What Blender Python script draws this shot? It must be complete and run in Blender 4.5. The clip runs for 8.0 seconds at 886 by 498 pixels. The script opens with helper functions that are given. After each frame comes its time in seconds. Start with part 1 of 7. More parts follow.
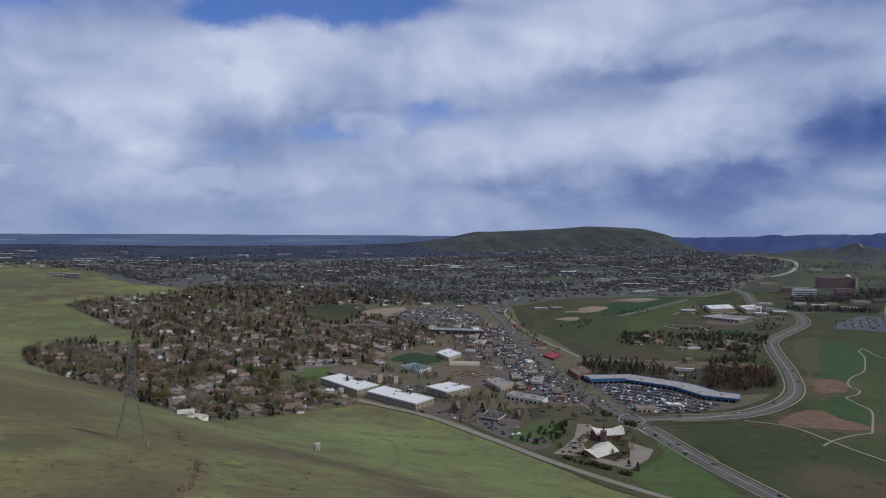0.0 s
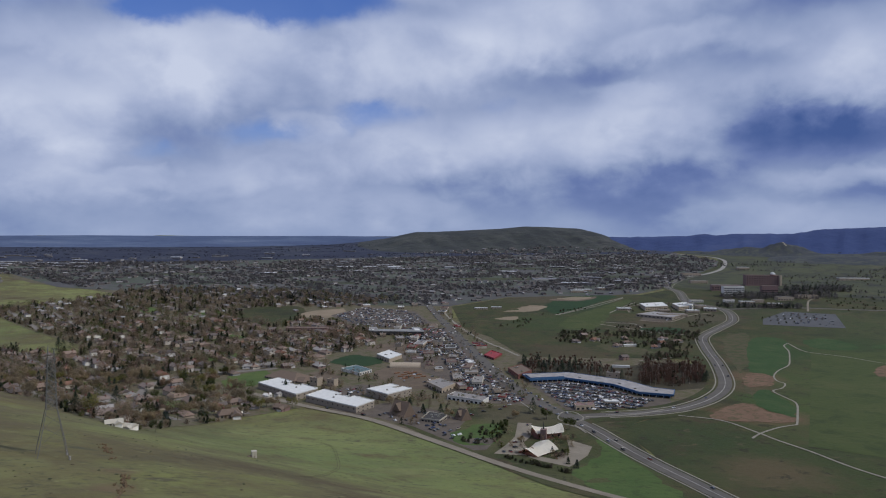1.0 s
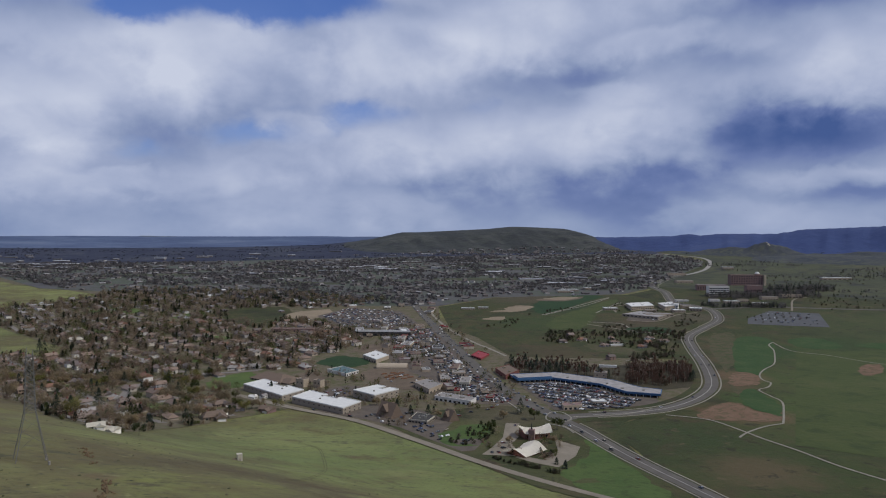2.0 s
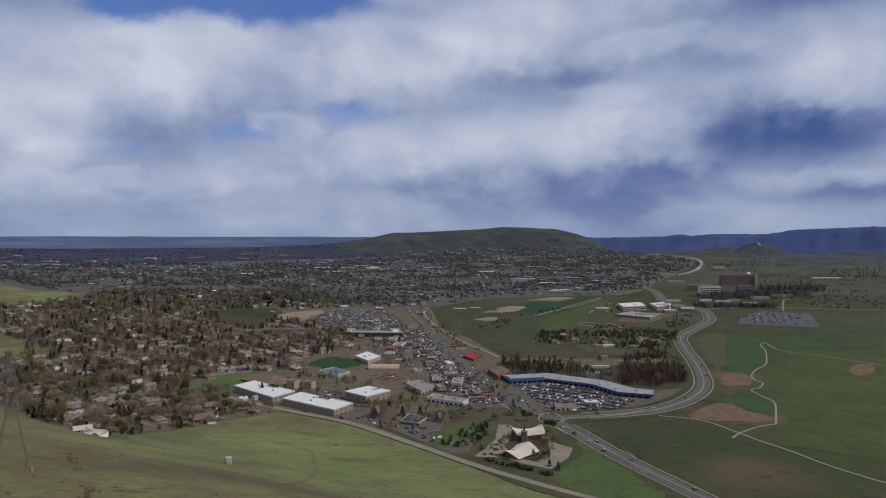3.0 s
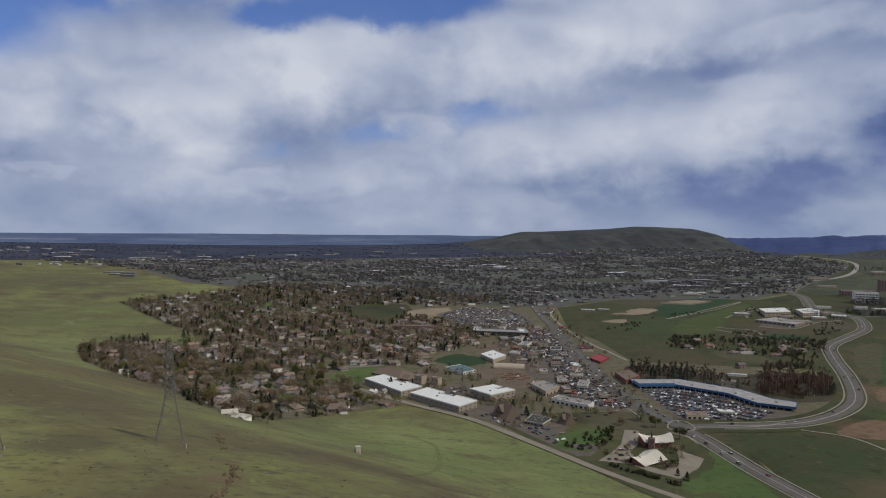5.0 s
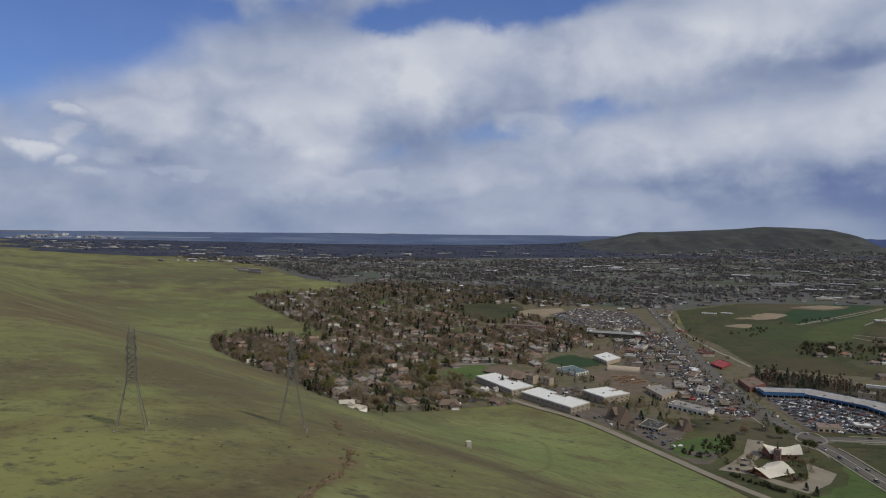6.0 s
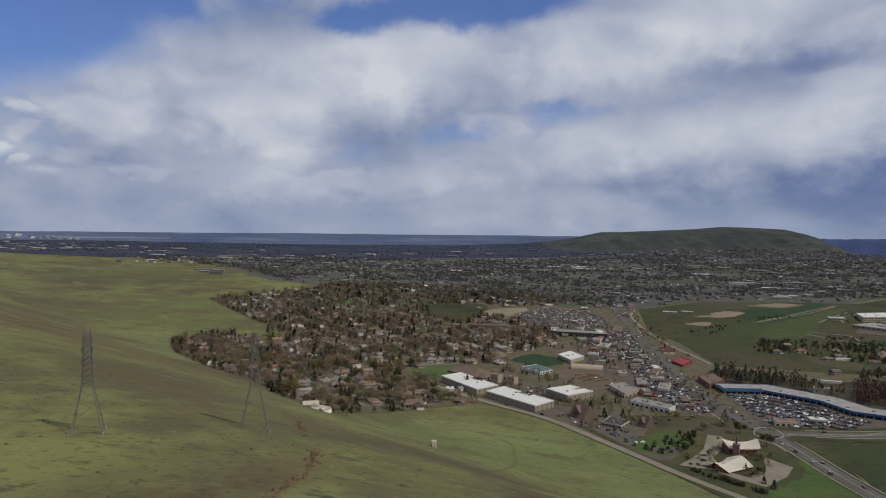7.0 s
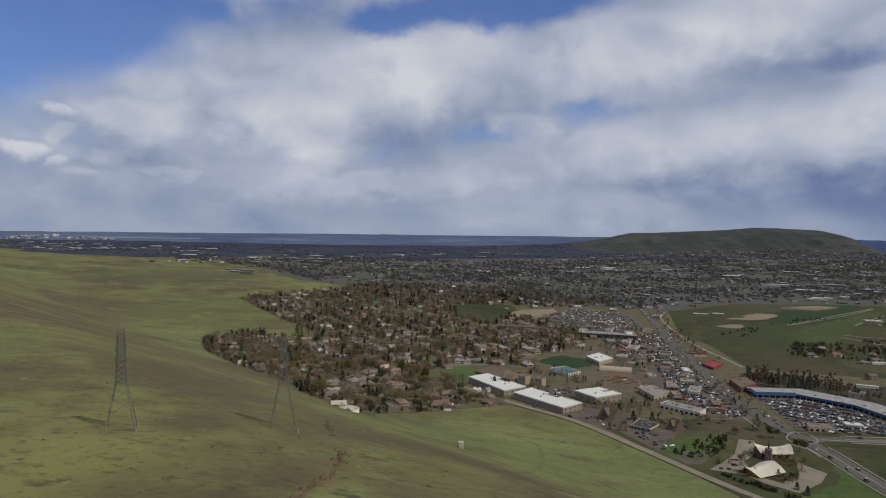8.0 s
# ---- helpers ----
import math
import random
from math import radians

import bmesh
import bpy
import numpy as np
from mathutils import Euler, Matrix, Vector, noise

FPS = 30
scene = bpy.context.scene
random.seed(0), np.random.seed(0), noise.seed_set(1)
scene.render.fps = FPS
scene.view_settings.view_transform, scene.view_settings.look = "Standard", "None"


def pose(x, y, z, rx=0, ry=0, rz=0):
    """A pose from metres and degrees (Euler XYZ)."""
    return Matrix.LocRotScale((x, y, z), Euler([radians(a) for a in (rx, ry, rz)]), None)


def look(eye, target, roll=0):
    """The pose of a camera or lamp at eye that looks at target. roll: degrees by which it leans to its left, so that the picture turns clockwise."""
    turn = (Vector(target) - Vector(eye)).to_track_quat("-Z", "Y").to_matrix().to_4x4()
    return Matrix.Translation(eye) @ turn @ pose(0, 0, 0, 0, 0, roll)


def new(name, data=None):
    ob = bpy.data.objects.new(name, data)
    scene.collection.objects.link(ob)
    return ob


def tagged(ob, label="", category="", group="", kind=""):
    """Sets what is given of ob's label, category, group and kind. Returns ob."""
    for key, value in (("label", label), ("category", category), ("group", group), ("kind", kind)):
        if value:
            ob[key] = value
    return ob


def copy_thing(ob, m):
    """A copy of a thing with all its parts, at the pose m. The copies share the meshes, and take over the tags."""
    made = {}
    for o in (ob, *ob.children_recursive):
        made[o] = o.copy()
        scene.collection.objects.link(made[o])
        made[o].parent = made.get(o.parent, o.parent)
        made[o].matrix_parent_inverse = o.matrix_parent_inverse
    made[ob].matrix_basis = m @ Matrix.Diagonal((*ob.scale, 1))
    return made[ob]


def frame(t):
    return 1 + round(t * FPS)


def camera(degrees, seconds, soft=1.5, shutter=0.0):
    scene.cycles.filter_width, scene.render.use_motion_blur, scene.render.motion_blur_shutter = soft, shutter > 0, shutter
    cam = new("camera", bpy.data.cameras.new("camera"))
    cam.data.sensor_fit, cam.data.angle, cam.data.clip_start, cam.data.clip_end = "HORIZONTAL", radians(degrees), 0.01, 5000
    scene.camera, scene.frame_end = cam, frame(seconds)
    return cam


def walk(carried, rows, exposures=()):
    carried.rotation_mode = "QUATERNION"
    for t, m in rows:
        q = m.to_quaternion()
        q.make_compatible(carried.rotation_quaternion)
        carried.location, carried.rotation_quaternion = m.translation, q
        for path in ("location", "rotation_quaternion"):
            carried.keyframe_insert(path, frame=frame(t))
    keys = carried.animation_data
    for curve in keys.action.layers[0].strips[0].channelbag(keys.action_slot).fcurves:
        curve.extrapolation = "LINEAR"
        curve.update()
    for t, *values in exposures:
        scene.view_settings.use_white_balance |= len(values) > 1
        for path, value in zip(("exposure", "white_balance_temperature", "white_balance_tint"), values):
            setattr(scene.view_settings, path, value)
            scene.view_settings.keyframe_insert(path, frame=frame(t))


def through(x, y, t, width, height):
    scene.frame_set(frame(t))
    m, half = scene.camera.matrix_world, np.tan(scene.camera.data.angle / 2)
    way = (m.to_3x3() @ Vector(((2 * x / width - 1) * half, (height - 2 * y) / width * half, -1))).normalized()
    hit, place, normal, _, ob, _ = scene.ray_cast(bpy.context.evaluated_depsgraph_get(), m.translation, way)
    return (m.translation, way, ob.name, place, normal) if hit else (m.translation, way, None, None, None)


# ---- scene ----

# ================= camera and walk =================
cam = camera(64.4, 8.0, soft=1.1)
# seconds, x, y, z, yaw to the left, pitch, roll
WAY = [
    (0.0, 0.0, 0.0, 200.0, 0.0, -1.66, 0.50),
    (0.5, 0.8, 1.7, 200.4, 0.27, -1.69, 0.45),
    (1.0, 0.3, 4.2, 200.3, -4.86, -1.60, 0.35),
    (1.5, -0.6, 6.4, 199.7, -5.33, -1.58, 0.34),
    (1.8, -0.6, 7.6, 199.6, -5.65, -1.57, 0.33),
    (2.8, -0.6, 12.4, 199.5, -7.06, -1.53, 0.30),
    (3.0, -0.1, 13.0, 199.6, -6.64, -1.53, 0.31),
    (3.5, 0.0, 13.9, 200.3, -4.87, -1.57, 0.39),
    (4.0, 0.0, 14.0, 200.2, -3.75, -1.56, 0.44),
    (4.5, 0.2, 10.5, 200.9, -2.56, -1.61, 0.49),
    (4.7, 0.8, 8.6, 201.3, 2.04, -1.69, 0.53),
    (5.0, 2.6, 7.4, 201.2, 3.78, -1.71, 0.56),
    (5.2, 2.9, 6.5, 201.0, 5.28, -1.70, 0.57),
    (6.3, 4.2, 4.0, 199.5, 13.97, -1.82, 0.68),
    (6.5, 4.1, 4.6, 199.4, 12.17, -1.79, 0.67),
    (7.0, 3.7, 5.2, 199.0, 10.09, -1.74, 0.65),
    (7.5, 4.2, 4.5, 199.3, 12.25, -1.77, 0.69),
    (8.0, 4.3, 4.7, 199.4, 12.37, -1.72, 0.68),
]


def flown(x, y, z, yaw, pitch, roll):
    a, b = radians(yaw), radians(pitch)
    way = Vector((-math.sin(a) * math.cos(b), math.cos(a) * math.cos(b), math.sin(b)))
    return look((x, y, z), Vector((x, y, z)) + 100 * way, roll)


walk(cam, [(t, flown(*row)) for t, *row in WAY],
     [(0.0, -0.18, 5540, 12), (1.5, -0.19, 5690, 12), (3.5, -0.19, 5960, 10), (5.0, -0.18, 6080, 9), (6.5, -0.19, 6230, 8), (8.0, -0.19, 6310, 8)])

# ================= world and sun =================
SUN_AZ, SUN_EL = 112.0, 50.0      # degrees clockwise from +y, and above the horizon
world = bpy.data.worlds.new("sky")
scene.world = world
world.use_nodes = True
wn, wl = world.node_tree.nodes, world.node_tree.links
wn.clear()


def wmath(op, a, b=None, c=None):
    n = wn.new("ShaderNodeMath")
    n.operation = op
    for k, v in enumerate((a, b, c)):
        if v is None:
            continue
        if isinstance(v, (int, float)):
            n.inputs[k].default_value = v
        else:
            wl.new(v, n.inputs[k])
    return n.outputs[0]


coord = wn.new("ShaderNodeTexCoord").outputs["Generated"]
sep = wn.new("ShaderNodeSeparateXYZ")
wl.new(coord, sep.inputs[0])
DEG = 57.29578
az = wmath("MULTIPLY", wmath("ARCTAN2", sep.outputs[0], sep.outputs[1]), DEG)
el = wmath("MULTIPLY", wmath("ARCSINE", sep.outputs[2]), DEG)


def cloud_noise(sx, sy, detail, rough, dist, shift=0.0, daz=0.0, del_=0.0):
    comb = wn.new("ShaderNodeCombineXYZ")
    wl.new(wmath("MULTIPLY", wmath("ADD", az, daz), sx), comb.inputs[0])
    # clouds crowd together towards the horizon
    wl.new(wmath("MULTIPLY", wmath("POWER", wmath("MAXIMUM", wmath("ADD", el, 4.0 + del_), 0.01), 0.72), sy), comb.inputs[1])
    comb.inputs[2].default_value = shift
    n = wn.new("ShaderNodeTexNoise")
    n.inputs["Scale"].default_value = 1.0
    n.inputs["Detail"].default_value = detail
    n.inputs["Roughness"].default_value = rough
    n.inputs["Distortion"].default_value = dist
    wl.new(comb.outputs[0], n.inputs["Vector"])
    return n.outputs["Fac"]


# the lumps of the cloud push its outlines about, in azimuth and in elevation
heap = cloud_noise(0.13, 0.50, 6.0, 0.50, 0.1, 7.7)
over = cloud_noise(0.13, 0.50, 4.0, 0.45, 0.1, 7.7, 1.0, 1.6)
puff = cloud_noise(0.26, 0.95, 6.0, 0.55, 0.3, 21.3)
broad = cloud_noise(0.06, 0.30, 2.0, 0.4, 0.1, 3.1)
side_a = cloud_noise(0.16, 0.60, 5.0, 0.52, 0.1, 40.2)


def swing(field, size):
    return wmath("MULTIPLY", wmath("SUBTRACT", field, 0.5), size)


ragged_az = wmath("ADD", az, wmath("ADD", swing(side_a, 9.0), swing(puff, 3.0)))
ragged_el = wmath("ADD", el, wmath("ADD", swing(heap, 4.2), swing(puff, 2.6)))


def lobe(a, e, sa, se, height):
    """A soft patch of brighter or darker cloud."""
    u = wmath("DIVIDE", wmath("SUBTRACT", ragged_az, a), sa)
    v = wmath("DIVIDE", wmath("SUBTRACT", ragged_el, e), se)
    r = wmath("ADD", wmath("MULTIPLY", u, u), wmath("MULTIPLY", v, v))
    return wmath("MULTIPLY", wmath("EXPONENT", wmath("MULTIPLY", r, -0.8)), height)


def heaped(a, e, sa, se, height):
    """A heaped cloud: a crisp lit crest and a base that melts away."""
    u = wmath("DIVIDE", wmath("SUBTRACT", ragged_az, a), sa * 1.25)
    v = wmath("DIVIDE", wmath("SUBTRACT", ragged_el, e), se * 1.25)
    v = wmath("MAXIMUM", wmath("MULTIPLY", v, 1.25), wmath("MULTIPLY", v, -0.62))
    r = wmath("SQRT", wmath("ADD", wmath("MULTIPLY", u, u), wmath("MULTIPLY", v, v)))
    m = wn.new("ShaderNodeMapRange")
    m.interpolation_type = "SMOOTHSTEP"
    wl.new(r, m.inputs[0])
    m.inputs[1].default_value, m.inputs[2].default_value = 0.45, 1.25
    m.inputs[3].default_value, m.inputs[4].default_value = height, 0.0
    return m.outputs[0]


def summed(kind, rows, start=None):
    for row in rows:
        q = kind(*row)
        start = q if start is None else wmath("ADD", start, q)
    return start


# azimuth, elevation, half width, half height, brighter (+) or darker (-)
HIGH_CLOUD = [(-18.4, 12.6, 6.5, 2.6, 0.20), (-12.6, 14.0, 5.0, 2.3, 0.22), (-24.5, 8.8, 4.2, 2.2, 0.20), (2.3, 14.6, 6.2, 2.6, 0.24), (11.1, 16.4, 5.0, 2.2, 0.22), (14.0, 7.3, 11.0, 2.5, 0.24),
              (19.6, 10.6, 3.2, 1.2, 0.17), (34.5, 11.6, 7.0, 1.6, 0.12), (36.0, 13.6, 3.0, 2.2, 0.08), (22.0, 14.6, 3.4, 1.1, 0.14), (-29.3, 10.7, 4.5, 1.5, 0.14), (-36.0, 8.6, 3.2, 1.3, 0.22), (-33.0, 13.6, 4.6, 2.4, 0.08), (24.0, 8.6, 4.0, 1.4, 0.12)]
LOW_CLOUD = [(-5.8, 8.4, 2.4, 0.8, 0.14), (0.0, 6.2, 6.0, 1.5, 0.14), (35.2, 4.4, 5.0, 0.9, 0.15), (27.8, 1.6, 4.6, 1.5, 0.15), (-18.5, 3.7, 3.2, 0.7, 0.15), (-24.0, 3.7, 2.4, 1.0, 0.12), (-8.8, 1.6, 5.4, 0.9, 0.07), (2.3, 1.9, 4.0, 0.9, 0.12),
             (-23.8, 8.0, 3.2, 1.8, 0.12), (-27.2, 3.8, 4.0, 0.9, 0.07), (36.0, 1.6, 4.0, 1.0, 0.04), (-10.0, 4.6, 4.0, 0.9, 0.08)]
STRAY_CLOUD = [(-43.3, 5.6, 1.6, 0.6, 0.34), (-40.7, 8.2, 1.0, 0.4, 0.22), (-40.6, 6.6, 1.0, 0.4, 0.12), (-40.2, 4.8, 0.7, 0.35, 0.2), (-33.4, 4.0, 0.8, 0.35, 0.10), (-38.4, 3.9, 1.0, 0.25, 0.10)]
DARK_CLOUD = [(-14.6, 6.8, 5.0, 1.6, -0.12), (15.0, 12.4, 5.2, 1.1, -0.24), (33.5, 7.4, 7.0, 1.6, -0.54), (27.0, 6.7, 4.0, 0.7, -0.10), (13.6, 2.6, 9.6, 2.0, -0.30), (20.8, 2.2, 3.4, 2.2, -0.20), (33.0, 16.0, 7.0, 1.3, -0.34),
              (-17.3, 1.6, 2.4, 0.8, -0.08), (25.4, 4.4, 6.0, 1.2, -0.24), (27.5, 12.6, 3.2, 0.9, -0.16), (37.0, 2.8, 3.4, 0.9, -0.26), (-38.0, 4.5, 2.7, 0.35, -0.12), (6.0, 11.0, 3.4, 0.9, -0.08), (-26.0, 15.6, 6.0, 1.8, -0.07)]
shade = wmath("ADD", 0.585, wmath("ADD", swing(wmath("ADD", wmath("SUBTRACT", heap, over), 0.5), 0.62), swing(broad, 0.20)))
crests = summed(heaped, LOW_CLOUD, summed(heaped, HIGH_CLOUD))
shade = wmath("ADD", wmath("ADD", shade, crests), swing(puff, 0.24))
shade = summed(lobe, DARK_CLOUD, summed(heaped, STRAY_CLOUD, shade))
ramp = wn.new("ShaderNodeValToRGB")
wl.new(shade, ramp.inputs[0])
cr = ramp.color_ramp
cr.elements[0].position, cr.elements[0].color = 0.06, (0.075, 0.120, 0.280, 1)
cr.elements[1].position, cr.elements[1].color = 1.0, (0.690, 0.695, 0.740, 1)
for p, c in [(0.30, (0.170, 0.215, 0.385, 1)), (0.50, (0.315, 0.360, 0.490, 1)), (0.72, (0.470, 0.500, 0.605, 1))]:
    k = cr.elements.new(p)
    k.color = c
sky = wn.new("ShaderNodeTexSky")
sky.sky_type, sky.sun_disc = "NISHITA", False
sky.sun_elevation, sky.sun_rotation = radians(SUN_EL), radians(SUN_AZ)
skyc = wn.new("ShaderNodeVectorMath")
skyc.operation = "MULTIPLY"
wl.new(sky.outputs[0], skyc.inputs[0])
skyc.inputs[1].default_value = (0.050, 0.064, 0.106)
# clear sky shows through gaps in the cloud
GAPS = [(-16.9, 15.6, 2.6, 1.3, 1.0), (-8.0, 17.3, 7.0, 1.7, 1.5), (-0.9, 9.2, 4.6, 1.4, 0.62), (-17.3, 5.5, 3.0, 0.7, 0.42), (-9.4, 7.3, 5.0, 1.0, 0.52), (9.8, 10.2, 2.0, 1.1, 0.34), (-42.0, 14.4, 9.5, 3.2, 1.5),
        (-46.0, 9.6, 4.5, 2.2, 0.6), (-42.0, 5.2, 5.0, 2.6, 0.34), (-30.5, 15.6, 3.0, 0.8, 0.4), (-24.5, 16.8, 3.0, 1.2, 0.45), (20.5, 9.2, 1.5, 0.6, 0.3)]
gap = wmath("ADD", summed(lobe, GAPS), swing(heap, -0.9))
gap = wmath("SUBTRACT", gap, wmath("MULTIPLY", summed(heaped, STRAY_CLOUD, crests), 1.3))
cover = wn.new("ShaderNodeMapRange")
cover.interpolation_type = "SMOOTHSTEP"
wl.new(gap, cover.inputs[0])
cover.inputs[1].default_value, cover.inputs[2].default_value = 0.12, 0.95
cover.inputs[3].default_value, cover.inputs[4].default_value = 1.0, 0.10
mixc = wn.new("ShaderNodeMix")
mixc.data_type = "RGBA"
wl.new(cover.outputs[0], mixc.inputs[0])
wl.new(skyc.outputs[0], mixc.inputs[6])
wl.new(ramp.outputs[0], mixc.inputs[7])
# pale air low over the horizon
low = wn.new("ShaderNodeMapRange")
wl.new(el, low.inputs[0])
low.inputs[1].default_value, low.inputs[2].default_value = -0.5, 4.5
low.inputs[3].default_value, low.inputs[4].default_value = 0.36, 0.0
mixh = wn.new("ShaderNodeMix")
mixh.data_type = "RGBA"
wl.new(low.outputs[0], mixh.inputs[0])
wl.new(mixc.outputs[2], mixh.inputs[6])
mixh.inputs[7].default_value = (0.305, 0.365, 0.495, 1)
back = wn.new("ShaderNodeBackground")
wl.new(mixh.outputs[2], back.inputs[0])
back.inputs[1].default_value = 1.0
wo = wn.new("ShaderNodeOutputWorld")
wl.new(back.outputs[0], wo.inputs[0])

sun = new("sun", bpy.data.lights.new("sun", "SUN"))
sun.data.energy, sun.data.angle, sun.data.color = 2.8, radians(3), (1.0, 0.905, 0.71)
sa_, se_ = radians(SUN_AZ), radians(SUN_EL)
sun.matrix_world = look((0, 0, 400), Vector((0, 0, 400)) - Vector((math.sin(sa_) * math.cos(se_), math.cos(sa_) * math.cos(se_), math.sin(se_))))
tagged(sun, "weak spring sun through broken cloud", "sun")

# ================= materials =================


def node_mat(name, rough=0.9, metal=0.0):
    m = bpy.data.materials.new(name)
    m.use_nodes = True
    nt = m.node_tree
    b = nt.nodes["Principled BSDF"]
    b.inputs["Roughness"].default_value, b.inputs["Metallic"].default_value = rough, metal
    b.inputs["Specular IOR Level"].default_value = 0.25
    return m, nt, b


def rgb_ramp(nt, fac, stops, constant=False):
    r = nt.nodes.new("ShaderNodeValToRGB")
    if constant:
        r.color_ramp.interpolation = "CONSTANT"
    els = r.color_ramp.elements
    while len(els) < len(stops):
        els.new(0.5)
    for e, (p, c) in zip(els, stops):
        e.position, e.color = p, (*c, 1)
    nt.links.new(fac, r.inputs[0])
    return r.outputs[0]


def noise_at(nt, size, detail=4.0, rough=0.55, dist=0.0, stretch=(1, 1, 1)):
    """Noise in world metres, with features about `size` metres wide."""
    g = nt.nodes.new("ShaderNodeNewGeometry")
    mp = nt.nodes.new("ShaderNodeMapping")
    mp.inputs["Scale"].default_value = [s / size for s in stretch]
    nt.links.new(g.outputs["Position"], mp.inputs[0])
    n = nt.nodes.new("ShaderNodeTexNoise")
    n.inputs["Scale"].default_value, n.inputs["Detail"].default_value = 1.0, detail
    n.inputs["Roughness"].default_value, n.inputs["Distortion"].default_value = rough, dist
    nt.links.new(mp.outputs[0], n.inputs["Vector"])
    return n.outputs["Fac"]


def mixed(nt, fac, a, b, kind="MIX"):
    m = nt.nodes.new("ShaderNodeMix")
    m.data_type, m.blend_type = "RGBA", kind
    for k, v in ((0, fac), (6, a), (7, b)):
        if isinstance(v, (int, float)):
            m.inputs[k].default_value = v
        elif isinstance(v, tuple):
            m.inputs[k].default_value = (*v, 1)
        else:
            nt.links.new(v, m.inputs[k])
    return m.outputs[2]


def spread(nt, fac, lo, hi):
    m = nt.nodes.new("ShaderNodeMapRange")
    m.inputs[1].default_value, m.inputs[2].default_value = lo, hi
    nt.links.new(fac, m.inputs[0])
    return m.outputs[0]


def bumped(nt, b, height, strength=0.4, dist=0.3):
    n = nt.nodes.new("ShaderNodeBump")
    n.inputs["Strength"].default_value, n.inputs["Distance"].default_value = strength, dist
    nt.links.new(height, n.inputs["Height"])
    nt.links.new(n.outputs[0], b.inputs["Normal"])


def earth(name, stops, big, small, rough=0.95, worn=None, worn_at=(0.58, 0.72), bump=0.3):
    """Ground cover: a colour ramp over broad patches, broken by fine grain and, if given, worn spots."""
    m, nt, b = node_mat(name, rough)
    wide = noise_at(nt, big, 5, 0.6, 0.4)
    fine = noise_at(nt, small, 4, 0.65)
    mix = nt.nodes.new("ShaderNodeMath")
    mix.operation = "MULTIPLY_ADD"
    nt.links.new(fine, mix.inputs[0])
    mix.inputs[1].default_value = 0.45
    sc = nt.nodes.new("ShaderNodeMath")
    sc.operation = "MULTIPLY_ADD"
    nt.links.new(wide, sc.inputs[0])
    sc.inputs[1].default_value, sc.inputs[2].default_value = 1.0, -0.225
    nt.links.new(sc.outputs[0], mix.inputs[2])
    col = rgb_ramp(nt, mix.outputs[0], stops)
    if worn:
        col = mixed(nt, spread(nt, noise_at(nt, big * 0.35, 6, 0.65, 0.6), *worn_at), col, worn)
    nt.links.new(col, b.inputs["Base Color"])
    bumped(nt, b, fine, bump, small * 0.3)
    return m


def varied(name, stops, rough=0.85, metal=0.0, grain=0.6, dirt=0.25):
    """A colour picked per object, with grain and dirt over it."""
    m, nt, b = node_mat(name, rough, metal)
    info = nt.nodes.new("ShaderNodeObjectInfo")
    col = rgb_ramp(nt, info.outputs["Random"], stops, True)
    col = mixed(nt, spread(nt, noise_at(nt, grain, 4, 0.6), 0.35, 0.75), col, mixed(nt, dirt, col, (0.06, 0.05, 0.04)))
    nt.links.new(col, b.inputs["Base Color"])
    bumped(nt, b, noise_at(nt, grain * 0.5, 3), 0.15, 0.05)
    return m


def plain(name, color, rough=0.7, metal=0.0, grain=1.5, dirt=0.25):
    return varied(name, [(0.0, color), (1.0, color)], rough, metal, grain, dirt)


def islands(name, stops, rough=0.9, grain=1.0):
    """A colour for each loose piece of one joined mesh."""
    m, nt, b = node_mat(name, rough)
    g = nt.nodes.new("ShaderNodeNewGeometry")
    col = rgb_ramp(nt, g.outputs["Random Per Island"], stops, True)
    col = mixed(nt, spread(nt, noise_at(nt, grain, 3), 0.3, 0.8), col, mixed(nt, 0.3, col, (0.05, 0.045, 0.04)))
    nt.links.new(col, b.inputs["Base Color"])
    return m


def blob(nt, x, y, r):
    """1 at a place in the plan, fading out over r metres with a ragged rim."""
    g = nt.nodes.new("ShaderNodeNewGeometry")
    d = nt.nodes.new("ShaderNodeVectorMath")
    d.operation = "MULTIPLY_ADD"
    nt.links.new(g.outputs["Position"], d.inputs[0])
    d.inputs[1].default_value, d.inputs[2].default_value = (1 / r, 1 / r, 0), (-x / r, -y / r, 0)
    n = nt.nodes.new("ShaderNodeVectorMath")
    n.operation = "LENGTH"
    nt.links.new(d.outputs[0], n.inputs[0])
    a = nt.nodes.new("ShaderNodeMath")
    a.operation = "ADD"
    nt.links.new(n.outputs["Value"], a.inputs[0])
    nt.links.new(noise_at(nt, r * 0.35, 6, 0.65), a.inputs[1])
    m = nt.nodes.new("ShaderNodeMapRange")
    m.interpolation_type = "SMOOTHSTEP"
    m.inputs[1].default_value, m.inputs[2].default_value = 0.75, 1.65
    m.inputs[3].default_value, m.inputs[4].default_value = 0.8, 0.0
    nt.links.new(a.outputs[0], m.inputs[0])
    return m.outputs[0]


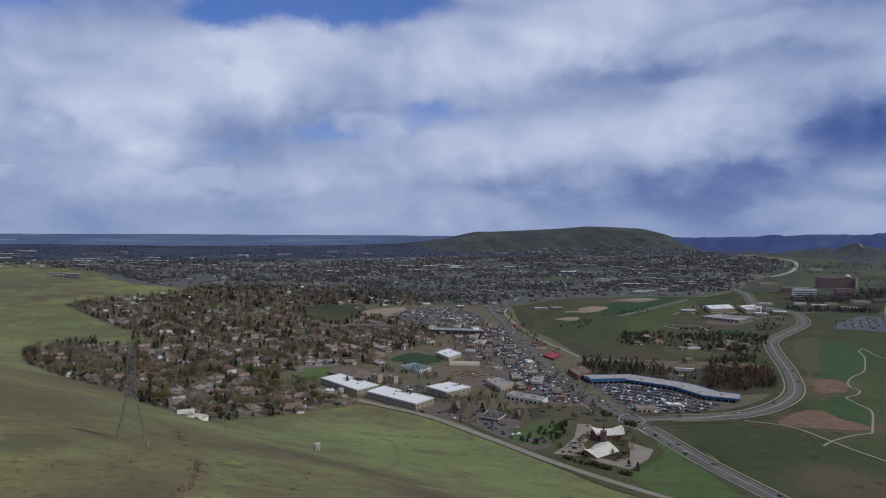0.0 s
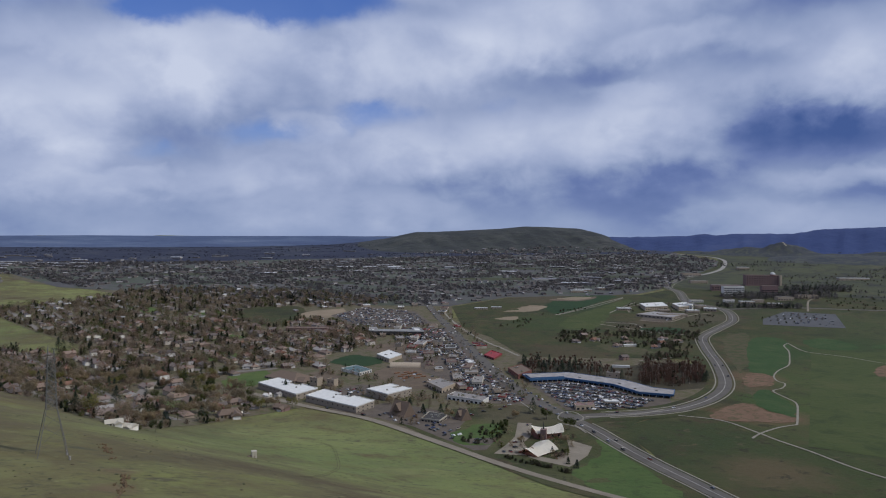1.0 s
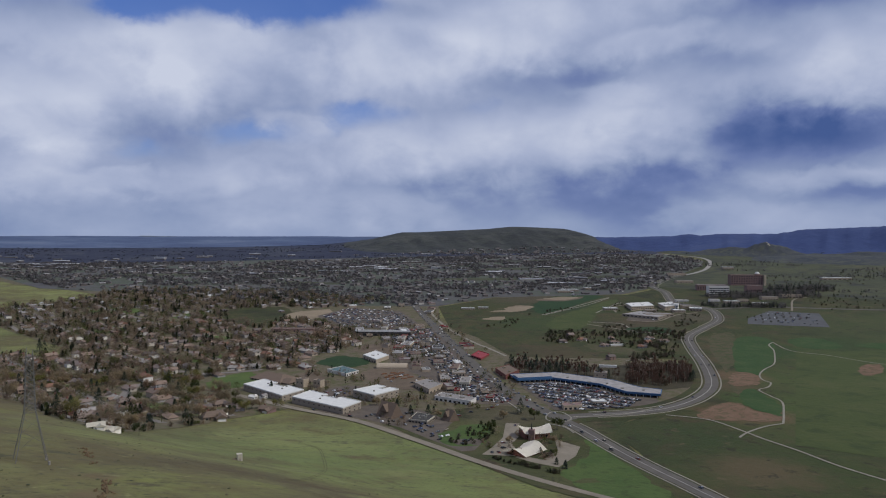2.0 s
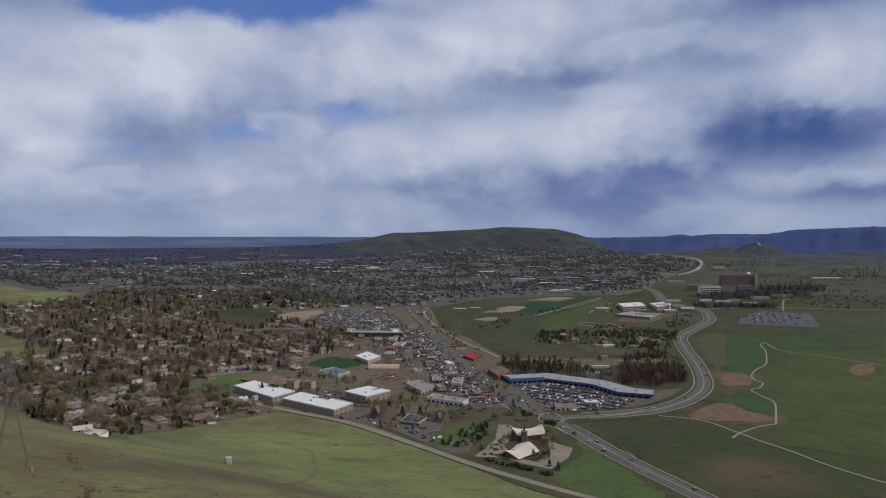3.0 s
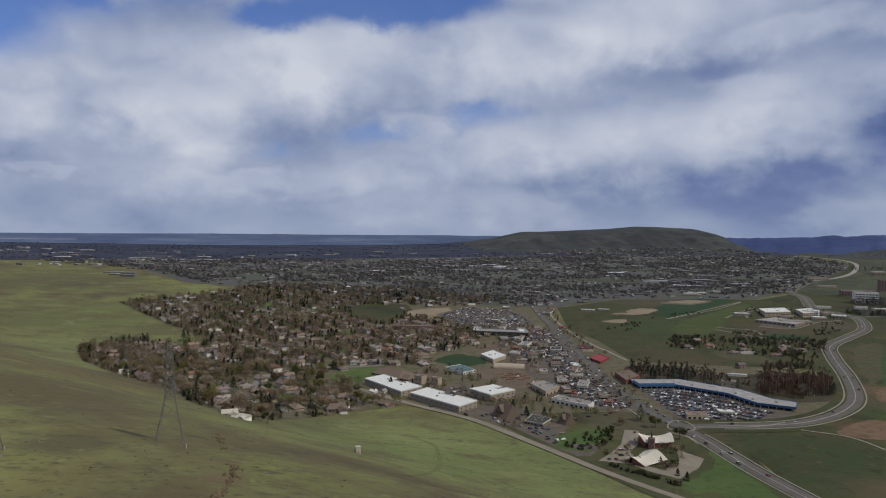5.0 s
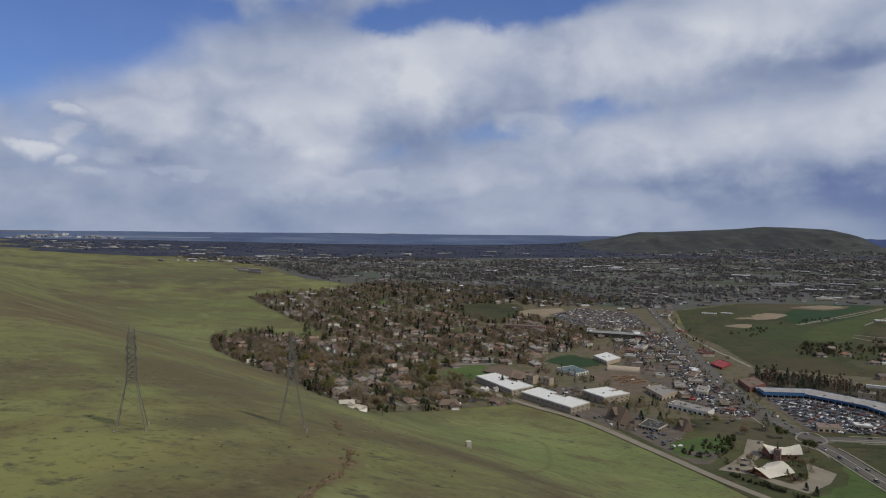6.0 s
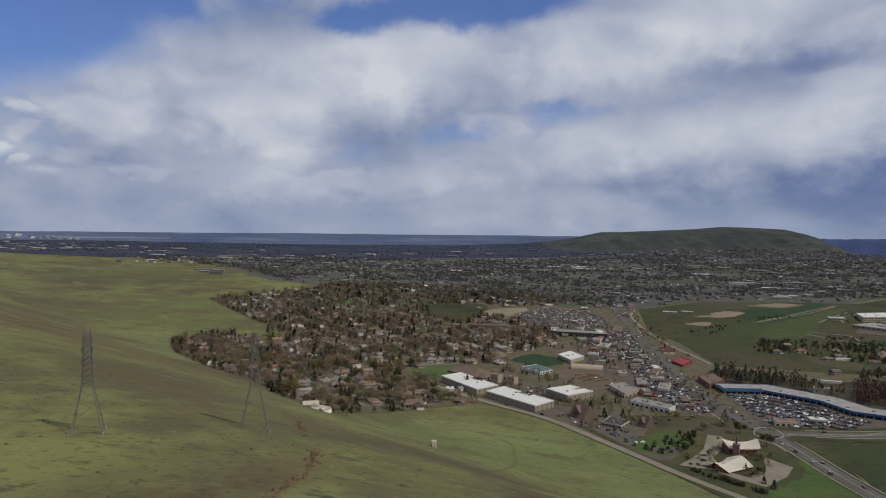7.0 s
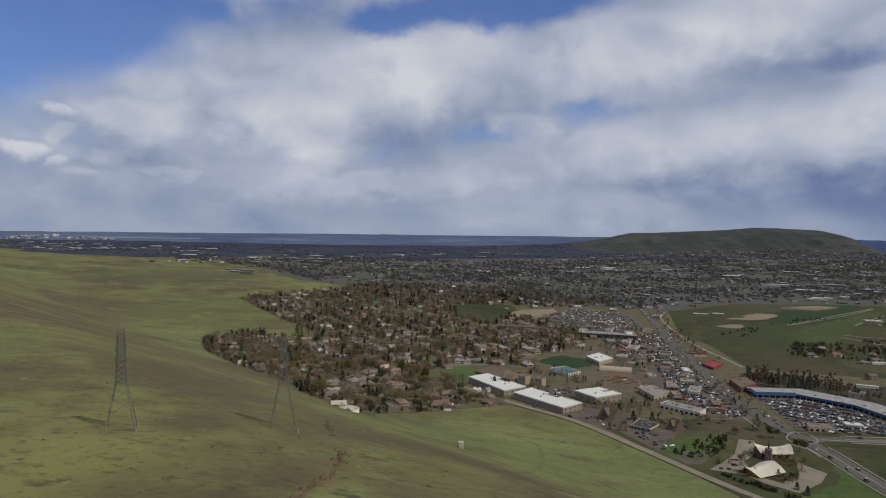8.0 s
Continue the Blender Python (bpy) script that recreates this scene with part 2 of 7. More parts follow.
# x, y, reach and colour of patches in the grass
GREENER, BROWN, DARK = (0.126, 0.162, 0.052), (0.112, 0.076, 0.034), (0.067, 0.063, 0.034)
HOLLOWS = [(-20, 560, 200, GREENER), (-780, 1400, 300, (0.117, 0.136, 0.045)), (-600, 1060, 170, (0.163, 0.187, 0.064)), (-170, 215, 80, (0.194, 0.188, 0.064)), (-480, 860, 110, (0.158, 0.179, 0.063)), (-60, 640, 90, (0.173, 0.188, 0.067)),
           (-1500, 1500, 260, (0.148, 0.153, 0.053)), (-420, 480, 60, (0.178, 0.179, 0.063))]
BANKS = [(-360, 560, 120, BROWN), (-706, 787, 130, BROWN), (-894, 1031, 130, (0.094, 0.070, 0.034)), (-1000, 1330, 120, (0.094, 0.074, 0.038)), (-520, 600, 100, BROWN), (-450, 490, 70, BROWN), (-262, 400, 50, (0.103, 0.080, 0.040)),
         (-640, 900, 70, (0.085, 0.071, 0.046)), (-205, 345, 45, (0.107, 0.084, 0.042)), (-230, 480, 45, (0.117, 0.093, 0.046)),
         (-235, 372, 70, (0.084, 0.064, 0.031)), (-560, 690, 120, (0.090, 0.065, 0.031)), (-930, 1240, 110, (0.086, 0.068, 0.034))]
SCRUB = [(-1350, 1800, 160, DARK), (-1150, 1850, 130, DARK), (-1560, 1950, 140, DARK), (-1100, 2020, 110, (0.079, 0.077, 0.036)), (-1300, 2000, 240, (0.099, 0.100, 0.042)), (-1750, 1880, 120, DARK), (-560, 960, 26, DARK), (-640, 1180, 40, DARK),
         (-79, 205, 9, (0.130, 0.086, 0.050)), (-82, 228, 10, (0.130, 0.086, 0.050)), (-92, 258, 10, (0.118, 0.082, 0.048)), (-150, 250, 22, DARK), (-100, 300, 16, DARK)]


def grassland():
    m, nt, b = node_mat("spring_grassland", 0.95)
    wide = noise_at(nt, 210, 5, 0.6, 0.8)
    mid = noise_at(nt, 62, 6, 0.60, 0.3, (1, 1.2, 0.3))
    fine = noise_at(nt, 3.2, 4, 0.7)
    add = nt.nodes.new("ShaderNodeMath")
    add.operation = "MULTIPLY_ADD"
    nt.links.new(mid, add.inputs[0])
    add.inputs[1].default_value = 0.75
    nt.links.new(wide, add.inputs[2])
    add2 = nt.nodes.new("ShaderNodeMath")
    add2.operation = "MULTIPLY_ADD"
    nt.links.new(fine, add2.inputs[0])
    add2.inputs[1].default_value = 0.35
    nt.links.new(add.outputs[0], add2.inputs[2])
    col = rgb_ramp(nt, spread(nt, add2.outputs[0], 0.76, 1.26),
                   [(0.0, (0.202, 0.209, 0.072)), (0.30, (0.158, 0.168, 0.055)), (0.52, (0.137, 0.136, 0.048)), (0.74, (0.116, 0.103, 0.046)), (1.0, (0.082, 0.064, 0.031))])
    # greener hollows and browner, scrubby banks
    for x, y, r, c in BANKS + HOLLOWS + SCRUB:
        col = mixed(nt, blob(nt, x, y, r), col, mixed(nt, 0.14, c, col))
    # long soft swells of scrub across the slope, dark low shrubs and dry seepage lines
    col = mixed(nt, spread(nt, noise_at(nt, 130, 6, 0.60, 0.4, (0.9, 1.2, 0.3)), 0.53, 0.72), col, (0.106, 0.088, 0.039))
    col = mixed(nt, spread(nt, noise_at(nt, 44, 6, 0.64, 0.4, (1, 1.2, 0.3)), 0.52, 0.70), col, (0.101, 0.082, 0.037))
    col = mixed(nt, spread(nt, noise_at(nt, 78, 5, 0.58, 0.4, (1, 1.2, 0.3)), 0.56, 0.78), col, (0.194, 0.207, 0.077))
    col = mixed(nt, spread(nt, noise_at(nt, 17, 5, 0.66, 0.2, (1, 1.7, 1)), 0.58, 0.70), col, (0.074, 0.069, 0.036))
    col = mixed(nt, spread(nt, noise_at(nt, 4.6, 5, 0.7, 0.2, (0.8, 1.4, 1)), 0.55, 0.68), col, (0.061, 0.056, 0.030))
    col = mixed(nt, spread(nt, noise_at(nt, 7.0, 4, 0.6, 0.1), 0.62, 0.80), col, (0.213, 0.206, 0.087))
    nt.links.new(col, b.inputs["Base Color"])
    bumped(nt, b, fine, 0.5, 0.9)
    # hummocks under the turf
    swell = nt.nodes.new("ShaderNodeBump")
    swell.inputs["Strength"].default_value, swell.inputs["Distance"].default_value = 0.8, 7.0
    nt.links.new(noise_at(nt, 55, 4, 0.5, 0.3, (1, 1.2, 0.3)), swell.inputs["Height"])
    nt.links.new(swell.outputs[0], b.inputs["Normal"].links[0].from_node.inputs["Normal"])
    return m


M_GRASS = grassland()
M_YARD = earth("yard_soil_and_lawn", [(0.25, (0.069, 0.055, 0.036)), (0.42, (0.128, 0.106, 0.071)), (0.54, (0.099, 0.085, 0.047)), (0.66, (0.069, 0.078, 0.026)), (0.80, (0.152, 0.136, 0.109))], 14, 3)
# Greyed, low-contrast ground: haze over the far suburb is painted in.
M_PLAIN = earth("hazed_suburb_ground", [(0.25, (0.060, 0.058, 0.062)), (0.44, (0.088, 0.084, 0.082)), (0.56, (0.062, 0.074, 0.050)), (0.66, (0.094, 0.090, 0.078)), (0.80, (0.135, 0.124, 0.112))], 190, 14)
M_FARMEADOW = earth("distant_meadow", [(0.25, (0.035, 0.038, 0.025)), (0.45, (0.051, 0.056, 0.031)), (0.60, (0.063, 0.068, 0.033)), (0.78, (0.090, 0.076, 0.046))], 190, 30, worn=(0.035, 0.035, 0.029), worn_at=(0.50, 0.62))


def meadow():
    """Valley turf: dull and bright green, with ragged dry, bare and watered patches of its own."""
    m, nt, b = node_mat("valley_meadow", 0.95)
    wide, fine = noise_at(nt, 70, 6, 0.64, 0.6), noise_at(nt, 5, 5, 0.7)
    add = nt.nodes.new("ShaderNodeMath")
    add.operation = "MULTIPLY_ADD"
    nt.links.new(fine, add.inputs[0])
    add.inputs[1].default_value = 0.5
    nt.links.new(wide, add.inputs[2])
    # Greens set darker than the slope's: cloud shadow is in the colour.
    col = rgb_ramp(nt, spread(nt, add.outputs[0], 0.52, 0.98), [(0.0, (0.023, 0.029, 0.010)), (0.35, (0.040, 0.048, 0.015)), (0.65, (0.052, 0.053, 0.018)), (1.0, (0.080, 0.066, 0.029))])
    col = mixed(nt, spread(nt, noise_at(nt, 38, 6, 0.68, 0.5), 0.52, 0.66), col, (0.060, 0.042, 0.023))
    col = mixed(nt, spread(nt, noise_at(nt, 130, 5, 0.62, 0.6), 0.53, 0.66), col, (0.026, 0.029, 0.012))
    for x, y, r, c in ((640, 780, 230, (0.062, 0.077, 0.023)), (500, 640, 170, (0.058, 0.073, 0.022)), (860, 1020, 240, (0.058, 0.073, 0.023)), (1000, 1300, 260, (0.052, 0.066, 0.023)), (95, 695, 60, (0.098, 0.097, 0.039)), (75, 640, 50, (0.087, 0.082, 0.036)), (150, 745, 60, (0.096, 0.076, 0.048)), (195, 560, 60, (0.052, 0.071, 0.020)), (150, 530, 60, (0.075, 0.077, 0.028)), (205, 690, 40, (0.078, 0.070, 0.034)), (480, 770, 75, (0.054, 0.077, 0.018)), (566, 910, 95, (0.052, 0.073, 0.018)), (680, 1080, 130, (0.049, 0.070, 0.018)), (650, 1105, 80, (0.021, 0.049, 0.012)), (810, 1160, 90, (0.021, 0.046, 0.012)),
                       (760, 880, 150, (0.051, 0.068, 0.018)), (449, 801, 34, (0.045, 0.075, 0.017)), (330, 560, 110, (0.035, 0.052, 0.014)), (300, 660, 70, (0.029, 0.044, 0.013)),
                       (502, 925, 52, (0.144, 0.086, 0.051)), (400, 735, 52, (0.149, 0.086, 0.050)), (428, 728, 40, (0.131, 0.079, 0.048)), (555, 1040, 48, (0.100, 0.063, 0.037)), (606, 1146, 60, (0.098, 0.062, 0.037)),
                       (640, 1215, 50, (0.092, 0.062, 0.036)), (470, 860, 40, (0.087, 0.062, 0.034)), (318, 552, 60, (0.105, 0.070, 0.040)), (300, 1130, 90, (0.070, 0.051, 0.028)), (540, 1390, 110, (0.077, 0.057, 0.034)),
                       (420, 1790, 130, (0.080, 0.060, 0.039)), (480, 1660, 130, (0.026, 0.049, 0.014)), (360, 1450, 140, (0.039, 0.059, 0.017)), (700, 1470, 90, (0.086, 0.070, 0.048)), (880, 1560, 120, (0.045, 0.052, 0.023))):
        col = mixed(nt, blob(nt, x, y, r), col, mixed(nt, 0.25, c, col))
    col = mixed(nt, spread(nt, noise_at(nt, 16, 6, 0.7, 0.4), 0.56, 0.68), col, (0.026, 0.024, 0.012))
    col = mixed(nt, spread(nt, noise_at(nt, 27, 6, 0.7, 0.4, (1, 1.5, 1)), 0.60, 0.72), col, (0.095, 0.076, 0.041))
    nt.links.new(col, b.inputs["Base Color"])
    bumped(nt, b, fine, 0.5, 1.2)
    return m


M_PARK = meadow()
M_LAWN = earth("mown_lawn", [(0.25, (0.050, 0.080, 0.020)), (0.75, (0.092, 0.122, 0.032))], 26, 3)
M_TURF = earth("watered_turf", [(0.25, (0.013, 0.034, 0.012)), (0.75, (0.030, 0.054, 0.017))], 26, 3)
M_DRY = earth("bare_brown_soil", [(0.25, (0.096, 0.072, 0.050)), (0.75, (0.150, 0.114, 0.080))], 30, 3)
M_DRYGRASS = earth("dry_brown_grass", [(0.25, (0.060, 0.050, 0.028)), (0.75, (0.095, 0.070, 0.040))], 40, 4)
M_SAND = earth("pale_dry_field", [(0.25, (0.180, 0.142, 0.095)), (0.75, (0.260, 0.205, 0.140))], 40, 4)
M_ASPHALT = earth("worn_asphalt", [(0.25, (0.082, 0.074, 0.064)), (0.75, (0.126, 0.113, 0.097))], 18, 1.5, 0.9, (0.088, 0.082, 0.076))
M_LOT = earth("parking_asphalt", [(0.25, (0.072, 0.059, 0.047)), (0.75, (0.135, 0.110, 0.088))], 22, 2.5, 0.9, (0.085, 0.066, 0.050))
M_CONCRETE = earth("pale_concrete", [(0.25, (0.22, 0.205, 0.185)), (0.75, (0.32, 0.30, 0.27))], 9, 1.2)
M_GRAVEL = earth("pale_gravel_path", [(0.25, (0.187, 0.174, 0.140)), (0.75, (0.281, 0.255, 0.204))], 8, 1.0)
M_OLDROAD = earth("bleached_asphalt", [(0.25, (0.166, 0.143, 0.109)), (0.75, (0.246, 0.212, 0.163))], 14, 1.5)
# Pale strip, tinted bluish to sit in the plain's painted haze.
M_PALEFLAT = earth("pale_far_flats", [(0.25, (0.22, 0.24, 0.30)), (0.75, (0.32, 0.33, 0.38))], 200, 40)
# Mesa greens pulled to grey-blue, so far haze is in the colour.
M_HILL = earth("hazed_mesa_grass", [(0.30, (0.030, 0.033, 0.033)), (0.46, (0.041, 0.044, 0.041)), (0.58, (0.052, 0.055, 0.048)), (0.74, (0.070, 0.069, 0.061))], 230, 45, worn=(0.028, 0.030, 0.032), worn_at=(0.49, 0.64), bump=0.4)
# The blue is painted distance haze over wooded slopes.
M_RIDGE = earth("ridge_haze_blue", [(0.25, (0.026, 0.041, 0.118)), (0.5, (0.036, 0.055, 0.144)), (0.75, (0.053, 0.072, 0.159))], 300, 60)
# Dark navy: distance haze over the plain is put into the colour.
M_FARPLAIN = earth("hazed_plain_navy", [(0.30, (0.018, 0.021, 0.042)), (0.50, (0.026, 0.030, 0.053)), (0.62, (0.040, 0.044, 0.061)), (0.78, (0.068, 0.070, 0.085))], 190, 40)
# Blue distance haze is mixed into these ground colours.
M_HAZEPLAIN = earth("hazed_plain_blue", [(0.30, (0.048, 0.066, 0.130)), (0.48, (0.066, 0.090, 0.165)), (0.60, (0.092, 0.120, 0.195)), (0.74, (0.150, 0.175, 0.240))], 520, 90)


def toned(name, stops, rough=0.95):
    """Woods in one mesh: a tone of its own for each tree."""
    m, nt, b = node_mat(name, rough)
    at = nt.nodes.new("ShaderNodeAttribute")
    at.attribute_name = "tone"
    col = rgb_ramp(nt, at.outputs["Fac"], stops, True)
    col = mixed(nt, spread(nt, noise_at(nt, 2.0, 3), 0.3, 0.8), col, mixed(nt, 0.35, col, (0.03, 0.025, 0.02)))
    nt.links.new(col, b.inputs["Base Color"])
    return m


# Scrub tinted blue-grey: distance haze painted over the knolls.
M_KNOLL = earth("hazed_knoll_scrub", [(0.25, (0.030, 0.036, 0.046)), (0.5, (0.046, 0.050, 0.056)), (0.75, (0.070, 0.072, 0.070))], 90, 20, worn=(0.074, 0.080, 0.062), worn_at=(0.50, 0.64))


def airy(m, through=0.45):
    """Lets light through thin leaves and twigs."""
    nt = m.node_tree
    b = nt.nodes["Principled BSDF"]
    t = nt.nodes.new("ShaderNodeBsdfTranslucent")
    nt.links.new(b.inputs["Base Color"].links[0].from_socket, t.inputs["Color"])
    mx = nt.nodes.new("ShaderNodeMixShader")
    mx.inputs[0].default_value = through
    nt.links.new(b.outputs[0], mx.inputs[1])
    nt.links.new(t.outputs[0], mx.inputs[2])
    nt.links.new(mx.outputs[0], nt.nodes["Material Output"].inputs[0])
    return m

# ================= the land =================
from mathutils import geometry


def land(x, y):
    """Height of the ground: the foot of a mesa behind the camera, the valley floor, and the plain that climbs beyond it."""
    s = y + 0.7 * x
    z = 125 * math.exp(-(max(s - 100, 0) / 330) ** 2)
    roll = 1.6 * noise.noise((x / 95, y / 140, 0.3)) + 0.7 * noise.noise((x / 38, y / 45, 2.3))
    z += roll * min(1, max(z, 0) / 40)
    e = math.hypot(x, y) - 1150
    return z + 0.0427 * (e - 200 if e > 400 else e * e / 800 if e > 0 else 0)


def part(name, bm, material, parent=None, label=""):
    """Links a bmesh as one mesh object, under a thing or a part if one is given."""
    me = bpy.data.meshes.new(name)
    bm.normal_update()
    bm.to_mesh(me)
    bm.free()
    me.materials.append(material)
    ob = new(name, me)
    if parent:
        ob.parent = parent
    return tagged(ob, label)


def soup(name, verts, faces, material, parent=None):
    me = bpy.data.meshes.new(name)
    me.from_pydata(verts, [], faces)
    me.materials.append(material)
    ob = new(name, me)
    if parent:
        ob.parent = parent
    return ob


def inside(p, poly):
    x, y = p
    hit, n = False, len(poly)
    for k in range(n):
        (ax, ay), (bx, by) = poly[k], poly[k - 1]
        if (ay > y) != (by > y) and x < (bx - ax) * (y - ay) / (by - ay) + ax:
            hit = not hit
    return hit


def graded(lo, hi, a, b, fine, grow=1.25):
    """Coordinates from lo to hi, spaced finely between a and b and ever wider outside."""
    mid = list(np.arange(a, b + fine, fine))
    up, step = [mid[-1]], fine
    while up[-1] < hi:
        step *= grow
        up.append(min(hi, up[-1] + min(step, 260)))
    down, step = [a], fine
    while down[-1] > lo:
        step *= grow
        down.append(max(lo, down[-1] - min(step, 260)))
    return down[:0:-1] + mid + up[1:]


def build_ground():
    xs, ys = graded(-4900, 4900, -1300, 520, 14), graded(-2600, 4900, 90, 1900, 14)
    verts = [(x, y, land(x, y) if math.hypot(x, y) < 4900 else land(x, y) - 60) for y in ys for x in xs]
    w = len(xs)
    faces = [(j * w + i, j * w + i + 1, (j + 1) * w + i + 1, (j + 1) * w + i) for j in range(len(ys) - 1) for i in range(w - 1)]
    ob = soup("ground", verts, faces, M_GRASS)
    for p in ob.data.polygons:
        p.use_smooth = True
    tagged(ob, "green spring grassland with brown scrubby patches", "ground", kind="structure")


build_ground()


def rounded(poly):
    """A closed Catmull-Rom line through the corners of a patch."""
    p, n, out = [Vector(q) for q in poly], len(poly), []
    for k in range(n):
        a, b, c, d = p[k - 1], p[k], p[(k + 1) % n], p[(k + 2) % n]
        for t in (0, 0.125, 0.25, 0.375, 0.5, 0.625, 0.75, 0.875):
            q = (0.5 * (2 * b + (c - a) * t + (2 * a - 5 * b + 4 * c - d) * t * t + (3 * b - a - 3 * c + d) * t ** 3))
            size = min(6.0, 0.12 * (c - b).length)
            q += size * Vector((noise.noise((q.x / 17, q.y / 17, 1)) + 0.5 * noise.noise((q.x / 6, q.y / 6, 3)), noise.noise((q.x / 17, q.y / 17, 7)) + 0.5 * noise.noise((q.x / 6, q.y / 6, 9))))
            out.append((q.x, q.y))
    return out


def drape(name, poly, material, label, lift=0.35, cell=30.0, kind="structure", category="ground", soft=False):
    """A patch of ground cover that follows the land."""
    if soft:
        poly = rounded(poly)
    bm = bmesh.new()
    ring = [bm.verts.new((x, y, 0)) for x, y in poly]
    for tri in geometry.tessellate_polygon([[Vector((x, y, 0)) for x, y in poly]]):
        bm.faces.new([ring[k] for k in tri])
    for axis in (0, 1):
        lo, hi = min(p[axis] for p in poly), max(p[axis] for p in poly)
        for c in np.arange(math.ceil(lo / cell) * cell, hi, cell):
            no = [0, 0, 0]
            no[axis] = 1
            co = [0, 0, 0]
            co[axis] = float(c)
            bmesh.ops.bisect_plane(bm, geom=bm.verts[:] + bm.edges[:] + bm.faces[:], plane_co=co, plane_no=no)
    for v in bm.verts:
        v.co.z = land(v.co.x, v.co.y) + lift
    bmesh.ops.recalc_face_normals(bm, faces=bm.faces)
    if sum(f.normal.z for f in bm.faces) < 0:
        bmesh.ops.reverse_faces(bm, faces=bm.faces)
    return tagged(part(name, bm, material), label, category, kind=kind)


def smooth_line(pts, step=8.0):
    """A Catmull-Rom line through the points."""
    p = [Vector(q).to_2d() for q in pts]
    p = [2 * p[0] - p[1]] + p + [2 * p[-1] - p[-2]]
    out = []
    for a, b, c, d in zip(p, p[1:], p[2:], p[3:]):
        n = max(2, int((c - b).length / step))
        for k in range(n):
            t = k / n
            out.append(0.5 * (2 * b + (c - a) * t + (2 * a - 5 * b + 4 * c - d) * t * t + (3 * b - a - 3 * c + d) * t ** 3))
    return out + [p[-2]]


def ribbon(name, line, width, material, label, lift=0.5, thick=0.0, offset=0.0, parent=None, category="road", kind="structure"):
    """A strip along a line, offset to its left, flat or with a real thickness."""
    verts, faces = [], []
    n = len(line)
    cols = 4 if thick else 2
    for k, q in enumerate(line):
        d = (line[min(k + 1, n - 1)] - line[max(k - 1, 0)]).normalized()
        side = Vector((-d.y, d.x))
        a, b = q + side * (offset + width / 2), q + side * (offset - width / 2)
        za, zb = land(*a) + lift, land(*b) + lift
        verts += [(*b, zb), (*a, za)] if not thick else [(*b, zb - 0.4), (*b, zb + thick), (*a, za + thick), (*a, za - 0.4)]
        if k:
            i, j = (k - 1) * cols, k * cols
            faces += [(i + c, j + c, j + c + 1, i + c + 1) for c in range(cols - 1)]
    ob = soup(name, verts, faces, material, parent)
    return tagged(ob, label, category, kind=kind) if not parent else tagged(ob, label)


# the settled valley floor
TOWN = [(-855, 1590), (-663, 1380), (-503, 1222), (-473, 1135), (-512, 1150), (-596, 1165), (-637, 1055), (-529, 888), (-384, 738), (-329, 708), (-231, 562),
        (-180, 508), (-176, 615), (-146, 714), (-84, 787), (-15, 729), (43, 649), (100, 559), (120, 560), (150, 585), (230, 740),
        (340, 790), (420, 870), (470, 1000), (420, 1075), (230, 1095), (200, 1290), (150, 1500), (165, 1690), (325, 1830),
        (680, 1850), (840, 1990), (1040, 2290), (1300, 2700), (1000, 3250), (-300, 3500), (-1500, 2900), (-1240, 2350), (-988, 2081), (-790, 1966), (-691, 1890), (-734, 1751), (-798, 1690)]
drape("town_ground", TOWN, M_YARD, "brown yards and thin lawns between houses", 0.3, 22)
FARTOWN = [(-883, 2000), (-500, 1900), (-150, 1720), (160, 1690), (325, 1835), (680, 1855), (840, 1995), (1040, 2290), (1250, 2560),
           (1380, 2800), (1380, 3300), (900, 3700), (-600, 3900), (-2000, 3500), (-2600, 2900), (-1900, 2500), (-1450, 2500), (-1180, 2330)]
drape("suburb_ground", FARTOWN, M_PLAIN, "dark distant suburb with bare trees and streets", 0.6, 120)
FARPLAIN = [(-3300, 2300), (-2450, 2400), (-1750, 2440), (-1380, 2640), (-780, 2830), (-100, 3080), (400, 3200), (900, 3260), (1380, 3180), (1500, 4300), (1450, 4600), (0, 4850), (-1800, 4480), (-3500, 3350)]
drape("distant_plain", FARPLAIN, M_FARPLAIN, "wooded plain in the distance, navy haze in its colour", 0.9, 200)

# parks, fields and lawns
drape("park_meadow", [(165, 1680), (325, 1825), (546, 1855), (690, 1840), (830, 1960), (830, 1900), (750, 1690), (780, 1560), (730, 1440), (655, 1350), (590, 1270), (540, 1150), (500, 1040), (440, 1068), (330, 1075), (223, 1094), (199, 1286), (160, 1400)],
      M_PARK, "green valley meadow with worn patches", 0.45)
drape("golf_meadow", [(226, 490), (240, 610), (236, 690), (300, 735), (360, 760), (420, 810), (475, 890), (515, 1000), (565, 1150), (610, 1262), (680, 1350), (755, 1430),
                      (800, 1560), (760, 1650), (830, 1950), (1040, 2290), (1300, 2650), (1450, 2950), (1400, 3300), (1550, 4350), (2700, 3900), (3900, 2700), (3600, 1700), (1500, 700), (900, 500), (500, 420)], M_PARK, "broad green meadow beside the road", 0.3, 60)
drape("sports_field", [(-78, 1072), (-44, 1122), (2, 1080), (-12, 1036), (-48, 1026)], M_TURF, "dark green sports field", 0.6, soft=True)
drape("lawn", [(-205, 955), (-165, 1001), (-149, 955), (-168, 892), (-196, 897)], M_LAWN, "bright green lawn between houses", 0.6, soft=True)
drape("lawn", [(-330, 1640), (-200, 1690), (-170, 1520), (-215, 1440), (-290, 1500)], M_PARK, "green open park among houses", 0.6, soft=True)
drape("pale_field", [(-207, 1549), (-157, 1626), (-92, 1660), (-78, 1595), (-122, 1521)], M_SAND, "pale dry bare field", 0.6)
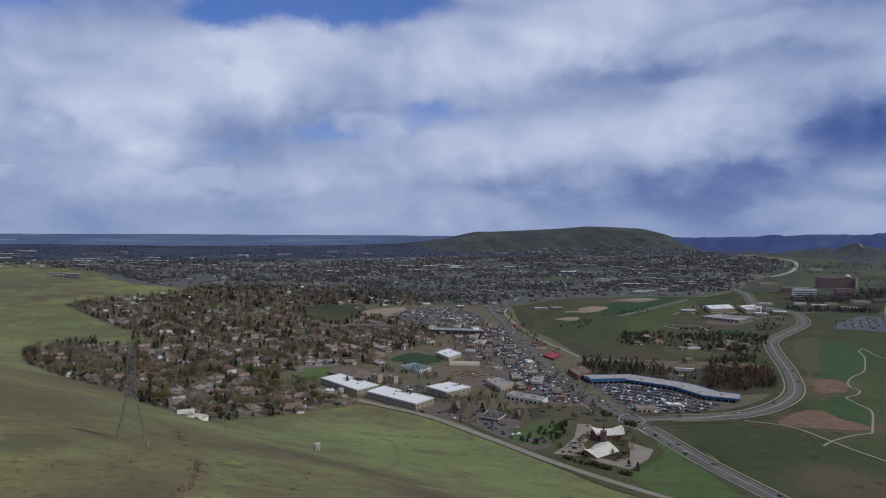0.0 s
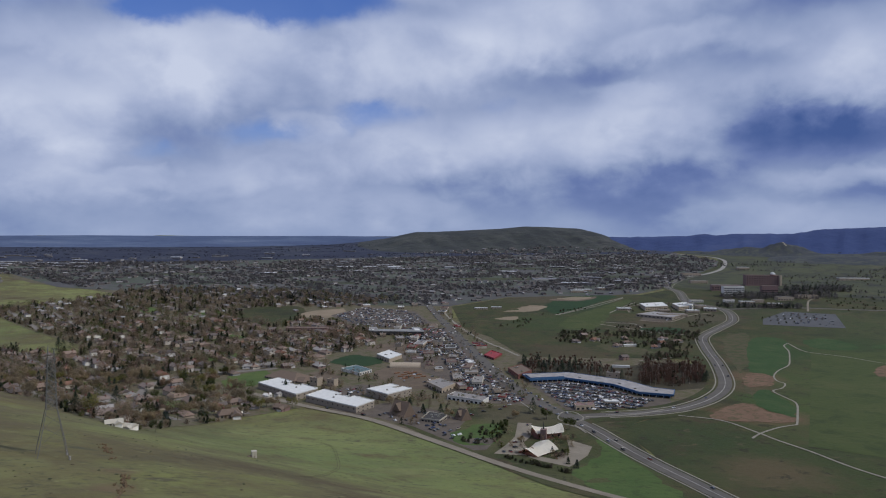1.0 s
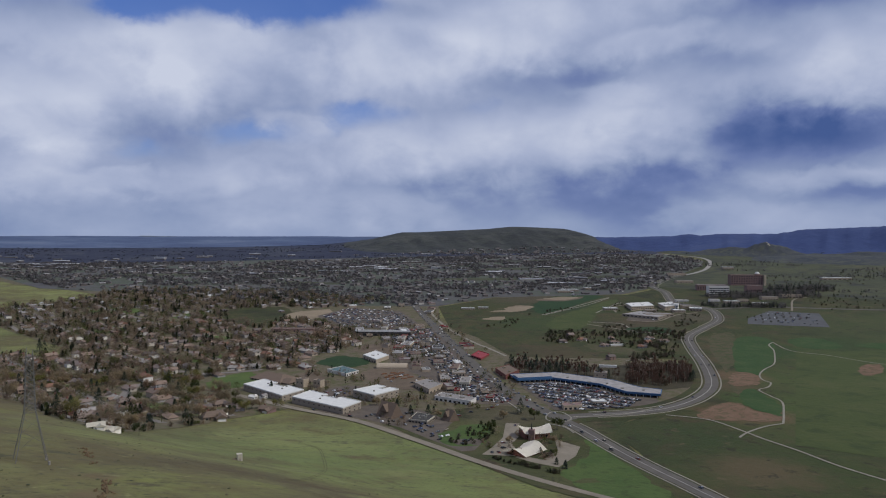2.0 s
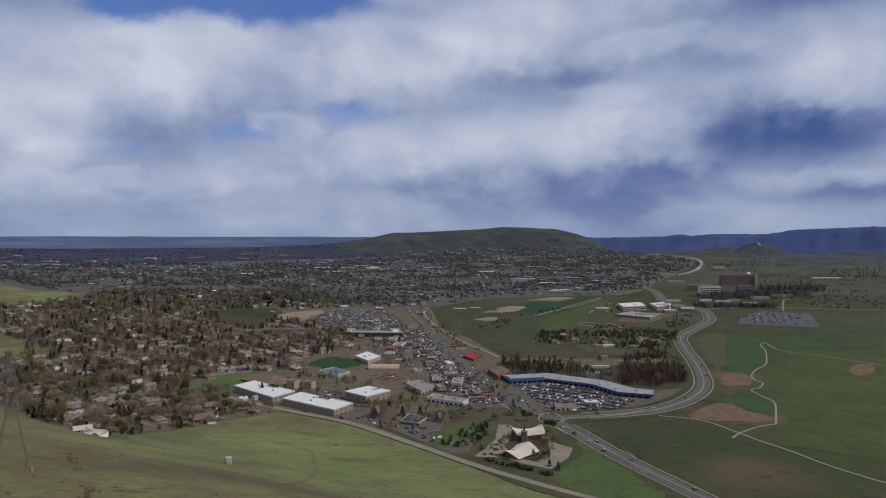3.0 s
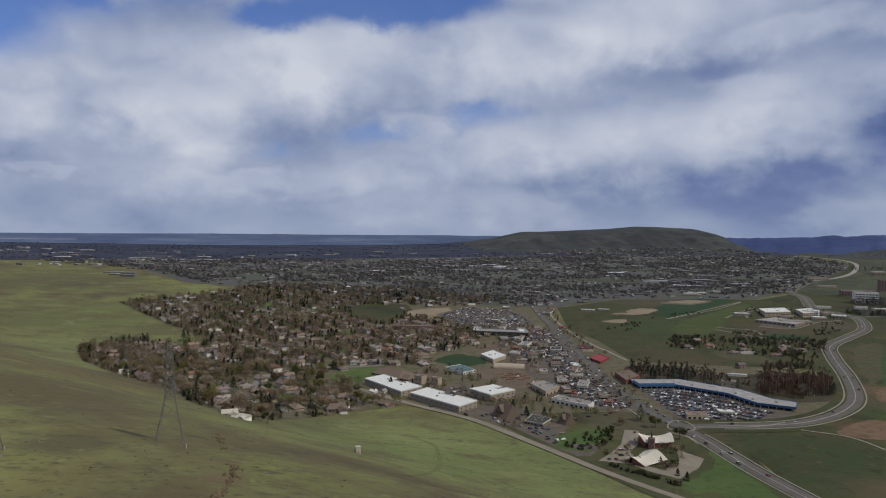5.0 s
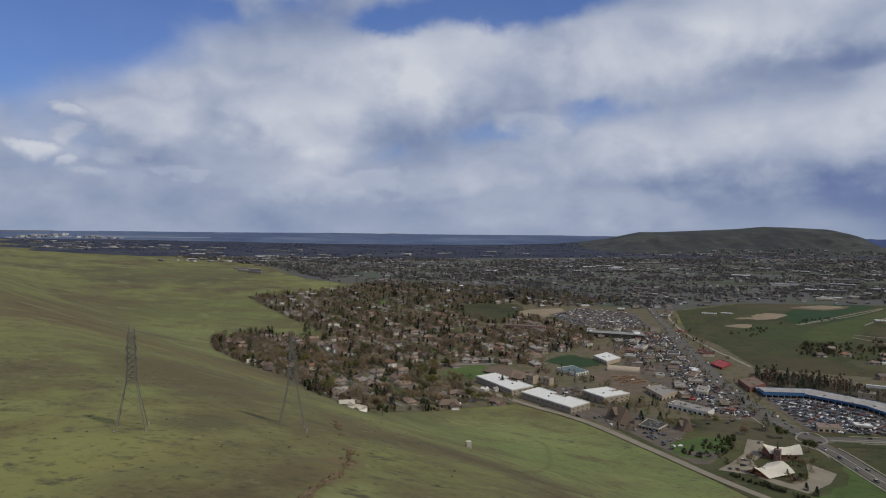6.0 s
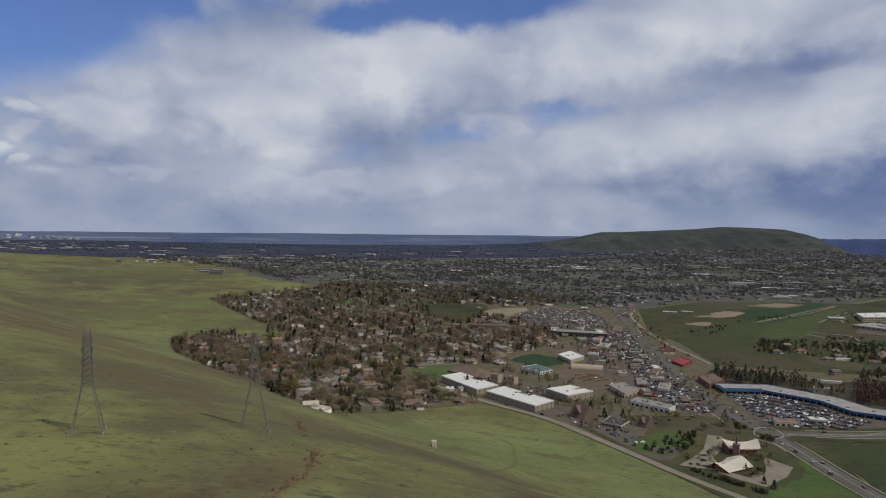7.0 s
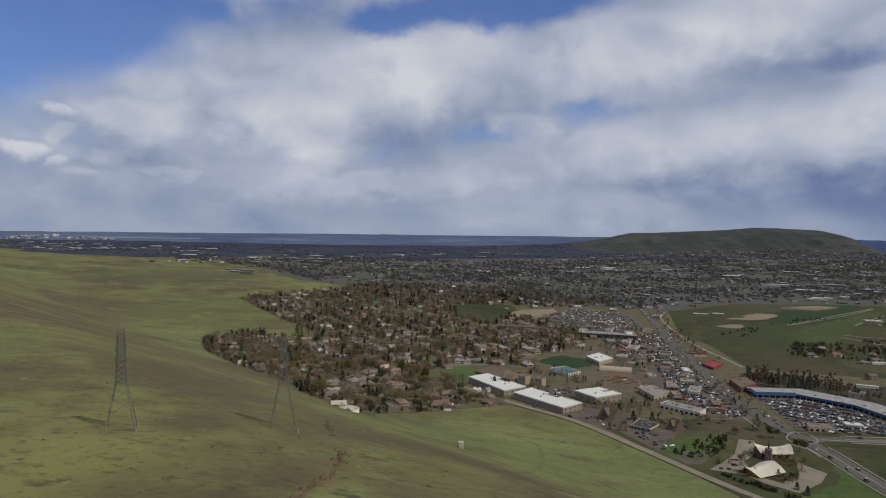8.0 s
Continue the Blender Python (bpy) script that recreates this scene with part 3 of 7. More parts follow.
drape("dirt_yard", [(-9, 984), (31, 1027), (70, 947), (60, 880), (13, 905)], M_DRY, "brown dirt storage yard", 0.6, soft=True)
drape("ball_infield", [(275, 1600), (330, 1632), (385, 1650), (350, 1600), (310, 1592)], M_SAND, "sandy ball field infield", 0.65, soft=True)
drape("ball_infield", [(240, 1500), (292, 1532), (284, 1488)], M_SAND, "sandy ball field infield", 0.65, soft=True)
drape("ball_infield", [(423, 1780), (565, 1825), (497, 1750)], M_DRY, "brown ball field infield", 0.65, soft=True)

drape("far_meadow", [(835, 2010), (940, 2180), (1050, 2300), (1250, 2500), (1400, 2790), (1450, 2960), (1400, 3300), (1550, 4350), (2700, 3900), (3900, 2700), (3600, 1700), (2000, 1500), (1500, 1560), (1250, 1640), (1130, 1770), (960, 1850)], M_FARMEADOW, "distant dull green meadow below the hills", 0.75, 60)
GREEN_STRIPS = [[(-420, 2600), (60, 2640), (330, 2710), (330, 2742), (40, 2672), (-420, 2632)], [(380, 2560), (900, 2520), (1000, 2560), (600, 2610), (390, 2590)], [(-900, 2300), (-600, 2360), (-560, 2400), (-880, 2345)],
                [(200, 2240), (420, 2220), (470, 2260), (260, 2285)], [(-300, 2150), (-120, 2130), (-80, 2180), (-260, 2200)], [(500, 2900), (900, 2880), (960, 2930), (560, 2960)], [(700, 2240), (860, 2210), (900, 2290), (760, 2320)]]
for poly in GREEN_STRIPS:
    drape("far_field", poly, M_FARMEADOW, "thin green field among distant suburbs", 1.0, 60, soft=True)

# the golf course: watered fairways, bare earth and rough
FAIRWAY = earth("watered_fairway", [(0.25, (0.024, 0.051, 0.013)), (0.5, (0.034, 0.064, 0.017)), (0.75, (0.053, 0.077, 0.024))], 40, 5, worn=(0.056, 0.070, 0.026), worn_at=(0.54, 0.70))
ROUGH = earth("rough_golf_grass", [(0.25, (0.042, 0.057, 0.016)), (0.5, (0.053, 0.068, 0.019)), (0.75, (0.071, 0.077, 0.027))], 90, 7, worn=(0.035, 0.048, 0.014), worn_at=(0.52, 0.66))
BARE = earth("bare_pinkish_earth", [(0.25, (0.125, 0.076, 0.046)), (0.75, (0.170, 0.108, 0.068))], 22, 3, worn=(0.080, 0.068, 0.032), worn_at=(0.50, 0.62))
TANGLE = earth("brown_dry_rough", [(0.25, (0.060, 0.054, 0.026)), (0.55, (0.082, 0.068, 0.036)), (0.75, (0.054, 0.058, 0.022))], 34, 4, worn=(0.050, 0.058, 0.020), worn_at=(0.46, 0.58))
drape("rough", [(395, 621), (654, 1024), (700, 1100), (850, 1090), (1050, 1000), (1150, 820), (900, 560), (560, 500)], ROUGH, "broad pale green golf rough", 0.44, 45)
drape("fairway", [(670, 1229), (726, 1221), (675, 1118), (604, 1006), (535, 930), (523, 958), (558, 1033)], FAIRWAY, "dark watered golf fairway", 0.56, 45, soft=True)
drape("fairway", [(460, 834), (484, 848), (476, 803), (469, 763), (443, 721), (433, 741), (431, 780)], FAIRWAY, "watered golf green", 0.56, 45, soft=True)
drape("fairway", [(754, 1205), (808, 1219), (815, 1151), (788, 1113), (742, 1120), (732, 1153)], FAIRWAY, "dark watered golf fairway", 0.56, 45, soft=True)
drape("fairway", [(830, 1130), (900, 1150), (985, 1060), (960, 1030), (880, 1080)], FAIRWAY, "dark watered golf fairway", 0.56, 45, soft=True)
drape("bare_earth", [(498, 933), (526, 950), (533, 926), (509, 878), (487, 867), (467, 872)], BARE, "bare pinkish-brown earth beside the green", 0.62, 45, soft=True)
drape("bare_earth", [(355, 735), (397, 775), (424, 780), (426, 747), (440, 716), (418, 701), (390, 706), (359, 713)], BARE, "bare pinkish-brown earth beside the green", 0.62, 45, soft=True)
drape("bare_earth", [(720, 973), (765, 989), (724, 932), (686, 916)], BARE, "bare brown spot in the grass", 0.62, 45, soft=True)
drape("dry_rough", [(617, 1236), (690, 1290), (640, 1180), (563, 1033), (502, 952), (470, 870), (445, 800), (465, 900), (538, 1050)], TANGLE, "dry brown rough between road and fairway", 0.50, 45, soft=True)
LUSH = earth("lush_mown_grass", [(0.25, (0.044, 0.076, 0.018)), (0.75, (0.074, 0.104, 0.028))], 30, 4, worn=(0.040, 0.056, 0.016), worn_at=(0.52, 0.66))
drape("lower_lawn", [(148, 540), (190, 600), (206, 662), (214, 600), (216, 520), (214, 450), (170, 470)], LUSH, "green lawn between church and road", 0.52, 45, soft=True)
drape("church_lawn", [(66, 668), (98, 708), (118, 710), (120, 693), (104, 642), (79, 628), (67, 639)], LUSH, "pale green lawn beside the church drive", 0.54, 45, soft=True)

drape("grove_floor", [(206, 950), (262, 944), (330, 893), (352, 860), (405, 862), (452, 920), (478, 1000), (430, 1032), (330, 1002), (262, 1052), (205, 1052)], earth("leaf_litter", [(0.25, (0.034, 0.030, 0.018)), (0.6, (0.054, 0.046, 0.026)), (0.8, (0.044, 0.054, 0.020))], 18, 2.5), "dark leaf litter and rough grass under the poplars", 0.47, 30, soft=True)

# fields, paths and yards of the valley park
drape("playing_field", [(403, 1702), (488, 1827), (567, 1851), (618, 1823), (532, 1718), (456, 1624), (393, 1561), (381, 1599)], M_TURF, "dark green playing field with worn infields", 0.58, soft=True)
drape("playing_field", [(363, 1424), (426, 1536), (521, 1646), (617, 1754), (627, 1734), (520, 1564), (469, 1450), (411, 1366), (366, 1366)], ROUGH, "pale green playing field in the meadow", 0.56, soft=True)
drape("playing_field", [(517, 1365), (587, 1363), (575, 1301), (537, 1306), (504, 1330)], M_TURF, "dark green field below the school", 0.58, soft=True)
drape("bare_yard", [(371, 1193), (422, 1195), (445, 1133), (433, 1094), (404, 1103), (373, 1141)], TANGLE, "dry brown yard between meadow houses", 0.58, soft=True)
for poly in ([(316, 1639), (352, 1684), (393, 1673), (372, 1625), (332, 1612)],
             [(259, 1519), (283, 1519), (277, 1496), (254, 1490)],
             [(451, 1794), (506, 1826), (548, 1809), (496, 1769)]):
    drape("ball_infield", poly, M_SAND, "pale sandy ball field infield", 0.72, soft=True)
for pts in ([(458, 1444), (489, 1428), (517, 1414), (517, 1365)],
            [(488, 1333), (521, 1309), (555, 1287), (582, 1273)],
            [(513, 1558), (568, 1634), (627, 1711)],
            [(617, 1689), (638, 1632), (666, 1597), (692, 1550)],
            [(383, 1542), (445, 1604), (532, 1699), (627, 1798)],
            [(391, 1047), (413, 1051), (438, 1063), (467, 1083)]):
    ribbon("trail", smooth_line(pts), 3.6, M_GRAVEL, "pale path round the school", 0.86, category="path")

# roads
LOWER = smooth_line([(269, 367), (254, 446), (242, 515), (239, 531), (234, 553), (229, 577), (223, 608), (217, 645), (211, 683), (207, 700), (188, 775)])
ribbon("road", LOWER, 16, M_ASPHALT, "grey four-lane road below the town", 0.74)
ribbon("pavement", LOWER[:-8], 1.6, M_GRAVEL, "pale walk along the road", 0.75, 0.15, -10.5, category="pavement")
ribbon("pavement", LOWER[:-8], 1.6, M_GRAVEL, "pale walk along the road", 0.75, 0.15, 10.5, category="pavement")
for walk_line, walk_wide in ((smooth_line([(187, 737), (196, 754), (209, 755), (213, 731), (205, 718), (192, 716), (185, 724), (187, 737)]), 1.6), (smooth_line([(149, 869), (157, 816), (164, 775), (165, 757)]), 1.8), (smooth_line([(180, 711), (191, 702), (197, 691), (199, 673)]), 1.8), (smooth_line([(216, 734), (255, 737), (287, 746), (314, 762)]), 1.8)):
    ribbon("pavement", walk_line, walk_wide, M_GRAVEL, "pale curved walk beside the crossing", 0.80, 0.12, category="pavement")
ribbon("median", LOWER[:-8], 0.9, M_CONCRETE, "pale raised median strip", 0.78, 0.15, 0, category="median")
MAIN = smooth_line([(205, 735), (240, 741), (289, 748), (338, 766), (395, 812), (446, 883), (500, 1012), (548, 1152), (592, 1258), (662, 1342), (737, 1430), (785, 1550), (777, 1627), (755, 1690), (815, 1880), (835, 2004), (939, 2165), (1049, 2284)])
ribbon("verge", MAIN, 46, M_PARK, "green verge of the curving road", 0.62, category="verge")
ribbon("road", MAIN, 17, M_ASPHALT, "grey four-lane road curving through the meadow", 0.75)
ribbon("pavement", MAIN[4:], 1.6, M_GRAVEL, "pale concrete walk along the road", 0.75, 0.15, -11.5, category="pavement")
ribbon("pavement", MAIN[4:], 1.6, M_GRAVEL, "pale concrete walk along the road", 0.75, 0.15, 12, category="pavement")
ribbon("median", MAIN[4:], 1.0, M_CONCRETE, "pale raised median strip", 0.78, 0.15, 0, category="median")
FRONT = smooth_line([(-160, 860), (-84, 787), (-15, 729), (43, 649), (100, 559), (152, 492), (210, 430)])
ribbon("road", FRONT, 10, M_OLDROAD, "pale straight road below the grass slope", 0.7)
HIGH = smooth_line([(212, 723), (188, 770), (165, 899), (152, 1074), (140, 1289), (125, 1487), (111, 1683), (100, 1900), (60, 2300)])
ribbon("road", HIGH, 16, M_ASPHALT, "busy grey shopping street", 0.75)
ribbon("road", smooth_line([(793, 1575), (941, 1576), (1119, 1502), (1400, 1400)]), 14, M_ASPHALT, "side road across the green", 0.7)
ribbon("motorway", smooth_line([(1007, 2255), (1110, 2329), (1239, 2488), (1394, 2774), (1440, 2968), (1400, 3100), (1350, 3200)]), 15, M_CONCRETE, "pale motorway climbing out of the valley", 1.6)
ribbon("trail", smooth_line([(427, 692), (446, 722), (479, 778), (483, 808), (487, 841), (507, 855), (526, 880), (525, 897), (539, 929), (568, 966), (604, 1002), (642, 1062), (672, 1115), (690, 1159), (711, 1183)], 5), 2.2, M_GRAVEL, "winding pale gravel golf path", 0.8, category="path")
ribbon("trail", smooth_line([(711, 1183), (697, 1105), (732, 1061), (762, 998), (810, 940)]), 2.4, M_GRAVEL, "pale gravel path", 0.8, category="path")
ribbon("trail", smooth_line([(319, 735), (356, 713), (370, 670), (376, 641), (387, 605), (397, 557), (420, 500)]), 2.6, M_GRAVEL, "pale path beside the ditch", 0.8, category="path")
ribbon("trail", smooth_line([(355, 648), (372, 664), (402, 683), (427, 692)]), 2.4, M_GRAVEL, "pale path beside the ditch", 0.8, category="path")
ribbon("trail", smooth_line([(136, 1656), (146, 1486), (162, 1350), (185, 1228), (200, 1172), (215, 1100)]), 5, M_GRAVEL, "pale path edging the meadow", 0.8, category="path")
ribbon("trail", smooth_line([(391, 1544), (470, 1618), (550, 1699), (625, 1791)]), 3, M_GRAVEL, "pale path over the meadow", 0.8, category="path")

# car parks
drape("mall_car_park", [(190, 905), (241, 912), (288, 872), (303, 826), (340, 808), (330, 775), (285, 758), (235, 752), (204, 764)], M_LOT, "grey asphalt car park", 0.6)
drape("valley_verge", [(120, 500), (160, 455), (215, 412), (232, 500), (240, 690), (300, 742), (204, 764), (150, 790), (60, 770), (0, 745), (45, 655)], M_PARK, "dull green verge round the church", 0.40)
drape("church_car_park", [(139, 714), (153, 712), (141, 661), (130, 639), (130, 618), (124, 596), (96, 600), (112, 631), (126, 661)], M_OLDROAD, "pale paved drive and car park", 0.68)
drape("church_car_park", [(174, 652), (191, 627), (178, 598), (153, 563), (134, 578), (124, 592), (127, 600), (146, 586), (167, 616)], M_OLDROAD, "pale paved drive behind the church", 0.68)
drape("school_car_park", [(584, 1526), (658, 1548), (669, 1500), (595, 1430), (545, 1457)], M_LOT, "grey school car park", 0.68)
drape("office_car_park", [(808, 1437), (908, 1522), (992, 1468), (907, 1309), (845, 1337), (772, 1374)], earth("sealed_asphalt", [(0.25, (0.069, 0.070, 0.075)), (0.75, (0.100, 0.100, 0.103))], 26, 3), "large grey office car park", 0.68)
drape("dealer_lot", [(-114, 1560), (-43, 1685), (74, 1617), (102, 1453), (42, 1401), (-47, 1410)], M_LOT, "crowded grey car lot", 0.68)
drape("shop_lot", [(20, 1400), (125, 1400), (150, 1080), (160, 900), (180, 790), (120, 800), (60, 870), (75, 950), (35, 1030), (30, 1100)], M_LOT, "grey asphalt around the shops", 0.5)


LOOP_AT = [(-57, 618), (-42, 598), (-35, 550), (-30, 490), (-32, 429), (-35, 358), (-42, 334)]


def ridge(name, line, top, material, label, depth=700, seed=0.0, smooth=260.0):
    """A far range of hills: a swelling body along a line, with its foot in the plain."""
    verts, faces = [], []
    p = smooth_line(line, 40)
    n, rows = len(p), 9
    for k, q in enumerate(p):
        d = (p[min(k + 1, n - 1)] - p[max(k - 1, 0)]).normalized()
        side = Vector((-d.y, d.x))
        end = math.sin(math.pi * k / (n - 1)) ** 0.5
        tall = top * end * (0.72 + 0.28 * noise.noise((k * 40 / smooth, seed, 0)) + 0.10 * noise.noise((k * 40 / 90, seed, 4)))
        for r in range(rows):
            u = r / (rows - 1) * 2 - 1
            w = q + side * (u * depth / 2)
            prof = max(0.0, 1 - abs(u) ** 1.4)
            z = tall * prof * (1 + 0.12 * noise.noise((w.x / 160, w.y / 160, seed + 9))) - 6
            verts.append((w.x, w.y, land(w.x, w.y) + z))
            if k and r:
                a, b = (k - 1) * rows + r - 1, k * rows + r - 1
                faces.append((a, b, b + 1, a + 1))
    ob = soup(name, verts, faces, material)
    for f in ob.data.polygons:
        f.use_smooth = True
    return tagged(ob, label, "hill", kind="structure")


MESA_X = [-420, -270, -78, 6, 99, 189, 307, 532, 693, 843, 949, 1142, 1223, 1271, 1336, 1465, 1627, 1900]
MESA_Z = [0, 0, 6, 20, 46, 69, 70, 82, 90, 103, 100, 90, 70, 51, 28, 0, 0, 0]


def mesa_rise(x, y):
    """Height of the long green hill over the plain: a broken crest, a hollowed gullied front and a slow foot."""
    h = float(np.interp(x + 20 * noise.noise((x / 160, y / 200, 6)), MESA_X, MESA_Z))
    f = min(1, max(0, (y - 3200) / 800))
    f = (f * f * (3 - 2 * f)) ** 1.25
    b = max(0, (y - 4060) / 520)
    h *= f * max(0, 1 - b * b)
    gully = (17 * noise.noise((x / 95 + y / 700, y / 520, 0)) + 8 * noise.noise((x / 40, y / 170, 3))) * 4 * f * (1 - f) * min(1, h / 40 + 0.1)
    return h + gully - 3


def build_mesa():
    verts, faces = [], []
    nx, ny = 150, 60
    for j in range(ny):
        for i in range(nx):
            x, y = -420 + 2320 * i / (nx - 1), 3120 + 1500 * j / (ny - 1)
            verts.append((x, y, land(x, y) + mesa_rise(x, y)))
            if i and j:
                q = j * nx + i
                faces.append((q - nx - 1, q - nx, q, q - 1))
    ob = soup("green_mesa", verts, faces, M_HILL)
    for f in ob.data.polygons:
        f.use_smooth = True
    tagged(ob, "long green hill with a gullied front across the valley", "hill", kind="structure")


build_mesa()


def escarpment():
    """The mountain front, blue from painted haze: a foot along an arc, a wavy crest that climbs to one side, and a back
    slope.
    """
    verts, faces = [], []
    turns = np.arange(10.0, 47.0, 0.22)
    n, rows = len(turns), 13
    for k, a in enumerate(turns):
        way = Vector((math.sin(radians(a)), math.cos(radians(a))))
        crest = float(np.interp(a, [10, 20, 24.2, 25.1, 26, 27.3, 31.4, 33, 38, 47], [150, 165, 174, 187, 177, 188, 190, 214, 232, 225])) + 3 * noise.noise((a * 1.7, 0, 0)) + 1.5 * noise.noise((a * 5, 2, 0))
        for r in range(rows):
            u = r / (rows - 1)
            d = 3590 + 980 * u
            q = way * d
            f = min(1, u / 0.57)
            lift = f * f * (3 - 2 * f) * (1 - 0.35 * max(0, (u - 0.57) / 0.43))
            spur = (14 * noise.noise((a * 0.9, u * 2, 5)) + 7 * noise.noise((a * 2.3, u * 3, 9))) * 4 * f * (1 - f)
            g = land(q.x, q.y)
            verts.append((q.x, q.y, g - 4 + (crest - 113) * lift + spur + (116 - g) * lift))
            if k and r:
                i, j = (k - 1) * rows + r - 1, k * rows + r - 1
                faces.append((i, j, j + 1, i + 1))
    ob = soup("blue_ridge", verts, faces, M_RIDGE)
    for f in ob.data.polygons:
        f.use_smooth = True
    tagged(ob, "distant wooded mountain front, haze blue in its colour", "mountain", kind="structure")


escarpment()


def mound(name, x, y, reach, tall, turn, long, material, label, scar=None):
    """A rounded knoll with gullied sides, wider along one direction."""
    verts, faces = [], []
    n = 90
    c, s = math.cos(radians(turn)), math.sin(radians(turn))
    for j in range(n):
        for i in range(n):
            u, v = (i / (n - 1) * 2 - 1) * reach * long * 1.9, (j / (n - 1) * 2 - 1) * reach * 1.9
            w = math.hypot(u / long, v) / reach
            h = tall * math.exp(-(w ** 1.9) * 1.2) * (1 + 0.30 * noise.noise((u / 75, v / 75, tall)) + 0.10 * noise.noise((u / 22, v / 40, tall)))
            px, py = x + u * c - v * s, y + u * s + v * c
            verts.append((px, py, land(px, py) + h - 0.06 * tall))
            if i and j:
                q = j * n + i
                faces.append((q - n - 1, q - n, q, q - 1))
    ob = soup(name, verts, faces, material)
    for f in ob.data.polygons:
        f.use_smooth = True
    if scar:
        ob.data.materials.append(M_GRAVEL)
        for f in ob.data.polygons:
            u = (f.center.x - x) * c + (f.center.y - y) * s
            v = -(f.center.x - x) * s + (f.center.y - y) * c
            if scar[0] - 0.5 * v < u < scar[1] - 0.5 * v + 6 * noise.noise((v / 9, 0, 0)) and -45 < v < -5:
                f.material_index = 1
    return tagged(ob, label, "hill", kind="structure")


ridge("foothills", [(1620, 2900), (1850, 2740), (2100, 2560), (2350, 2330), (2620, 2020)], 46, M_KNOLL, "scrubby foothills below the mountains, greyed for haze", 520, 3.3, 300.0)
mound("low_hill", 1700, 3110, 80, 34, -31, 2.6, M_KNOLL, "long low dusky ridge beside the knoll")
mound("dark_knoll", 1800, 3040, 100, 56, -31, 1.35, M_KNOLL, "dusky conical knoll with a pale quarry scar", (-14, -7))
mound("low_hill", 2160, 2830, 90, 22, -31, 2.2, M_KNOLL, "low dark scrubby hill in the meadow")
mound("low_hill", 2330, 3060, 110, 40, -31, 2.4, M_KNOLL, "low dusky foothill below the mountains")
# Ground past this edge takes the haze-blue material.
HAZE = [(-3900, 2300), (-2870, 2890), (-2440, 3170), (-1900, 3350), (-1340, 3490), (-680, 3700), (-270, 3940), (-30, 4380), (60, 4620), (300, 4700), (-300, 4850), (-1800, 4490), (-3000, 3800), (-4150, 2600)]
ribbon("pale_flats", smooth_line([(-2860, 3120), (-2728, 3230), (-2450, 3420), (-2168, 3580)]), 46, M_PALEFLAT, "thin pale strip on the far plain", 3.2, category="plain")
drape("hazy_plain", HAZE, M_HAZEPLAIN, "far plain coloured with blue haze below the horizon", 2.0, 200)
drape("car_yard", [(-60, 775), (-5, 735), (30, 700), (80, 610), (92, 615), (110, 660), (70, 680), (85, 720), (60, 770), (10, 805), (-15, 790)], M_LOT, "grey paved yard with parked cars", 0.5)
drape("dirt_lot", [(-30, 1180), (20, 1240), (60, 1180), (20, 1130)], M_DRY, "brown dusty lot behind the shops", 0.62, soft=True)
drape("dirt_lot", [(-100, 975), (-70, 1000), (-60, 950), (-85, 925)], M_DRY, "brown dusty lot behind the hall", 0.62, soft=True)
drape("dirt_lot", [(-70, 860), (-30, 905), (-5, 880), (-40, 835)], M_LOT, "grey yard behind the brown buildings", 0.62, soft=True)
for pts in ([(447, 1418), (502, 1341), (571, 1280)], [(545, 1455), (600, 1430), (675, 1500), (740, 1530)], [(560, 1560), (585, 1640), (690, 1690), (745, 1660)], [(957, 1514), (1064, 1677), (1131, 1717)]):
    ribbon("road", smooth_line(pts), 4.5, M_OLDROAD, "pale narrow access road", 0.85)
for poly in ([(-420, 900), (-380, 930), (-360, 890), (-400, 860)], [(-300, 1120), (-250, 1160), (-220, 1110), (-270, 1080)], [(-560, 1400), (-500, 1450), (-460, 1390), (-520, 1350)], [(-420, 1560), (-370, 1620), (-330, 1570), (-380, 1530)],
             [(-250, 780), (-222, 800), (-210, 770), (-238, 752)], [(-330, 1300), (-290, 1340), (-250, 1300), (-300, 1270)], [(-620, 1600), (-560, 1680), (-500, 1620), (-570, 1560)]):
    drape("lawn", poly, M_LAWN, "green lawn among houses and trees", 0.5, soft=True)
LOOP = smooth_line(LOOP_AT, 4)
for side in (-0.9, 0.9):
    ribbon("wheel_track", LOOP, 0.35, M_DRYGRASS, "faint wheel track looping over the grass", 0.14, 0.0, side, category="track")

# ================= building materials =================
M_HOUSEWALL = varied("house_siding", [(0.0, (0.42, 0.35, 0.28)), (0.22, (0.30, 0.22, 0.17)), (0.42, (0.56, 0.51, 0.45)), (0.60, (0.26, 0.18, 0.15)), (0.74, (0.36, 0.34, 0.33)), (0.88, (0.78, 0.75, 0.70))])
M_SHINGLE = varied("roof_shingle", [(0.0, (0.178, 0.132, 0.106)), (0.25, (0.213, 0.167, 0.144)), (0.5, (0.129, 0.106, 0.097)), (0.7, (0.234, 0.169, 0.131)), (0.86, (0.199, 0.108, 0.073)), (0.96, (0.318, 0.292, 0.269))], 0.9, 0, 0.8)
M_GLASS = varied("dark_window_glass", [(0.0, (0.02, 0.025, 0.03)), (1.0, (0.03, 0.035, 0.04))], 0.12, 0, 1.0, 0.1)
M_TRIM = plain("white_painted_trim", (0.72, 0.70, 0.66))
M_BRICK = plain("red_brown_brick", (0.180, 0.075, 0.060), 0.9, 0, 0.5)
M_DULLBRICK = plain("dull_mauve_brick", (0.231, 0.151, 0.139), 0.9, 0, 4.0, 0.3)
M_CREAM = plain("cream_roof_tiles", (0.88, 0.83, 0.73), 0.8, 0, 2.5, 0.10)
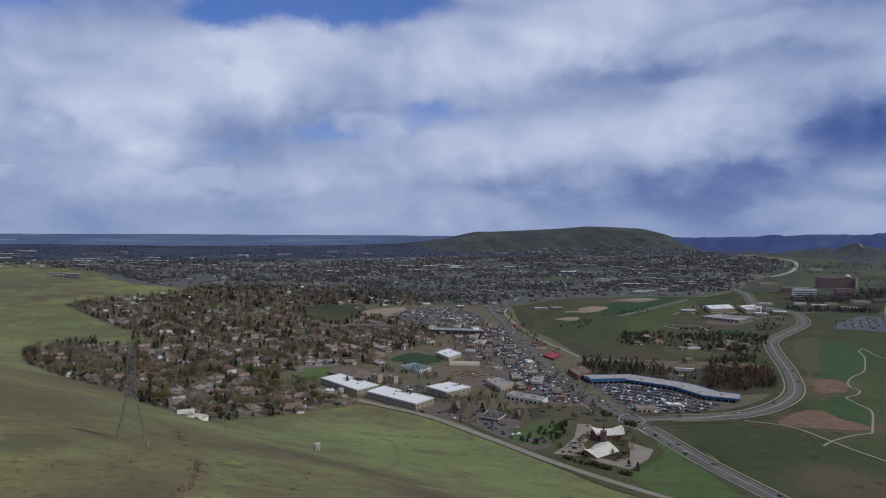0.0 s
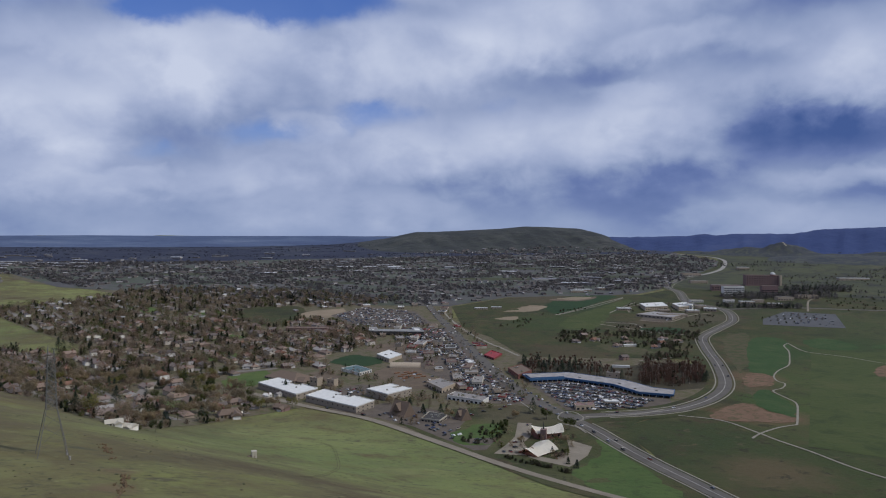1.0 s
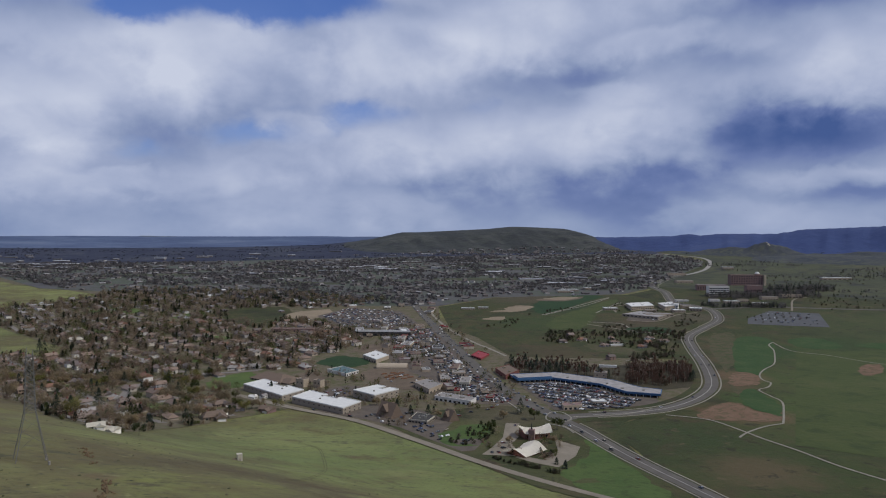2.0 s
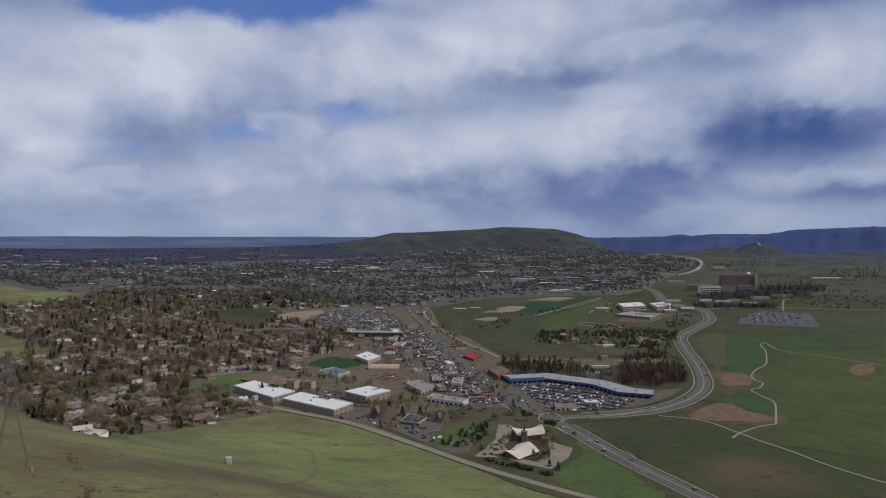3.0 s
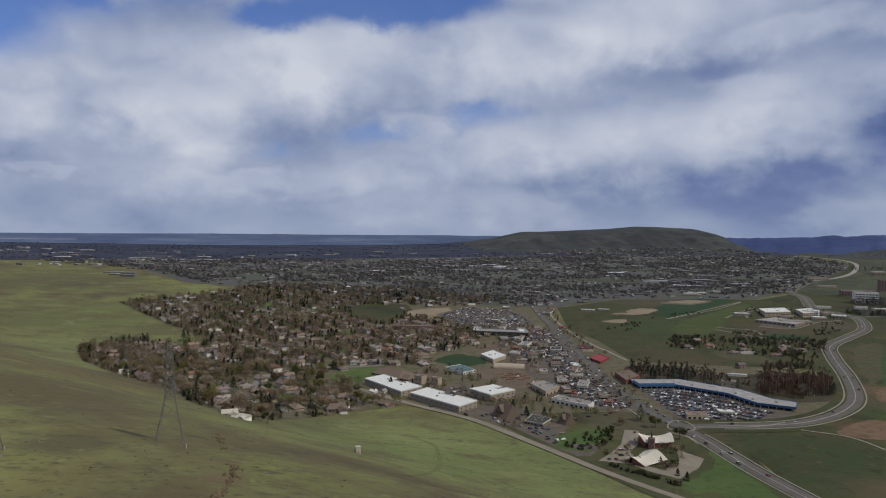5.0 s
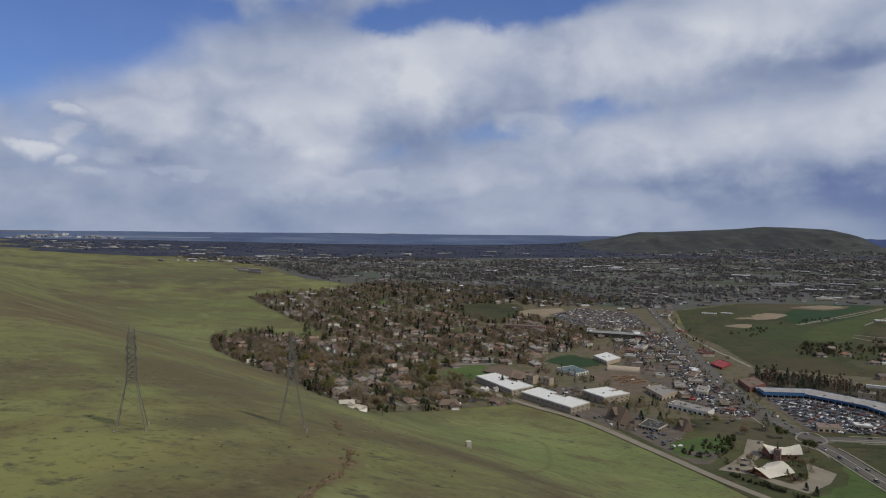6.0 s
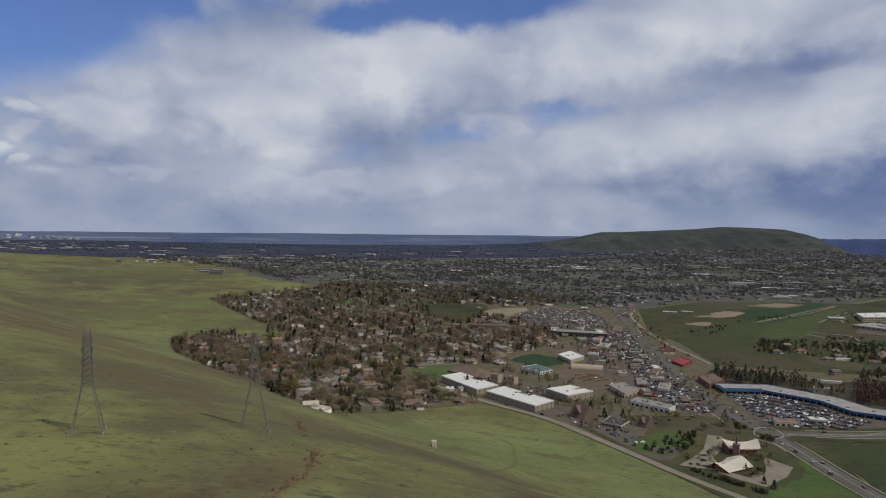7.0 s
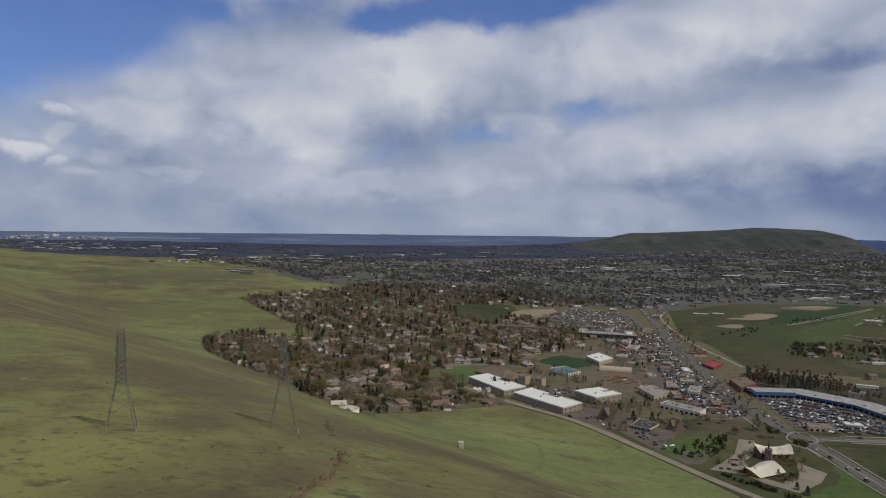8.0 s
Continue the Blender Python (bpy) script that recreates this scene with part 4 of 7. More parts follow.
M_TAN = plain("tan_stucco", (0.40, 0.33, 0.25), 0.9, 0, 2.0, 0.3)
M_BROWNWALL = plain("brown_ribbed_wall", (0.310, 0.265, 0.215), 0.85, 0, 1.2, 0.3)
M_WHITEROOF = plain("white_roof_membrane", (0.64, 0.63, 0.60), 0.8, 0, 5.0, 0.18)
M_GREYROOF = plain("grey_gravel_roof", (0.26, 0.24, 0.225), 0.95, 0, 3.0, 0.3)
M_DARKROOF = plain("dark_tar_roof", (0.055, 0.052, 0.050), 0.9, 0, 3.0, 0.2)
M_BROWNROOF = plain("weathered_brown_roof", (0.160, 0.118, 0.090), 0.95, 0, 2.0, 0.3)
M_REDROOF = plain("bright_red_roof", (0.26, 0.030, 0.034), 0.6, 0, 2.0, 0.2)
M_TEALROOF = plain("blue_green_metal_roof", (0.090, 0.150, 0.150), 0.5, 0.2, 2.0, 0.2)
M_BLUE = plain("bright_blue_fascia", (0.048, 0.115, 0.235), 0.55, 0, 2.5, 0.2)
M_PALEBARK = plain("pale_poplar_bark", (0.34, 0.27, 0.21), 0.9, 0, 1.0, 0.3)
M_BLUEROOF = plain("faded_pale_roof", (0.330, 0.310, 0.300), 0.8, 0, 7.0, 0.5)
# Darker than M_BLUE: the arcade's shade is put into the wall colour.
M_NAVY = plain("shaded_arcade_blue", (0.030, 0.060, 0.150), 0.6, 0, 2.0, 0.2)
M_WHITEWALL = plain("white_stucco", (0.66, 0.63, 0.58), 0.85, 0, 2.0, 0.2)
M_ORANGE = plain("orange_paint", (0.230, 0.115, 0.058), 0.5, 0.1, 1.5, 0.25)
M_PYLON = plain("weathered_dull_steel", (0.160, 0.155, 0.140), 0.7, 0.2, 2.0, 0.25)
M_STEEL = plain("galvanised_steel", (0.30, 0.29, 0.26), 0.6, 0.3, 2.0, 0.2)
M_CLAY = plain("pale_weathered_concrete", (0.48, 0.44, 0.36), 0.9, 0, 0.7, 0.3)
M_REDSOIL = earth("red_eroded_soil", [(0.25, (0.074, 0.047, 0.028)), (0.5, (0.118, 0.083, 0.047)), (0.75, (0.170, 0.126, 0.074))], 4, 0.8, worn=(0.100, 0.088, 0.042), worn_at=(0.54, 0.64))
M_RUBBER = plain("black_rubber", (0.02, 0.02, 0.02), 0.9)
M_CAR = varied("car_paint", [(0.0, (0.60, 0.60, 0.62)), (0.10, (0.18, 0.19, 0.22)), (0.22, (0.03, 0.032, 0.036)), (0.60, (0.045, 0.060, 0.115)), (0.72, (0.16, 0.04, 0.036)), (0.80, (0.11, 0.12, 0.13)), (0.92, (0.42, 0.38, 0.30))], 0.45, 0.1, 2.0, 0.1)
M_CARS = islands("parked_car_paint", [(0.0, (0.72, 0.71, 0.70)), (0.16, (0.22, 0.23, 0.25)), (0.34, (0.03, 0.032, 0.036)), (0.64, (0.045, 0.058, 0.11)), (0.76, (0.15, 0.045, 0.04)), (0.84, (0.10, 0.11, 0.12))], 0.35)
M_BARK = plain("grey_brown_bark", (0.130, 0.105, 0.085), 0.95, 0, 0.5)
M_TWIG = varied("bare_spring_twigs", [(0.0, (0.307, 0.243, 0.150)), (0.3, (0.245, 0.199, 0.127)), (0.55, (0.333, 0.263, 0.157)), (0.75, (0.266, 0.179, 0.108)), (0.88, (0.218, 0.201, 0.064))], 0.95, 0, 1.5)
M_LEAF = varied("fresh_spring_leaf", [(0.0, (0.070, 0.085, 0.025)), (0.4, (0.095, 0.105, 0.030)), (0.75, (0.055, 0.070, 0.025))], 0.9, 0, 1.5)
M_NEEDLE = varied("dark_conifer_needles", [(0.0, (0.024, 0.036, 0.020)), (0.5, (0.034, 0.046, 0.026)), (0.8, (0.020, 0.032, 0.024))], 0.95, 0, 1.2)
M_WOODS = toned("mixed_bare_woods", [(0.0, (0.286, 0.226, 0.148)), (0.20, (0.168, 0.134, 0.094)), (0.34, (0.319, 0.249, 0.164)), (0.50, (0.263, 0.186, 0.125)), (0.60, (0.224, 0.168, 0.130)), (0.68, (0.112, 0.119, 0.038)), (0.88, (0.019, 0.028, 0.015))], 0.95)
# Pale grey, narrow tones put distance haze into these crowns.
M_FARWOODS = toned("hazed_distant_woods", [(0.0, (0.150, 0.138, 0.136)), (0.26, (0.110, 0.104, 0.108)), (0.48, (0.160, 0.146, 0.140)), (0.68, (0.128, 0.114, 0.114)), (0.90, (0.050, 0.058, 0.048))], 0.95)
# Bluish tree tones carry the painted haze of the far plain.
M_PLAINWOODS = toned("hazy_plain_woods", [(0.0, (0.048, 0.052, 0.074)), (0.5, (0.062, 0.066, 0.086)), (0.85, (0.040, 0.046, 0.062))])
M_GROVE = varied("reddish_bare_grove", [(0.0, (0.148, 0.087, 0.064)), (0.5, (0.113, 0.070, 0.053)), (0.8, (0.156, 0.105, 0.078))], 0.95, 0, 1.5)
M_MEADOWTREES = toned("meadow_bushes", [(0.0, (0.072, 0.070, 0.044)), (0.4, (0.110, 0.092, 0.068)), (0.7, (0.056, 0.064, 0.032)), (0.9, (0.030, 0.040, 0.022))])
M_GROVEWOODS = toned("grove_twigs", [(0.0, (0.129, 0.076, 0.058)), (0.4, (0.094, 0.062, 0.048)), (0.7, (0.140, 0.094, 0.069)), (0.9, (0.023, 0.031, 0.017))])
M_FARWALL = islands("distant_house_walls", [(0.0, (0.32, 0.27, 0.23)), (0.3, (0.20, 0.155, 0.130)), (0.60, (0.66, 0.63, 0.58)), (0.74, (0.18, 0.14, 0.120))])
M_FARROOF = islands("distant_house_roofs", [(0.0, (0.144, 0.110, 0.091)), (0.3, (0.186, 0.156, 0.139)), (0.55, (0.114, 0.096, 0.089)), (0.80, (0.264, 0.246, 0.240)), (0.92, (0.528, 0.516, 0.504))])
# Duller copies of the house colours, with distance haze painted in.
M_DIMWALL = islands("hazed_far_walls", [(0.0, (0.20, 0.18, 0.165)), (0.35, (0.14, 0.122, 0.115)), (0.70, (0.46, 0.44, 0.42)), (0.82, (0.14, 0.126, 0.122))])
M_DIMROOF = islands("hazed_far_roofs", [(0.0, (0.110, 0.096, 0.090)), (0.3, (0.140, 0.125, 0.120)), (0.55, (0.090, 0.082, 0.082)), (0.92, (0.26, 0.25, 0.25))])
M_SHEDROOF = islands("distant_flat_roofs", [(0.0, (0.62, 0.62, 0.63)), (0.30, (0.30, 0.30, 0.32)), (0.62, (0.46, 0.45, 0.43)), (0.8, (0.20, 0.20, 0.22))])
M_STREET = earth("pale_old_asphalt", [(0.25, (0.146, 0.129, 0.112)), (0.75, (0.213, 0.190, 0.168))], 16, 2)
M_SHRUB = islands("hillside_shrubs", [(0.0, (0.068, 0.071, 0.034)), (0.4, (0.102, 0.085, 0.048)), (0.7, (0.051, 0.058, 0.031))])

for leafy in (M_TWIG, M_LEAF, M_WOODS, M_FARWOODS, M_GROVE, M_GROVEWOODS, M_MEADOWTREES):
    airy(leafy, 0.65)
airy(M_NEEDLE, 0.2)

rnd = random.Random(11)


def root(name, x, y, turn=0.0, z=None, scale=1.0):
    e = new(name)
    e.empty_display_size = 1
    e.matrix_basis = pose(x, y, land(x, y) if z is None else z, 0, 0, turn) @ Matrix.Scale(scale, 4)
    return e


def add_box(bm, x0, x1, y0, y1, z0, z1, m=None):
    c = [bm.verts.new(p) for p in ((x0, y0, z0), (x1, y0, z0), (x1, y1, z0), (x0, y1, z0), (x0, y0, z1), (x1, y0, z1), (x1, y1, z1), (x0, y1, z1))]
    if m:
        for v in c:
            v.co = m @ v.co
    for f in ((0, 3, 2, 1), (4, 5, 6, 7), (0, 1, 5, 4), (1, 2, 6, 5), (2, 3, 7, 6), (3, 0, 4, 7)):
        bm.faces.new([c[k] for k in f])
    return c


def box_part(name, dims, material, parent, label=""):
    bm = bmesh.new()
    add_box(bm, *dims)
    return part(name, bm, material, parent, label)


def beam(bm, a, b, r, sides=4, r2=None):
    """A tapered bar from a to b."""
    a, b = Vector(a), Vector(b)
    d = (b - a).normalized()
    u = d.orthogonal().normalized()
    v = d.cross(u)
    rings = []
    for p, q in ((a, r), (b, r if r2 is None else r2)):
        rings.append([bm.verts.new(p + q * (u * math.cos(2 * math.pi * k / sides) + v * math.sin(2 * math.pi * k / sides))) for k in range(sides)])
    for k in range(sides):
        bm.faces.new((rings[0][k], rings[0][(k + 1) % sides], rings[1][(k + 1) % sides], rings[1][k]))
    bm.faces.new(rings[0][::-1])
    bm.faces.new(rings[1])


def prism(bm, poly, z0, z1, bottom=False):
    """Upright walls round a plan, closed on top; the plan may be bent."""
    if sum(a[0] * b[1] - b[0] * a[1] for a, b in zip(poly, poly[1:] + poly[:1])) < 0:
        poly = poly[::-1]
    lo = [bm.verts.new((x, y, z0)) for x, y in poly]
    hi = [bm.verts.new((x, y, z1)) for x, y in poly]
    n = len(poly)
    for k in range(n):
        bm.faces.new((lo[k], lo[(k + 1) % n], hi[(k + 1) % n], hi[k]))
    for tri in geometry.tessellate_polygon([[Vector((x, y, 0)) for x, y in poly]]):
        bm.faces.new([hi[k] for k in tri])
    bmesh.ops.recalc_face_normals(bm, faces=bm.faces)


def inset(poly, d):
    """The plan moved inwards by d (outwards if negative)."""
    if sum(a[0] * b[1] - b[0] * a[1] for a, b in zip(poly, poly[1:] + poly[:1])) < 0:
        poly = poly[::-1]
    out = []
    n = len(poly)
    for k in range(n):
        a, b, c = (Vector(poly[j % n]) for j in (k - 1, k, k + 1))
        u, v = (b - a).normalized(), (c - b).normalized()
        nu, nv = Vector((-u.y, u.x)), Vector((-v.y, v.x))
        m = (nu + nv)
        m = m / max(0.3, m.length_squared) * 2
        q = b + m * d
        out.append((q.x, q.y))
    return out


# ================= houses =================


def gable_roof(bm, w, d, z, rise, over=0.6, thick=0.25, cx=0.0, cy=0.0, hip=0.0):
    """A ridged roof over w by d, ridge along x, with eaves."""
    x, y = w / 2 + over, d / 2 + over
    drop = rise * over / (d / 2)
    base = [(-x, -y), (x, -y), (x, y), (-x, y)]
    lo = [bm.verts.new((cx + a, cy + b, z - drop - thick)) for a, b in base]
    ed = [bm.verts.new((cx + a, cy + b, z - drop)) for a, b in base]
    r = [bm.verts.new((cx - x + hip, cy, z + rise)), bm.verts.new((cx + x - hip, cy, z + rise))]
    for k in range(4):
        bm.faces.new((lo[k], lo[(k + 1) % 4], ed[(k + 1) % 4], ed[k]))
    bm.faces.new((ed[0], ed[1], r[1], r[0]))
    bm.faces.new((ed[2], ed[3], r[0], r[1]))
    bm.faces.new((ed[1], ed[2], r[1]))
    bm.faces.new((ed[3], ed[0], r[0]))
    bm.faces.new(lo[::-1])


def house(w, d, h, rise, wing, hip=0.0):
    """A family house with an attached wing, garage door, door, windows and chimney."""
    e = root("house", 0, 0, z=0)
    bm = bmesh.new()
    add_box(bm, -w / 2, w / 2, -d / 2, d / 2, -2.5, h)
    if wing:
        add_box(bm, w / 2 - 7, w / 2 - 0.3, -d / 2 - wing, -d / 2 + 0.1, -2.5, h - 0.2)
    if not hip:
        for s in (-1, 1):   # gable ends
            t = [bm.verts.new(p) for p in ((s * w / 2, -d / 2, h), (s * w / 2, d / 2, h), (s * w / 2, 0, h + rise))]
            bm.faces.new(t if s > 0 else t[::-1])
    part("wall", bm, M_HOUSEWALL, e)
    bm = bmesh.new()
    gable_roof(bm, w, d, h, rise, hip=hip)
    part("roof", bm, M_SHINGLE, e)
    if wing:
        bm = bmesh.new()
        gable_roof(bm, wing + d / 2, 6.7, h - 0.2, rise * 0.75)
        m = Matrix.Translation((w / 2 - 3.65, -d / 4 - wing / 2, 0)) @ Matrix.Rotation(math.pi / 2, 4, "Z")
        bmesh.ops.transform(bm, matrix=m, verts=bm.verts)
        part("wing_roof", bm, M_SHINGLE, e)
        box_part("garage_door", (w / 2 - 6.2, w / 2 - 1.2, -d / 2 - wing - 0.08, -d / 2 - wing + 0.02, 0.1, 2.4), M_TRIM, e, "white garage door")
    bm = bmesh.new()
    add_box(bm, -w / 4 - 0.5, -w / 4 + 0.5, 0.6, 1.5, h, h + rise + 0.9)
    add_box(bm, -w / 4 - 0.62, -w / 4 + 0.62, 0.48, 1.62, h + rise + 0.9, h + rise + 1.1)
    part("chimney", bm, M_BRICK, e)
    box_part("door", (-0.6, 0.5, -d / 2 - 0.07, -d / 2 + 0.02, 0, 2.1), M_BROWNROOF, e, "dark front door")
    for x in (-w / 3 - 0.5, w / 7 - 0.5 if not wing else -w / 6 - 0.6):
        for z in ((1.0,) if h < 4 else (1.0, 3.7)):
            box_part("window", (x - 0.8, x + 0.8, -d / 2 - 0.07, -d / 2 + 0.02, z, z + 1.3), M_GLASS, e)
    box_part("window", (-w / 2 - 0.07, -w / 2 + 0.02, -1, 1, h - 1.9, h - 0.6), M_GLASS, e)
    return tagged(e, "weathered suburban house with a shingled pitched roof", "house", "houses of the valley suburb")


HOUSES = [house(14, 9, 3.2, 2.4, 4), house(13, 9, 5.6, 2.6, 5), house(17, 9, 3.1, 2.2, 0, 3.5), house(12, 10, 5.4, 2.8, 0), house(15, 10, 3.4, 2.6, 5, 3.0)]

RES = [(-850, 1590), (-658, 1385), (-498, 1224), (-470, 1137), (-510, 1147), (-594, 1160), (-632, 1058), (-525, 890), (-380, 740), (-325, 710), (-228, 565), (-182, 515), (-180, 620), (-150, 718),
       (-112, 775), (-165, 890), (-210, 890), (-212, 960), (-160, 1012), (-60, 1010), (-97, 1070), (-50, 1155), (-10, 1250), (-30, 1390), (-120, 1500), (-212, 1545),
       (-165, 1650), (-40, 1695), (40, 1800), (-300, 2000), (-640, 2010), (-690, 1890), (-734, 1751), (-795, 1690)]
WHITE_AT = [(-188, 513, 25, 0.8), (-177, 512, -20, 0.7), (-420, 790, 230, 0.9), (-150, 740, 240, 0.8)]
KEEP_OUT = GREEN_STRIPS + [[(-340, 1650), (-190, 1700), (-160, 1500), (-215, 1430), (-300, 1490)], [(-150, 1020), (-95, 980), (-98, 895), (-150, 935)], [(-205, 1350), (-92, 1345), (-92, 1405), (-205, 1410)]]
BENDS = [smooth_line(q, 6) for q in ([(-271, 812), (-282, 859), (-286, 910), (-265, 906), (-237, 860)],
                                          [(-301, 768), (-277, 738), (-254, 695), (-231, 641)],
                                          [(-227, 991), (-188, 1001), (-156, 1014)],
                                          [(-286, 910), (-264, 971), (-234, 992)])]


def corridor(run, wide):
    """The outline of a strip along a line."""
    left, right = [], []
    for k, q in enumerate(run):
        d = (run[min(k + 1, len(run) - 1)] - run[max(k - 1, 0)]).normalized()
        left.append((q.x - d.y * wide, q.y + d.x * wide))
        right.append((q.x + d.y * wide, q.y - d.x * wide))
    return left + right[::-1]


for run in BENDS:
    KEEP_OUT.append(corridor(run, 9.0))
    ribbon("street", run, 11, M_STREET, "curved pale residential street", 0.66)
ALONG, ACROSS = Vector((0.62, -0.785)), Vector((0.785, 0.62))
STREET, LOT = 76.0, 28.0
plots = []          # x, y, turn
streets = []
for i in range(-30, 31):
    run = []
    for j in range(-95, 96):
        bend = 9 * math.sin(j * 0.11 + i) + 5 * noise.noise((i * 3.1, j * 0.12, 0))
        q = ACROSS * (i * STREET + bend) + ALONG * (j * LOT) + Vector((-350, 1250))
        ok = inside(q, RES) and not any(inside(q, k) for k in KEEP_OUT)
        if ok:
            run.append(q)
            for side in (-1, 1):
                p = q + ACROSS * side * (19 + rnd.uniform(-3, 4)) + ALONG * rnd.uniform(-2, 2)
                if inside(p, RES) and rnd.random() < 0.86:
                    plots.append((p.x, p.y, math.degrees(math.atan2(ALONG.y, ALONG.x)) + (0 if side > 0 else 180) + rnd.choice((0, 0, 0, 90)) + rnd.uniform(-8, 8)))
        if (not ok or j == 95) and run:
            if len(run) > 2:
                streets.append(run)
            run = []
for run in streets:
    ribbon("street", run, 9, M_STREET, "narrow grey residential street", 0.6)
plots.sort(key=lambda p: math.hypot(p[0], p[1]))
NEAR_HOUSES = 260
for k, (x, y, turn) in enumerate(plots[:NEAR_HOUSES]):
    src = rnd.choice(HOUSES)
    copy_thing(src, pose(x, y, land(x, y) + 0.3, 0, 0, turn) @ Matrix.Scale(rnd.uniform(1.0, 1.3), 4))
# the pale houses at the foot of the slope
for x, y, turn, size in WHITE_AT:
    white = copy_thing(HOUSES[0], pose(x, y, land(x, y) + 0.6, 0, 0, turn) @ Matrix.Scale(size, 4))
    tagged(white, "pale cream house beside the grass slope", "house")
    for o in white.children:
        if o.name.startswith(("wall", "roof", "wing")):
            o.data = o.data.copy()
            o.data.materials[0] = M_CREAM if o.name.startswith("wall") else M_CLAY
for src in HOUSES:      # the patterns take the next free plots
    x, y, turn = plots[NEAR_HOUSES + HOUSES.index(src)]
    src.matrix_basis = pose(x, y, land(x, y) + 0.3, 0, 0, turn)


# larger houses where the suburb meets the grass
for x, y, turn, size, kind, wall, roof, said in [(-152, 716, 20, 1.4, 4, M_TAN, M_BROWNROOF, "large tan house with a broad brown hipped roof"), (-108, 768, -30, 1.1, 0, M_DULLBRICK, M_BROWNROOF, "red-brown brick house with a brown roof"),
                                                  (-134, 838, 140, 0.7, 0, M_WHITEWALL, M_WHITEWALL, "small white house behind the storage building"), (-122, 838, 60, 0.65, 3, M_WHITEWALL, M_GREYROOF, "small white house behind the storage building"),
                                                  (-205, 610, 190, 1.2, 0, M_TAN, M_SHINGLE, "tan house beside the grass slope"), (-262, 640, 220, 1.2, 4, M_BRICK, M_SHINGLE, "red-brown house beside the grass slope"), (-188, 1023, 10, 1.25, 2, M_WHITEWALL, M_GREYROOF, "long low white house with a grey roof"), (-165, 1030, -5, 1.25, 2, M_WHITEWALL, M_GREYROOF, "long low white house with a grey roof"), (-279, 1033, 20, 1.4, 2, M_TAN, M_GREYROOF, "long low tan house with a grey roof"), (-361, 985, 15, 1.3, 0, M_WHITEWALL, M_GREYROOF, "pale house under tall trees"), (-506, 1278, 10, 1.4, 2, M_WHITEWALL, M_CLAY, "pale house beside dark conifers")]:
    big = copy_thing(HOUSES[kind], pose(x, y, land(x, y) + 0.4, 0, 0, turn) @ Matrix.Scale(size, 4))
    tagged(big, said, "house")
    for o in big.children:
        if o.name.startswith(("wall", "roof", "wing")):
            o.data = o.data.copy()
            o.data.materials[0] = wall if o.name.startswith("wall") else roof


def far_houses(name, places, label, walls, roofs, big=1.0, rise=None):
    verts, faces, slot = [], [], []
    for x, y, turn in places:
        w, d, h, r = rnd.uniform(11, 17) * big, rnd.uniform(8, 10) * big, rnd.choice((3, 3.2, 5.4)), rnd.uniform(1.8, 2.8)
        m = pose(x, y, land(x, y) + (rise(x, y) if rise else 0), 0, 0, turn)
        b = len(verts)
        for z in (-2.5, h):
            verts += [m @ Vector((sx * w / 2, sy * d / 2, z)) for sx, sy in ((-1, -1), (1, -1), (1, 1), (-1, 1))]
        faces += [(b + k, b + (k + 1) % 4, b + 4 + (k + 1) % 4, b + 4 + k) for k in range(4)]
        slot += [0] * 4
        b = len(verts)
        ww, dd = w / 2 + 0.6, d / 2 + 0.6
        verts += [m @ Vector(p) for p in ((-ww, -dd, h - 0.3), (ww, -dd, h - 0.3), (ww, dd, h - 0.3), (-ww, dd, h - 0.3), (-ww, 0, h + r), (ww, 0, h + r))]
        faces += [(b, b + 1, b + 5, b + 4), (b + 2, b + 3, b + 4, b + 5), (b + 1, b + 2, b + 5), (b + 3, b, b + 4)]
        slot += [1] * 4
    ob = soup(name, verts, faces, walls)
    ob.data.materials.append(roofs)
    ob.data.polygons.foreach_set("material_index", slot)
    return tagged(ob, label, "houses", kind="stuff")


far_houses("suburban_houses", plots[NEAR_HOUSES + 5:], "rows of small suburban houses under bare trees", M_FARWALL, M_FARROOF)


def scatter(poly, count, seed, gap=0.0):
    r = random.Random(seed)
    x0, x1 = min(p[0] for p in poly), max(p[0] for p in poly)
    y0, y1 = min(p[1] for p in poly), max(p[1] for p in poly)
    out, tries = [], 0
    while len(out) < count and tries < count * 30:
        tries += 1
        q = (r.uniform(x0, x1), r.uniform(y0, y1))
        if inside(q, poly) and not any(inside(q, k) for k in KEEP_OUT):
            if not gap or all((q[0] - o[0]) ** 2 + (q[1] - o[1]) ** 2 > gap * gap for o in out):
                out.append(q)
    return out


# ================= trees =================


def crown_cards(r, count, centre, radius, size, stretch=1.0):
    """Small leaf or twig sprays in an uneven crown made of several swellings."""
    verts, faces = [], []
    lumps = []
    for _ in range(9):
        a, b = r.uniform(0, 2 * math.pi), r.uniform(-0.5, 0.8)
        lumps.append((Vector((math.cos(a) * radius * 0.7, math.sin(a) * radius * 0.7, b * radius * 0.6 * stretch)) + centre, radius * r.uniform(0.35, 0.6)))
    for _ in range(count):
        c, rad = r.choice(lumps)
        v = Vector((r.gauss(0, 1), r.gauss(0, 1), r.gauss(0, 1))).normalized()
        p = c + v * rad * r.uniform(0.45, 1.08)
        n = (v * 0.8 + Vector((r.uniform(-.5, .5), r.uniform(-.5, .5), r.uniform(0.1, .9)))).normalized()
        u = n.orthogonal().normalized()
        w = n.cross(u)
        s = size * r.uniform(0.6, 1.3)
        b = len(verts)
        verts += [p - u * s, p + w * s * 0.6, p + u * s, p - w * s * 0.6]
        faces.append((b, b + 1, b + 2, b + 3))
    return verts, faces


